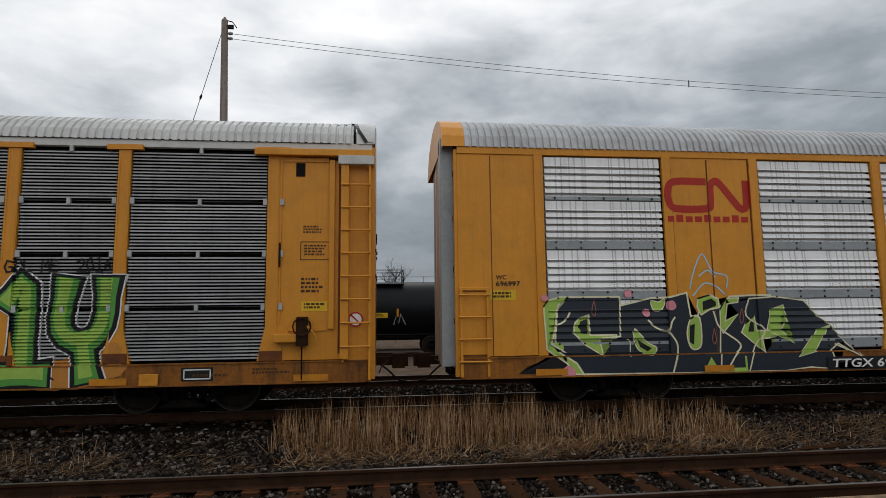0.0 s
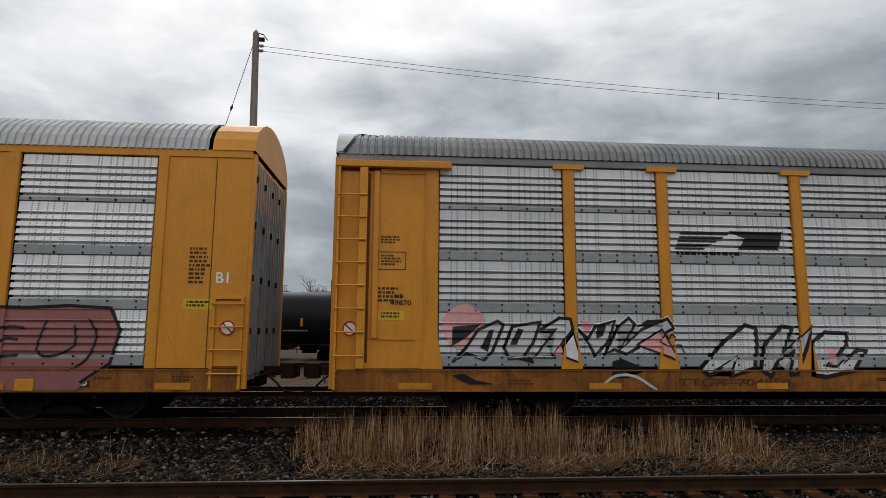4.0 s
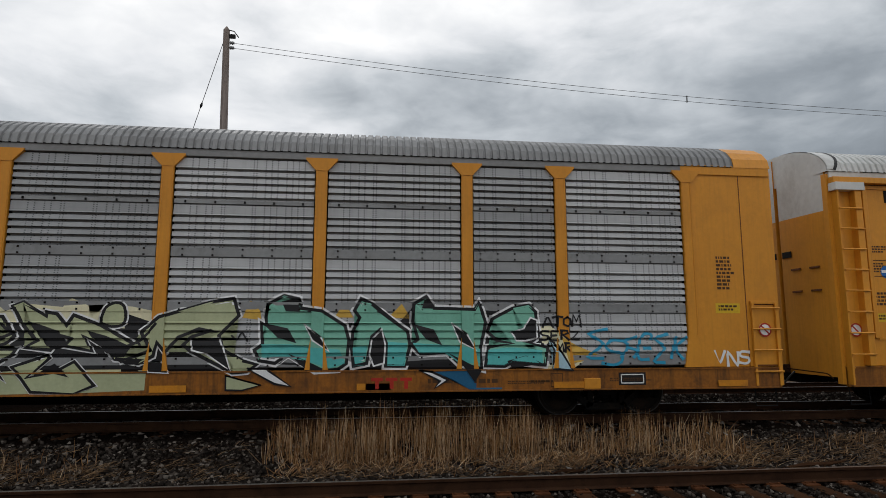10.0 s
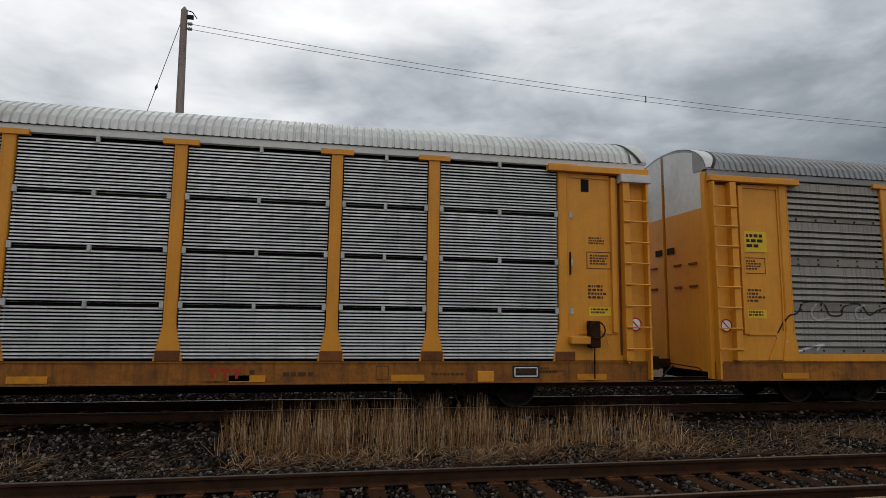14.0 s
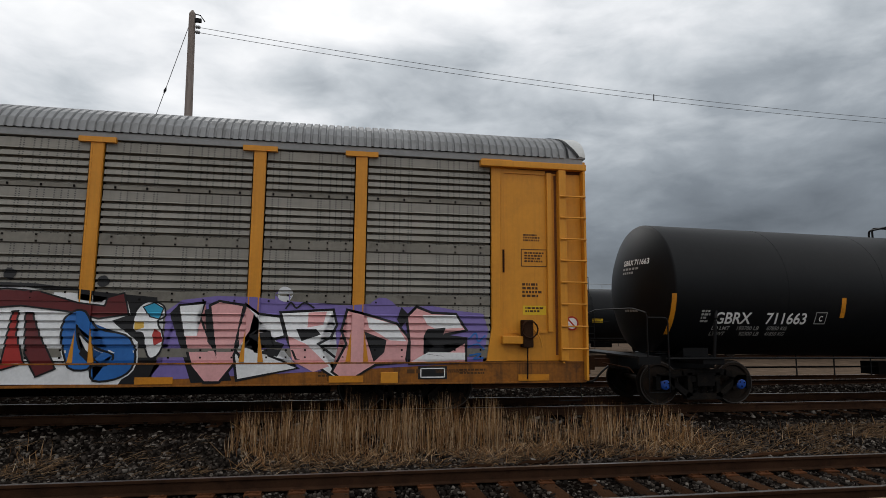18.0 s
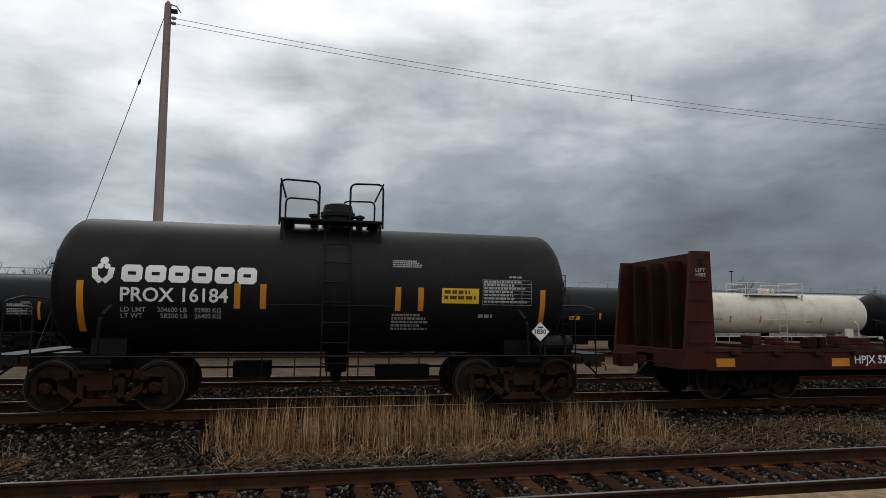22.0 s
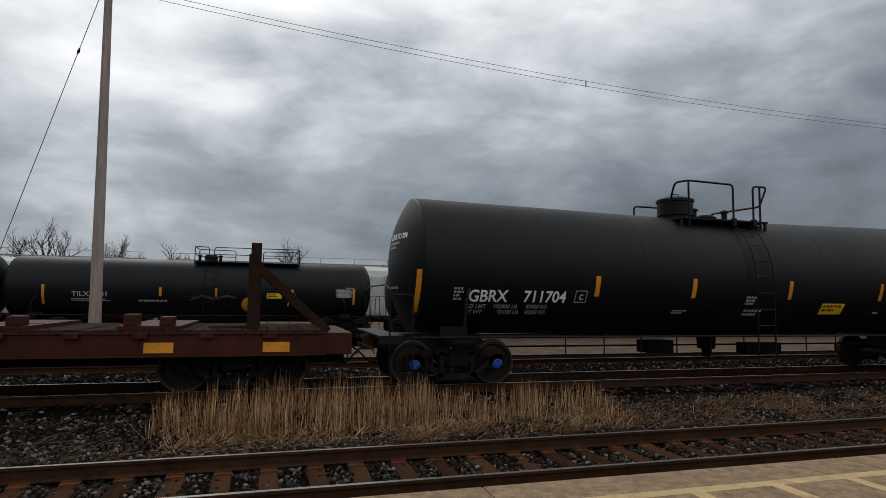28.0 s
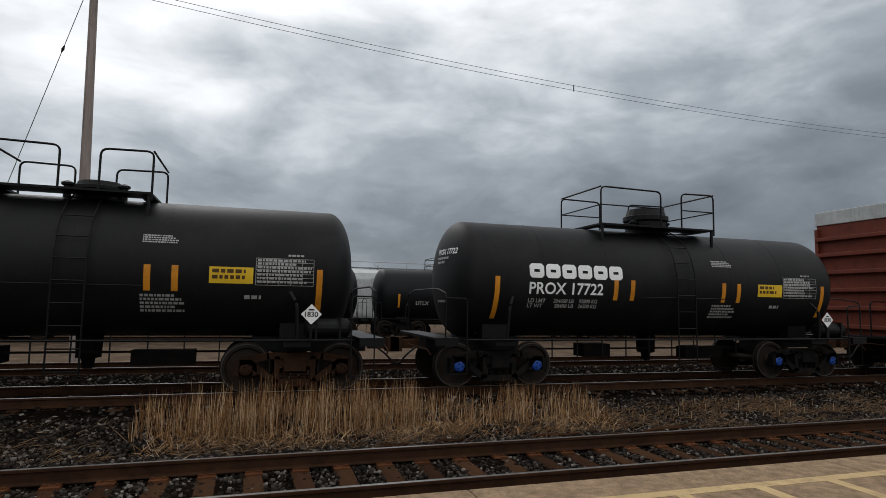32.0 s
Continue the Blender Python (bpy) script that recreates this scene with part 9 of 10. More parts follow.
    p.dot("rose", 7.00, 1.79, 0.035)
    p.dot("rose", 6.96, 1.64, 0.05500000000000001)
    p.dot("rose", 6.63, 1.86, 0.07500000000000001)
    p.dot("rose", 4.84, 1.44, 0.035)
    p.dot("rose", 4.72, 1.15, 0.05500000000000001)
    p.dot("rose", 4.89, 1.13, 0.07500000000000001)
    p.dot("rose", 5.08, 1.11, 0.035)
    p.dot("rose", 7.65, 1.12, 0.05500000000000001)
    p.dot("rose", 7.80, 1.13, 0.07500000000000001)
    p.dot("rose", 7.93, 1.15, 0.035)
    p.dot("rose", 8.02, 1.32, 0.05500000000000001)
    p.dot("rose", 7.76, 0.91, 0.07500000000000001)
    p.dot("rose", 7.58, 0.89, 0.035)
    p.dot("rose", 7.98, 0.89, 0.05500000000000001)
    p.dot("rose", 5.48, 1.73, 0.07500000000000001)
    # a sign of slanting stripes and blocks
    for k in range(5):
        z = 3.66 - 0.075 * k
        mark(car, sd, "logo_stripe", poly([(-6.62 - 0.03 * k, z), (-5.60 - 0.13 * k, z), (-5.66 - 0.13 * k, z - 0.045), (-6.64 - 0.03 * k, z - 0.045)]), "ink", 0.006)
    mark(car, sd, "logo_stripe", poly([(-5.65, 3.70), (-4.5, 3.70), (-4.62, 3.33), (-5.45, 3.33), (-5.3, 3.55)]), "ink", 0.005)
    stencil(car, sd, -6.72, 3.17, 2.2, 0.11, 1, "ink", "logo_line")
    number_plate(car, sd, "TTGX  704850", -6.95, -4.45, 0.64, 0.85, None, "brown_ink", 0.0)
    mark(car, sd, "lettering", shift(letters("NS", 0.09, bold=0.02), -12.25, 2.29), "ink", 0.006)
    mark(car, sd, "lettering", shift(letters("49870", 0.10, 0.4, bold=0.02), -12.34, 2.16), "ink", 0.006)
    hand_letters(car, sd, "BERBS", 8.40, 10.35, 1.28, 2.02, 0.05, [], [(0, "ink", 0, 0, 1)], 3, 0.10, round_=True, label="black tag")
    scrawl(car, sd, [[(10.5 + 0.30 * math.cos(t), 1.45 + 0.26 * math.sin(t)) for t in (k * 0.55 for k in range(13))]], 0.035, "ink", 0.009)
    hand_letters(car, sd, "2018", 8.80, 9.25, 1.05, 1.22, 0.025, [], [(0, "red", 0, 0, 1)], 3, 0.1, label="red tag")
    red_bars(car, sd, 4.35, 5.05, 0.66, 0.86)
    mark(car, sd, "notice", sheets((11.42, 11.96, 0.985, 1.12)), "lemon", 0.034, "yellow rack number plate")
    mark(car, sd, "lettering", shift(letters("FB-655", 0.09, 0.46, bold=0.02), 11.46, 1.0), "ink", 0.038)
    # fourth carrier
    car, sd = fourth, SPECS["fourth"]["side"]
    sill_marks(car, sd, 4)
    p = Piece(car, sd, "cream and sage wildstyle graffiti with black shadows")
    p.ground("cream", [(-4.42, 1.55), (-3.86, 1.70), (-3.57, 1.90), (-3.44, 2.22), (-2.91, 2.04), (-2.65, 2.22), (-2.54, 2.29), (-2.33, 2.11), (-2.06, 2.14), (-1.70, 2.07), (-1.42, 2.26), (-1.15, 2.03), (-0.87, 2.17), (-0.22, 2.11), (-0.10, 2.27), (0.20, 2.14), (0.25, 1.93), (0.54, 2.16), (0.96, 2.12), (1.28, 2.05), (1.26, 0.97), (-3.79, 1.01), (-4.32, 1.38)])
    p.ground("gold", [(2.85, 1.93), (2.98, 2.25), (3.16, 2.06), (3.19, 1.89)])
    p.ground("gold", [(4.50, 1.94), (4.69, 2.22), (4.85, 1.94)])
    p.ground("gold", [(5.50, 1.94), (5.75, 2.20), (5.93, 1.92)])
    p.ground("sage", [(-3.81, 1.01), (1.26, 1.00), (1.25, 0.66), (0.05, 0.62), (-2.03, 0.61), (-3.52, 0.61), (-3.95, 0.69)])
    p.shape("ink", [(-4.82, 1.14), (-4.41, 1.35), (-4.07, 1.52), (-3.90, 1.45), (-3.18, 1.41), (-3.54, 1.12), (-4.21, 0.73), (-4.62, 0.61), (-4.47, 0.84), (-4.77, 1.03)], edge="snow", w=0.03)
    p.shape("sage", [(-4.74, 1.16), (-4.36, 1.33), (-4.07, 1.47), (-3.91, 1.40), (-3.39, 1.38), (-3.80, 1.12), (-4.28, 0.98), (-4.25, 1.14), (-4.56, 1.12)], w=0.02)
    p.shape("sage", [(-3.42, 2.26), (-3.27, 2.27), (-3.11, 2.00), (-2.94, 1.69), (-2.83, 1.47), (-2.87, 1.33), (-2.40, 1.36), (-2.22, 1.33), (-2.68, 1.78), (-2.82, 2.00), (-2.80, 2.15), (-2.69, 2.16), (-2.41, 1.89), (-2.05, 1.42), (-1.93, 1.11), (-2.04, 0.90), (-2.21, 0.82), (-1.95, 0.87), (-2.17, 0.62), (-2.39, 0.66), (-2.49, 1.14), (-3.03, 1.01), (-3.18, 1.60), (-3.33, 1.93), (-3.23, 1.84), (-3.39, 1.77)], w=0.06, halo="snow", halo_w=0.12)
    p.shape("ink", [(-3.11, 2.11), (-2.77, 1.89), (-2.29, 1.40), (-2.84, 1.31), (-2.87, 1.55), (-3.08, 1.93)], edge=None)
    p.shape("sage", [(-2.28, 2.00), (-2.20, 2.16), (-1.97, 2.15), (-1.42, 1.90), (-1.19, 1.56), (-1.01, 1.65), (-1.38, 1.96), (-1.19, 1.94), (-0.96, 1.60), (-1.10, 1.47), (-1.46, 1.36), (-0.92, 1.38), (-0.96, 1.29), (-1.19, 1.14), (-1.59, 1.14), (-1.78, 1.56), (-2.05, 1.71), (-2.15, 1.85)], w=0.06, halo="snow", halo_w=0.12)
    p.shape("ink", [(-1.76, 1.69), (-1.42, 1.66), (-1.19, 1.56), (-1.46, 1.45), (-1.62, 1.51)], edge=None)
    p.shape("ink", [(-1.51, 1.29), (-1.32, 1.27), (-1.00, 0.80), (-1.37, 1.07), (-1.73, 0.87), (-1.59, 1.11)], edge="snow", w=0.02)
    p.shape("sage", [(-1.03, 2.12), (-0.87, 2.19), (-0.48, 1.95), (-0.48, 2.02), (-0.31, 1.99), (-0.13, 1.79), (-0.03, 1.97), (0.44, 1.79), (1.00, 1.47), (1.27, 1.38), (1.26, 1.16), (0.71, 1.20), (0.52, 1.43), (0.15, 1.61), (0.33, 1.34), (-0.13, 1.43), (-0.04, 1.56), (-0.22, 1.61), (-0.36, 1.36), (-0.78, 1.40), (-0.59, 1.52), (-0.87, 1.83)], w=0.06, halo="snow", halo_w=0.12)
    p.shape("ink", [(-0.78, 1.87), (-0.27, 1.70), (-0.06, 1.43), (-0.36, 1.36), (-0.48, 1.56)], edge=None)
    p.shape("ink", [(0.20, 1.70), (0.53, 1.61), (1.27, 1.29), (1.26, 1.11), (0.90, 1.10), (0.52, 1.34)], edge=None)
    p.shape("sage", [(0.44, 1.84), (0.49, 2.09), (0.66, 2.19), (0.81, 2.12), (0.83, 1.84), (0.65, 1.77)], w=0.05, halo="snow", halo_w=0.1, soft=True)
    p.shape("sage", [(-0.96, 1.07), (-0.41, 1.27), (-0.36, 1.22), (-0.69, 0.89), (-0.27, 0.98), (0.05, 1.16), (0.42, 0.75), (0.09, 0.60), (-0.60, 0.65), (-0.78, 0.89)], w=0.05, halo="snow", halo_w=0.08)
    p.shape("ink", [(-0.59, 0.93), (-0.27, 1.13), (0.00, 0.89), (-0.27, 0.96)], edge=None)
    p.shape("sage", [(0.82, 1.16), (1.31, 1.35), (1.12, 1.67), (1.42, 1.94), (2.28, 2.21), (2.69, 2.28), (2.79, 1.97), (2.46, 1.61), (2.55, 1.35), (2.89, 1.16), (3.14, 1.09), (2.98, 0.97), (2.73, 0.95), (2.00, 1.32), (1.85, 1.44), (1.98, 1.58), (2.31, 1.70), (2.46, 1.68), (2.11, 1.73), (1.76, 1.58), (1.55, 1.32), (1.41, 1.49), (1.36, 1.25), (1.11, 1.12)], w=0.06, halo="snow", halo_w=0.12)
    p.shape("ink", [(1.98, 1.54), (2.46, 1.56), (2.55, 1.37), (2.68, 0.99), (2.25, 1.28), (2.00, 1.35)], edge="snow", w=0.03)
    p.line("ink", 0.05, [(0.82, 1.39), (1.12, 1.53), (1.37, 1.82)])
    p.line("ink", 0.04, [(0.88, 1.77), (1.12, 1.44)])
    p.shape("ink", [(1.21, 1.14), (1.50, 1.16), (1.64, 0.95), (1.30, 0.97)], edge="snow", w=0.02)
    p.line("ink", 0.025, [(-3.79, 1.62), (-3.69, 1.70), (-3.55, 1.62), (-3.47, 1.73)])
    p.line("ink", 0.03, [(2.68, 1.61), (2.78, 1.54), (2.86, 1.66), (2.96, 1.51)])
    p.ground("ink", [(-3.39, 2.04), (-2.77, 1.98), (-2.15, 1.98), (-1.10, 1.85), (-0.13, 1.77), (1.00, 1.73), (1.27, 1.57), (1.26, 1.02), (-0.41, 1.00), (-2.22, 0.98), (-3.01, 1.12), (-3.18, 1.55)])
    p.ground("ink", [(0.84, 2.00), (1.37, 1.82), (1.61, 1.39), (1.96, 1.54), (2.46, 1.58), (2.63, 0.97), (1.30, 0.95), (0.82, 0.95)])
    p = Piece(car, sd, "teal wildstyle graffiti with white edges")
    p.ground("cream", [(8.36, 1.77), (8.62, 1.80), (9.05, 1.43), (9.58, 1.25), (9.20, 1.07), (9.03, 0.95), (8.50, 0.98)])
    p.ground("gold", [(8.83, 1.59), (9.15, 1.41), (9.56, 1.24), (9.20, 1.10), (8.98, 1.08)])
    p.ground("deep", [(6.37, 0.94), (7.66, 0.98), (7.65, 0.61), (7.03, 0.61), (6.72, 0.79)])
    p.ground("ink", [(3.22, 2.23), (4.00, 2.09), (4.75, 1.84), (5.70, 1.84), (6.00, 2.20), (7.20, 2.10), (8.36, 2.00), (8.53, 1.03), (7.03, 0.96), (5.01, 1.01), (3.22, 1.11)])
    p.shape("jade", [(3.27, 1.94), (3.30, 2.18), (3.58, 2.34), (3.85, 2.28), (3.88, 2.11), (4.27, 2.06), (4.70, 1.79), (4.78, 1.52), (4.74, 1.10), (4.60, 1.00), (4.18, 0.98), (3.69, 1.28), (3.46, 1.11), (3.17, 1.16), (3.09, 1.35), (3.23, 1.45), (3.19, 1.84), (3.29, 1.79)], w=0.06, halo="snow")
    p.shape("aqua", [(3.21, 1.45), (3.73, 1.45), (4.03, 1.40), (4.61, 1.35), (4.72, 1.10), (4.43, 1.01), (4.03, 1.15), (3.55, 1.23), (3.22, 1.21)], edge=None)
    p.shape("ink", [(3.54, 2.23), (3.83, 2.31), (3.90, 2.11), (4.10, 2.03), (3.62, 2.05)], edge=None)
    p.shape("ink", [(3.21, 1.84), (3.67, 1.74), (3.83, 1.47), (3.49, 1.57)], edge=None)
    p.shape("ink", [(3.96, 1.81), (4.26, 1.59), (4.42, 1.32), (4.12, 1.52)], edge="snow", w=0.03)
    p.shape("ink", [(3.69, 1.28), (4.03, 1.15), (4.43, 0.96), (4.04, 0.97)], edge=None)
    p.shape("jade", [(4.85, 1.69), (4.97, 1.94), (4.87, 2.07), (4.99, 2.29), (5.19, 2.19), (5.50, 1.94), (5.86, 1.69), (5.91, 1.42), (5.81, 1.04), (5.46, 1.05), (5.48, 1.44), (5.35, 1.72), (5.20, 1.59), (5.11, 1.10), (4.87, 1.05), (4.83, 1.39)], w=0.06, halo="snow")
    p.shape("aqua", [(4.85, 1.39), (5.11, 1.42), (5.09, 1.07), (4.87, 1.05)], edge=None)
    p.shape("aqua", [(5.50, 1.49), (5.86, 1.47), (5.81, 1.05), (5.49, 1.06)], edge=None)
    p.shape("ink", [(5.20, 1.54), (5.38, 1.72), (5.45, 1.44), (5.43, 1.10), (5.24, 1.05), (5.16, 1.25)], edge="snow", w=0.03)
    p.shape("ink", [(5.01, 2.32), (5.22, 2.22), (5.70, 1.84), (5.30, 2.04)], edge=None)
    p.shape("jade", [(5.96, 1.87), (5.98, 2.20), (6.21, 2.34), (6.36, 2.12), (7.14, 2.10), (7.22, 2.23), (7.27, 2.10), (7.35, 1.85), (7.24, 1.34), (7.27, 0.99), (6.83, 1.09), (6.62, 1.29), (6.11, 1.27), (5.93, 1.44), (6.06, 1.54)], w=0.06, halo="snow")
    p.shape("aqua", [(5.96, 1.47), (6.62, 1.43), (7.24, 1.36), (7.24, 1.09), (6.83, 1.11), (6.57, 1.28), (6.09, 1.28)], edge=None)
    p.shape("ink", [(6.18, 2.29), (6.34, 2.20), (6.39, 2.11), (6.13, 2.12)], edge=None)
    p.shape("ink", [(5.98, 1.82), (6.36, 1.72), (6.52, 1.42), (6.21, 1.54)], edge=None)
    p.shape("ink", [(6.70, 1.84), (6.98, 1.64), (7.16, 1.34), (6.85, 1.49)], edge="snow", w=0.03)
    p.shape("ink", [(6.62, 1.29), (6.93, 1.14), (7.26, 0.96), (7.13, 0.74), (6.88, 1.09)], edge=None)
    p.shape("jade", [(7.38, 1.69), (7.48, 1.92), (7.88, 2.13), (8.20, 2.19), (8.33, 2.06), (8.38, 1.59), (8.24, 1.49), (8.03, 1.51), (8.56, 1.38), (8.50, 1.05), (7.87, 1.11), (7.71, 1.03), (7.34, 1.04), (7.40, 1.39), (7.87, 1.46), (7.56, 1.51)], w=0.06, halo="snow")
    p.shape("aqua", [(7.40, 1.34), (7.82, 1.39), (8.45, 1.33), (8.46, 1.08), (7.87, 1.13), (7.71, 1.05), (7.37, 1.06)], edge=None)
    p.shape("ink", [(7.85, 1.67), (8.09, 1.74), (8.23, 1.95), (8.36, 1.90), (8.35, 1.56), (8.14, 1.51), (7.95, 1.51)], edge="snow", w=0.03)
    p.shape("ink", [(7.76, 1.13), (8.13, 1.23), (8.45, 1.08), (7.86, 0.99)], edge=None)
    p.shape("pale", [(8.57, 1.59), (8.83, 1.28), (9.03, 0.95), (8.66, 0.98), (8.69, 1.33)])
    p.shape("snow", [(6.09, 0.97), (6.32, 0.94), (6.62, 0.79), (6.37, 0.64), (6.47, 0.77)])
    p.shape("snow", [(2.99, 1.02), (3.32, 1.01), (3.76, 0.70), (3.47, 0.75)])
    p.shape("sage", [(2.62, 0.90), (3.23, 0.73), (2.91, 0.64), (2.63, 0.65)], w=0.03)
    p = Piece(car, sd, "black tag")
    p.line("ink", 0.045, [(-13.23, 3.63), (-13.21, 3.47), (-13.19, 3.29)])
    p.line("ink", 0.045, [(-13.38, 3.62), (-13.18, 3.62), (-13.01, 3.54), (-12.95, 3.41), (-13.11, 3.31), (-13.33, 3.29)])
    p.line("ink", 0.045, [(-12.91, 3.40), (-12.74, 3.45), (-12.75, 3.53), (-12.87, 3.49), (-12.90, 3.36), (-12.83, 3.29), (-12.70, 3.31)])
    p.line("ink", 0.045, [(-12.52, 3.47), (-12.63, 3.46), (-12.67, 3.36), (-12.60, 3.29), (-12.52, 3.37), (-12.49, 3.49), (-12.47, 3.38), (-12.42, 3.31)])
    p.line("ink", 0.045, [(-12.37, 3.83), (-12.32, 3.58), (-12.22, 3.34), (-12.05, 3.31), (-11.94, 3.42), (-11.99, 3.56), (-12.15, 3.58), (-12.26, 3.49)])
    p.line("ink", 0.045, [(-13.18, 3.01), (-12.91, 3.10), (-12.63, 3.14), (-12.25, 3.08)])
    hand_letters(car, sd, "HOGER", -12.55, -11.65, 2.40, 2.62, 0.03, [], [(0, "snow", 0, 0, 1)], 3, 0.16, label="white tag")
    hand_letters(car, sd, "RUSK 2016", -10.75, -9.1, 1.12, 1.45, 0.04, [], [(0, "ink", 0, 0, 1)], 3, 0.12, round_=True, label="black tag")
    mark(car, sd, "lettering", shift(letters("E2059", 0.10, 0.35, bold=0.02), -12.42, 1.82), "ink", 0.006)
    white_logo(car, sd, -6.86, -4.30, 3.10, 3.85, False)
    hand_letters(car, sd, "RUSK", -6.72, -5.7, 1.14, 1.60, 0.07, [], [(0, "white", 0, 0, 1)], 6, 0.12, label="white graffiti letters")
    hand_letters(car, sd, "RUCK", -8.15, -6.75, 0.64, 0.95, 0.05, [], [(0, "blush", 0, 0, 1)], 16, 0.12, label="pale graffiti letters")
    number_plate(car, sd, "TTGX 716127", -6.62, -4.45)
    hand_letters(car, sd, "SKPS 2014", -5.75, -4.3, 1.08, 1.27, 0.03, [], [(0, "ink", 0, 0, 1)], 4, 0.18, label="black tag")
    hand_letters(car, sd, "<S/C<K", 9.3, 11.4, 1.12, 1.62, 0.055, [], [(0, "sky", 0, 0, 1)], 5, 0.28, lean=0.2, round_=True, label="pale blue tag")
    hand_letters(car, sd, "ATOM", 8.45, 9.25, 1.78, 1.98, 0.035, [], [(0, "ink", 0, 0, 1)], 2, 0.12, label="black tag")
    hand_letters(car, sd, "SERZ", 8.40, 9.20, 1.52, 1.70, 0.035, [], [(0, "ink", 0, 0, 1)], 3, 0.12, label="black tag")
    hand_letters(car, sd, "ASMR", 8.38, 9.05, 1.30, 1.46, 0.035, [], [(0, "ink", 0, 0, 1)], 4, 0.12, label="black tag")
    hand_letters(car, sd, "OVNS", 11.72, 12.72, 1.04, 1.32, 0.05, [], [(0, "snow", 0, 0, 1)], 9, 0.2, round_=True, label="white tag")
    red_bars(car, sd, 5.2, 6.0, 0.64, 0.84)
    # fifth carrier
    car, sd = fifth, SPECS["fifth"]["side"]
    sill_marks(car, sd, 5)
    p = Piece(car, sd, "silver-white angular graffiti with a black outline")
    p.ground("ink", [(-4.25, 3.09), (-4.16, 3.22), (-3.69, 3.34), (-3.16, 3.34), (-2.92, 3.17), (-2.65, 3.28), (-2.23, 3.23), (-2.03, 3.00), (-1.85, 2.50), (-1.96, 2.17), (-2.30, 2.28), (-2.52, 2.38), (-2.91, 2.43), (-3.03, 2.28), (-3.52, 2.56), (-3.61, 2.42), (-4.17, 2.28), (-4.23, 2.61)])
    p.shape("snow", [(-4.15, 3.20), (-3.70, 3.31), (-3.68, 2.99), (-3.86, 2.98), (-3.68, 2.96), (-3.55, 2.91), (-3.58, 2.70), (-3.56, 2.52), (-4.10, 2.42), (-4.14, 2.73), (-3.82, 2.76), (-3.95, 2.84), (-4.01, 2.96)], w=0.05)
    p.shape("snow", [(-3.62, 3.32), (-3.47, 3.35), (-3.40, 3.23), (-3.16, 3.32), (-3.13, 3.17), (-2.93, 3.17), (-2.94, 2.96), (-3.01, 2.93), (-2.95, 2.56), (-3.06, 2.31), (-3.46, 2.56), (-3.28, 2.63), (-3.26, 2.86), (-3.43, 3.04), (-3.61, 3.12)], w=0.05)
    p.shape("snow", [(-3.57, 2.99), (-3.32, 3.02), (-3.28, 2.69), (-3.43, 2.59), (-3.58, 2.70), (-3.51, 2.87)], w=0.045)
    p.shape("snow", [(-2.69, 3.16), (-2.62, 3.25), (-2.38, 3.25), (-2.35, 3.14), (-2.46, 2.97), (-2.62, 2.92), (-2.79, 2.85), (-2.91, 2.72), (-2.69, 2.67), (-2.73, 2.85), (-2.57, 2.82), (-2.54, 2.46), (-2.93, 2.55), (-2.98, 2.89), (-2.77, 2.94)], w=0.05)
    p.shape("snow", [(-2.39, 3.07), (-2.32, 3.19), (-2.12, 3.08), (-2.03, 2.92), (-2.00, 2.58), (-1.87, 2.50), (-1.96, 2.24), (-2.32, 2.36), (-2.33, 2.74), (-2.44, 2.74), (-2.33, 2.70), (-2.36, 2.39), (-2.52, 2.40), (-2.57, 2.84), (-2.41, 2.93)], w=0.05)
    p.line("ink", 0.05, [(-3.52, 2.87), (-3.48, 2.77), (-3.43, 2.87)], soft=False)
    p.line("ink", 0.04, [(-3.95, 2.80), (-3.82, 2.82), (-3.82, 2.76)], soft=False)
    mark(car, sd, "lettering", shift(letters("B-3672", 0.10, 0.38, bold=0.02), -12.35, 1.80), "ink", 0.006)
    white_logo(car, sd, -6.82, -4.31, 2.94, 3.94)
    number_plate(car, sd, "TTGX  159251", -8.1, -6.14, 0.70, 0.93)
    mark(car, sd, "lettering", shift(letters("R1", 0.16, bold=0.02), -5.42, 0.74), "white", 0.006)
    mark(car, sd, "round_stamp", stroke([(-4.85 + 0.14 * math.cos(t), 0.78 + 0.14 * math.sin(t)) for t in (k * 0.4 for k in range(17))], 0.018), "brown_ink", 0.005)
    mark(car, sd, "sticker", blob(-12.25, 2.93, 0.12, 0.13, 16), "blue", 0.005, "round blue and white sticker")
    mark(car, sd, "sticker", sheets((-12.35, -12.15, 2.91, 2.97)), "snow", 0.008)
    red_bars(car, sd, 4.9, 5.5, 0.68, 0.86)
    # sixth carrier
    car, sd = sixth, SPECS["sixth"]["side"]
    for x0, x1 in ((-11.35, -9.15), (-8.62, -7.25), (-6.72, -4.5)):
        part("kick_board", chamfered(x0, x1, SKIN - 0.045, SKIN - 0.02, 0.985, 1.13, 0.006), "yellow", car, "yellow board along a panel's foot")
    mark(car, sd, "notice", sheets((-12.55, -12.0, 3.30, 3.75)), "lemon", 0.02, "yellow notice with dark writing")
    stencil(car, sd, -12.5, 3.36, 0.45, 0.33, 3, "ink", lift=0.024, seed=3)
    sill_marks(car, sd, 6)
    p = Piece(car, sd, "yellow, orange, red and blue graffiti letters edged in white")
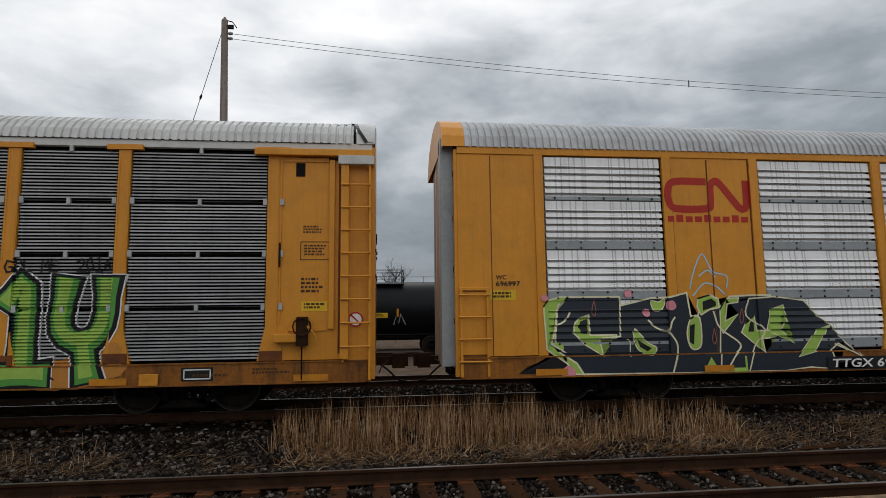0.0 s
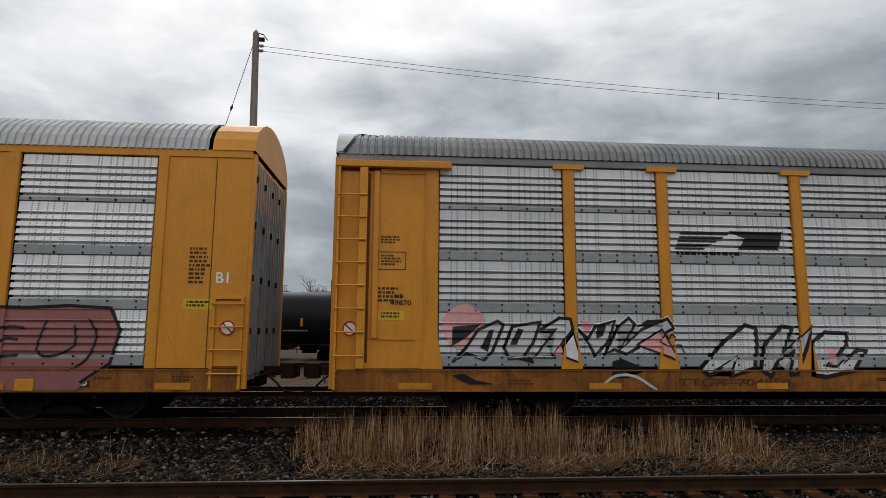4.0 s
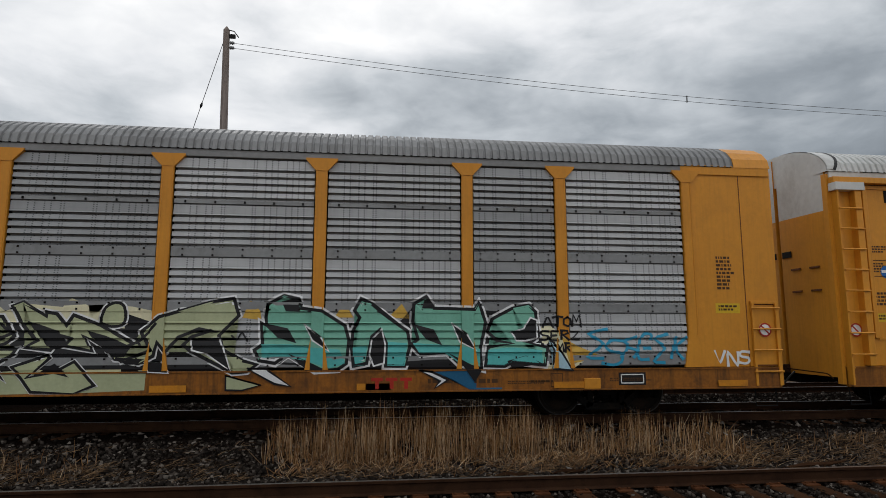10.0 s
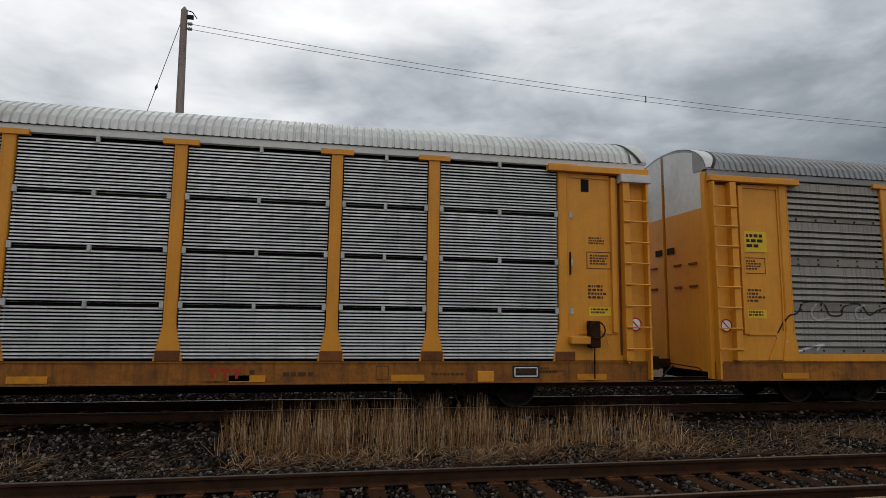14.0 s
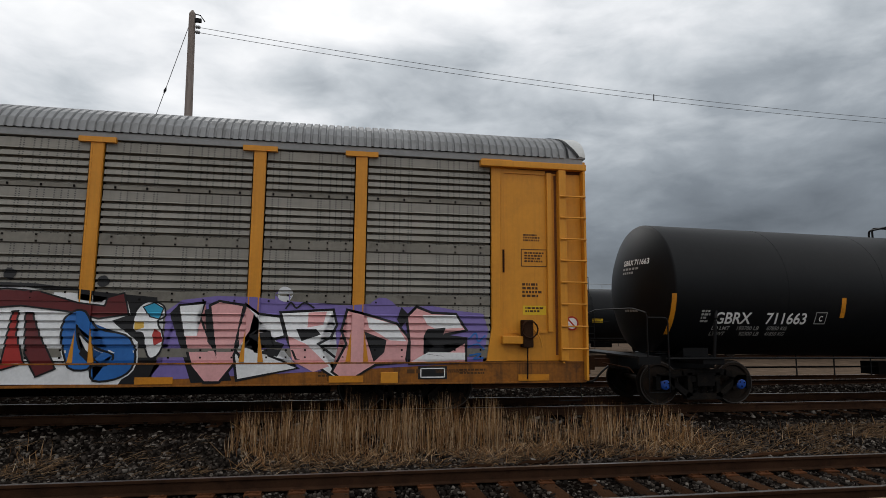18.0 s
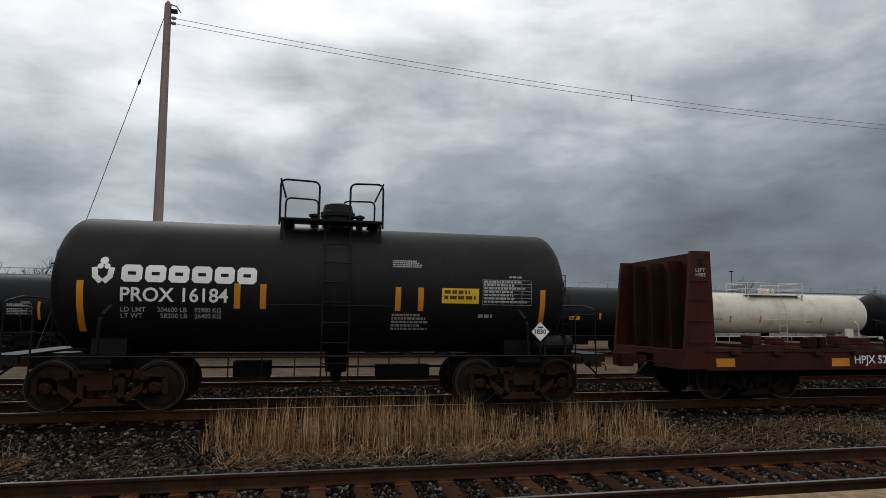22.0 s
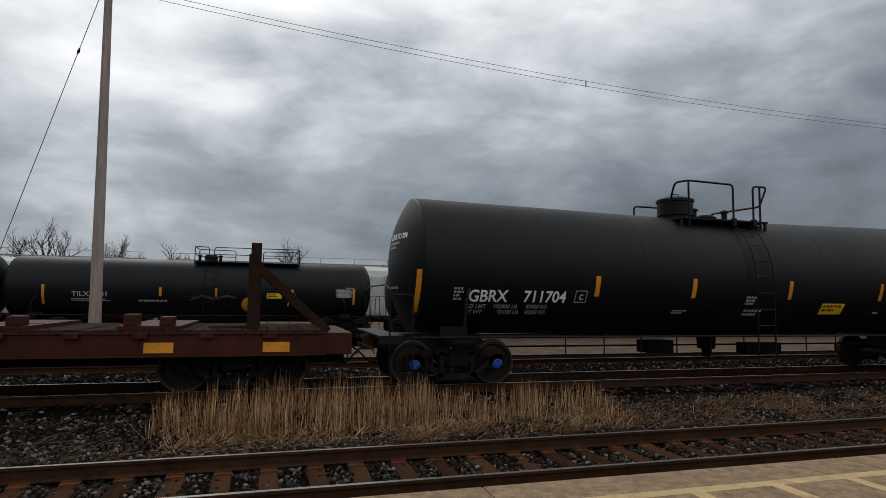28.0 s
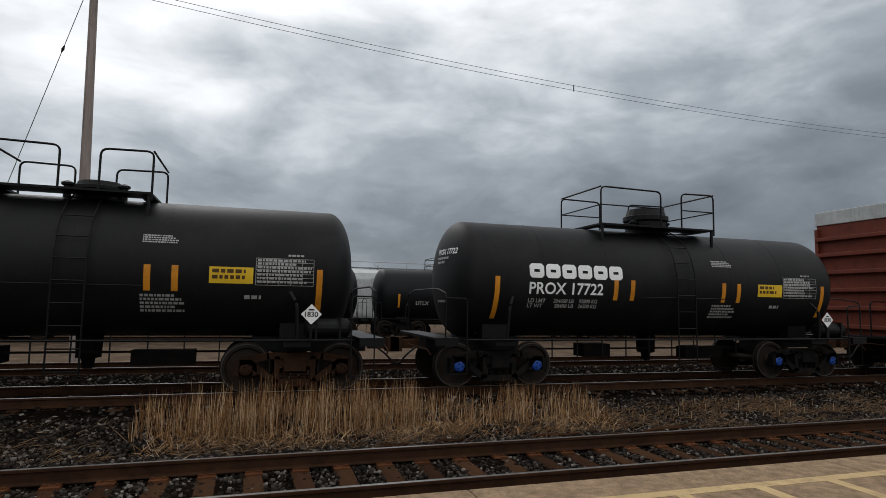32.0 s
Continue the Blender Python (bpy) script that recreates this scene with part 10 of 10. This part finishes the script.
    p.ground("ink", [(-1.12, 1.81), (-0.88, 2.04), (-0.63, 2.31), (-0.11, 2.46), (0.69, 2.47), (1.15, 2.39), (1.71, 2.35), (2.37, 2.36), (3.44, 2.33), (4.44, 2.20), (5.36, 2.12), (5.45, 1.29), (5.34, 0.62), (4.18, 0.63), (1.57, 0.60), (-0.51, 0.61), (-1.08, 0.93)])
    p.dot("ink", -0.44, 2.45, 0.1)
    p.dot("ink", 1.10, 2.48, 0.1)
    p.dot("ink", 2.98, 2.49, 0.1)
    p.dot("ink", 4.46, 2.39, 0.1)
    p.dot("ink", -1.14, 2.08, 0.1)
    p.ground("snow", [(-0.86, 1.66), (-0.86, 2.04), (-0.59, 2.29), (-0.19, 2.22), (0.11, 2.36), (0.41, 2.26), (0.79, 2.35), (1.46, 2.28), (1.53, 2.11), (1.81, 2.31), (2.28, 2.29), (2.56, 2.25), (3.24, 2.27), (4.03, 2.08), (4.44, 2.01), (4.56, 2.11), (4.82, 2.23), (4.94, 1.82), (4.64, 1.70), (5.09, 1.34), (5.09, 1.05), (4.83, 0.62), (1.38, 0.65), (-0.64, 0.64), (-0.50, 0.93), (-0.56, 1.64)])
    p.shape("gold", [(-0.58, 2.20), (-0.21, 2.16), (0.07, 2.31), (0.36, 2.27), (0.44, 2.10), (0.42, 1.85), (0.23, 1.62), (-0.00, 1.44), (0.24, 1.45), (0.48, 1.37), (0.61, 1.15), (0.59, 0.92), (0.40, 0.77), (0.13, 0.75), (-0.43, 0.76), (-0.31, 1.02), (-0.37, 1.46), (-0.24, 1.82), (-0.55, 1.84)], w=0.035)
    p.shape("snow", [(-0.30, 1.81), (-0.22, 1.82), (-0.18, 1.46), (0.12, 1.64), (0.40, 1.76), (0.19, 1.57), (-0.01, 1.46), (0.04, 1.19), (0.23, 1.20), (0.21, 1.08), (0.01, 1.05), (-0.06, 1.24), (-0.25, 1.15), (-0.31, 1.50)], edge=None)
    p.shape("ink", [(-0.16, 1.71), (-0.04, 1.72), (-0.04, 1.57), (-0.16, 1.47)], edge=None)
    p.shape("amber", [(0.74, 2.23), (1.40, 2.26), (1.39, 1.97), (0.98, 2.01), (0.80, 1.97), (0.81, 1.67), (0.95, 1.62), (0.93, 1.42), (0.78, 1.33), (0.83, 1.17), (1.19, 1.18), (1.60, 1.10), (2.11, 0.96), (2.12, 0.83), (1.56, 0.85), (0.70, 0.88), (0.72, 1.51), (0.76, 1.83)], w=0.03)
    p.shape("ink", [(0.94, 1.72), (1.26, 1.70), (1.25, 1.51), (1.34, 1.26), (1.09, 1.26), (0.83, 1.18), (0.95, 1.42)], edge="snow", w=0.02)
    p.shape("red", [(1.56, 1.98), (1.71, 2.19), (1.99, 2.27), (2.33, 2.20), (2.50, 1.94), (2.48, 1.68), (2.19, 1.68), (2.14, 1.91), (1.95, 2.00), (1.81, 1.86), (1.91, 1.63), (2.29, 1.59), (2.62, 1.52), (2.79, 1.24), (2.72, 0.94), (2.54, 0.80), (2.23, 0.82), (2.20, 1.08), (2.39, 1.19), (2.29, 1.33), (1.92, 1.31), (1.66, 1.42), (1.54, 1.70)], w=0.035, halo="snow", halo_w=0.1, soft=True)
    p.shape("maroon", [(2.55, 1.89), (2.57, 2.19), (2.95, 2.24), (3.49, 2.19), (4.08, 2.01), (4.51, 1.96), (4.56, 2.11), (4.82, 2.19), (4.91, 1.82), (4.43, 1.74), (3.93, 1.86), (3.20, 1.95)], w=0.03)
    p.shape("red", [(3.08, 1.85), (3.17, 1.86), (3.17, 1.47), (3.32, 0.98), (2.96, 0.86), (3.02, 1.38)], w=0.03)
    p.shape("maroon", [(3.28, 1.83), (3.39, 1.83), (3.54, 1.43), (3.83, 0.89), (3.54, 0.76), (3.32, 1.15)], w=0.03)
    p.shape("blue", [(3.88, 1.33), (3.88, 1.69), (4.03, 1.86), (4.23, 1.86), (4.43, 1.57), (4.89, 1.46), (5.06, 1.19), (5.03, 0.88), (4.78, 0.71), (4.43, 0.69), (4.40, 0.93), (4.63, 0.95), (4.71, 1.12), (4.43, 1.24), (4.18, 1.48), (4.11, 1.62), (4.18, 1.24), (4.38, 1.05), (4.33, 0.88), (4.03, 0.91)], w=0.035, halo="snow", halo_w=0.08, soft=True)
    p.shape("ink", [(4.23, 1.26), (4.50, 0.98), (4.33, 0.99), (4.18, 1.14)], edge=None)
    p.shape("ink", [(0.62, 0.62), (0.79, 0.81), (1.06, 0.84), (1.38, 0.69), (1.52, 0.61)], edge=None)
    p.shape("snow", [(2.67, 1.59), (2.86, 1.64), (2.84, 1.47)], edge=None)
    p.shape("chrome", [(1.11, 0.90), (1.37, 1.01), (1.61, 0.90), (1.56, 0.69), (1.20, 0.70)], edge=None)
    p.line("ink", 0.025, [(2.35, 0.73), (2.49, 0.68), (2.63, 0.75), (2.73, 0.66)])
    p.shape("snow", [(5.03, 1.88), (5.22, 2.05), (5.47, 1.98), (5.51, 1.79), (5.39, 1.69), (5.50, 1.45), (5.46, 1.16), (5.30, 1.06), (5.20, 1.30), (5.16, 1.49), (5.00, 1.54)], w=0.03, halo_w=0.1, soft=True)
    p.shape("sky", [(5.14, 1.95), (5.32, 2.03), (5.48, 1.93), (5.42, 1.74), (5.26, 1.78)], w=0.02)
    p.shape("gold", [(5.01, 1.69), (5.16, 1.69), (5.18, 1.59), (5.03, 1.54)], edge=None)
    p.shape("red", [(5.34, 1.57), (5.46, 1.50), (5.49, 1.35), (5.36, 1.28), (5.32, 1.45)], edge=None)
    p = Piece(car, sd, "pink graffiti letters on a violet cloud")
    p.ground("violet", [(5.52, 1.88), (5.78, 2.08), (6.36, 2.16), (7.01, 2.15), (7.66, 2.08), (8.66, 2.02), (9.11, 2.05), (9.69, 2.00), (10.28, 2.03), (10.80, 1.94), (11.28, 1.89), (11.38, 1.57), (11.27, 0.97), (10.97, 0.95), (5.30, 0.68), (5.50, 0.97)])
    p.dot("violet", 9.33, 1.87, 0.3)
    p.dot("violet", 7.50, 2.15, 0.14)
    p.dot("chrome", 7.55, 2.21, 0.14)
    p.ground("ink", [(5.58, 1.84), (5.73, 2.01), (6.15, 2.04), (6.69, 0.67), (6.01, 0.63)])
    p.shape("blush", [(5.73, 1.98), (6.16, 2.04), (6.09, 1.79), (6.40, 1.08), (6.25, 1.99), (6.41, 2.07), (6.84, 2.00), (6.71, 1.21), (6.81, 1.08), (6.48, 0.64), (6.22, 0.64), (5.99, 0.92), (5.87, 1.30)], w=0.045)
    p.shape("snow", [(5.74, 1.97), (6.14, 2.01), (6.04, 1.84), (6.06, 1.45), (5.85, 1.45)], edge=None)
    p.shape("ink", [(6.17, 1.91), (6.28, 1.94), (6.41, 1.11), (6.24, 1.35)], edge=None)
    p.shape("snow", [(6.87, 2.02), (7.10, 1.85), (7.48, 1.80), (7.58, 1.45), (7.36, 1.38), (6.98, 1.48), (7.07, 1.55), (6.87, 1.26), (7.24, 1.26), (7.29, 1.11), (7.83, 0.88), (6.77, 0.67), (6.70, 1.11), (6.85, 1.55)], w=0.045)
    p.shape("blush", [(6.89, 1.97), (7.02, 1.85), (6.96, 1.55), (6.79, 1.26), (6.77, 1.55)], edge=None)
    p.shape("ink", [(6.94, 1.45), (7.31, 1.55), (7.33, 1.38), (7.57, 1.31), (7.45, 1.08), (7.05, 1.16), (7.24, 1.26)], edge=None)
    p.shape("snow", [(7.48, 1.88), (8.43, 1.94), (8.50, 1.66), (8.40, 1.43), (8.17, 1.31), (8.66, 0.93), (8.58, 0.63), (8.16, 0.91), (7.78, 1.03), (7.63, 1.36)], w=0.045)
    p.shape("blush", [(7.63, 1.45), (7.95, 1.31), (8.38, 0.91), (8.10, 0.81), (7.72, 1.01)], edge=None)
    p.shape("ink", [(7.77, 1.58), (8.13, 1.58), (8.21, 1.48), (7.87, 1.36)], edge=None)
    p.shape("blush", [(7.98, 1.88), (8.31, 1.90), (8.25, 1.66), (7.97, 1.61)], edge=None)
    p.shape("blush", [(8.68, 1.94), (9.10, 1.84), (9.61, 1.69), (9.85, 1.41), (9.79, 0.98), (9.22, 0.93), (8.69, 0.61), (8.43, 0.81), (8.68, 1.31), (8.58, 1.56)], w=0.045)
    p.shape("snow", [(9.04, 1.82), (9.61, 1.66), (9.79, 1.36), (9.48, 1.38), (9.09, 1.61)], edge=None)
    p.shape("ink", [(9.00, 1.54), (9.42, 1.38), (9.38, 1.16), (9.19, 0.98), (9.12, 1.26)], edge=None)
    p.shape("blush", [(9.79, 1.82), (9.98, 2.01), (10.27, 1.90), (10.74, 1.88), (10.95, 1.57), (10.53, 1.49), (10.46, 1.36), (10.94, 1.39), (10.94, 0.97), (9.85, 0.95), (9.85, 1.36)], w=0.05)
    p.shape("snow", [(10.09, 1.85), (10.74, 1.86), (10.87, 1.62), (10.36, 1.59), (10.19, 1.67)], edge=None)
    p.shape("snow", [(10.21, 1.16), (10.92, 1.15), (10.92, 0.99), (9.88, 0.98)], edge=None)
    p.shape("ink", [(10.19, 1.59), (10.54, 1.62), (10.50, 1.49), (10.97, 1.44), (10.94, 1.34), (10.52, 1.31), (10.50, 1.08), (10.12, 1.13), (10.31, 1.26), (10.12, 1.46)], edge=None)
    p.shape("ink", [(9.69, 2.00), (9.82, 1.87), (9.82, 1.77), (9.69, 1.62), (9.61, 1.77)], edge=None)
    p.line("blue", 0.03, [(11.00, 1.41), (11.13, 1.52), (11.18, 1.36), (11.31, 1.47)])
    p.line("blue", 0.03, [(10.99, 1.26), (11.17, 1.31), (11.29, 1.21)])
    p.line("blue", 0.03, [(11.01, 1.10), (11.22, 1.13), (11.09, 1.03), (11.27, 1.05)])
    p.line("ink", 0.03, [(7.57, 1.95), (7.66, 2.06), (7.76, 1.96), (7.90, 2.06), (8.07, 1.97)])
    p = Piece(car, sd, "faded grey outlined graffiti")
    p.line("ink", 0.035, [(-11.84, 1.57), (-11.59, 1.93), (-11.33, 2.00), (-11.16, 2.23), (-10.69, 2.24), (-10.51, 1.98), (-10.21, 1.98), (-10.15, 2.16), (-9.75, 2.23), (-9.49, 1.99), (-9.25, 2.10), (-8.91, 2.15), (-8.62, 2.00), (-8.32, 1.82), (-7.68, 1.98), (-7.62, 1.46), (-7.95, 1.45)])
    p.line("dim_white", 0.05, [(-7.60, 1.75), (-7.22, 1.53), (-7.35, 1.16), (-7.64, 1.12)])
    p.line("dim_white", 0.04, [(-7.64, 1.90), (-7.66, 1.46), (-8.09, 1.42), (-8.12, 1.27), (-7.94, 1.27)])
    p.line("dim_white", 0.04, [(-10.83, 2.22), (-10.98, 2.04), (-10.86, 1.87), (-10.53, 1.91)])
    p.line("dim_white", 0.04, [(-9.61, 2.21), (-9.84, 2.10), (-9.79, 1.91), (-9.49, 1.92)])
    p.line("chrome", 0.045, [(-11.39, 1.19), (-10.76, 1.33), (-10.88, 1.23)])
    p.line("chrome", 0.045, [(-11.87, 1.54), (-11.78, 1.30), (-11.67, 1.40), (-11.86, 1.40)])
    p.shape("perf_brown", [(-8.76, 1.96), (-8.32, 1.81), (-7.71, 1.92), (-7.66, 1.53), (-8.44, 1.42), (-8.73, 1.52)], edge=None)
    p = Piece(car, sd, "black graffiti letters over a pale patch")
    p.shape("chrome", [(-6.79, 1.82), (-5.92, 1.85), (-5.90, 1.12), (-6.76, 1.12)], edge=None)
    p.shape("chrome", [(-5.49, 1.70), (-4.94, 1.86), (-4.66, 1.55), (-4.70, 1.12), (-5.32, 1.12)], edge=None)
    p.shape("ink", [(-6.73, 1.78), (-6.57, 1.92), (-6.03, 1.94), (-5.95, 1.81), (-6.18, 1.77), (-6.08, 1.54), (-6.03, 1.20), (-6.16, 1.07), (-6.54, 1.20), (-6.32, 1.31), (-6.37, 1.73), (-6.63, 1.65)], edge=None, soft=True)
    p.shape("ink", [(-5.94, 1.22), (-5.68, 1.62), (-5.61, 1.93), (-5.34, 1.85), (-5.21, 1.16), (-5.48, 1.27), (-5.67, 1.31), (-5.82, 1.20)], edge=None)
    p.shape("ink", [(-5.34, 1.89), (-5.10, 1.97), (-4.94, 1.66), (-4.71, 1.98), (-4.43, 1.98), (-4.70, 1.55), (-4.66, 1.16), (-5.09, 1.12), (-4.98, 1.47), (-5.14, 1.78)], edge=None)
    p.line("ink", 0.05, [(-4.58, 1.55), (-4.70, 1.70), (-4.54, 1.78), (-4.50, 1.55), (-4.62, 1.28)])
    p.line("ink", 0.05, [(-4.34, 1.63), (-4.46, 1.35), (-4.34, 1.24), (-4.22, 1.32), (-4.34, 1.43), (-4.44, 1.33)])
    p = Piece(car, sd, "half-faded outlined graffiti letters")
    p.line("chrome", 0.03, [(-4.18, 1.55), (-4.14, 2.02), (-3.82, 2.20), (-3.40, 2.23), (-3.03, 2.04), (-2.99, 1.76), (-3.41, 1.40), (-3.69, 1.44), (-3.57, 1.63), (-3.32, 1.56), (-3.45, 1.08)])
    p.line("chrome", 0.03, [(-4.18, 1.55), (-3.98, 1.24), (-3.73, 1.24)])
    p.line("chrome", 0.03, [(-2.99, 2.04), (-3.16, 1.48), (-2.99, 1.44), (-2.95, 1.80), (-2.78, 2.08), (-2.57, 1.96), (-2.48, 2.25)])
    p.line("chrome", 0.03, [(-2.74, 2.08), (-2.40, 1.64), (-2.66, 1.48), (-2.66, 1.00)])
    p.line("chrome", 0.03, [(-2.40, 1.80), (-2.31, 2.01), (-1.97, 2.13), (-1.58, 1.89), (-1.50, 1.40), (-1.72, 1.24), (-1.80, 1.65)])
    p.line("chrome", 0.03, [(-2.23, 1.64), (-2.11, 1.00), (-1.64, 1.20)])
    p.line("ink", 0.04, [(-3.90, 1.55), (-3.49, 1.79), (-3.65, 1.32)])
    p.line("ink", 0.04, [(-3.32, 1.87), (-3.24, 1.24)])
    p.line("ink", 0.04, [(-2.31, 1.93), (-1.80, 1.89), (-2.15, 1.64), (-1.72, 1.40)])
    block_letters(3, -6.43, 3.24, 1.65, 0.48, "ink", car, sd, 0.004)
    block_letters(3, -6.45, 3.26, 1.65, 0.48, "orange", car, sd, 0.008)
    mark(car, sd, "logo_bar", sheets((-6.48, -4.80, 3.06, 3.17)), "orange", 0.006)
    number_plate(car, sd, "TTGX  996166", -6.74, -4.53, shear=0.0)


decorate()


def motions():
    times = [k * 0.5 for k in range(65)]
    for car, at in TRAIN:
        walk(car, [(t, pose(at + gone(t), TRACK_Y, RAIL_Z)) for t in times])
    # all wheels are alike and roll alike: about 55 degrees from row to row
    rows = [(k / 15, pose(0, 0, 0, 0, math.degrees(gone(k / 15) / 0.457), 0)) for k in range(481)]
    rolling = [w for w in WHEELS if w.parent.parent in {c for c, _ in TRAIN}]
    walk(rolling[0], rows)
    for w in rolling[1:]:
        w.rotation_mode = "QUATERNION"
        keys = w.animation_data_create()
        keys.action = rolling[0].animation_data.action
        keys.action_slot = rolling[0].animation_data.action_slot


motions()
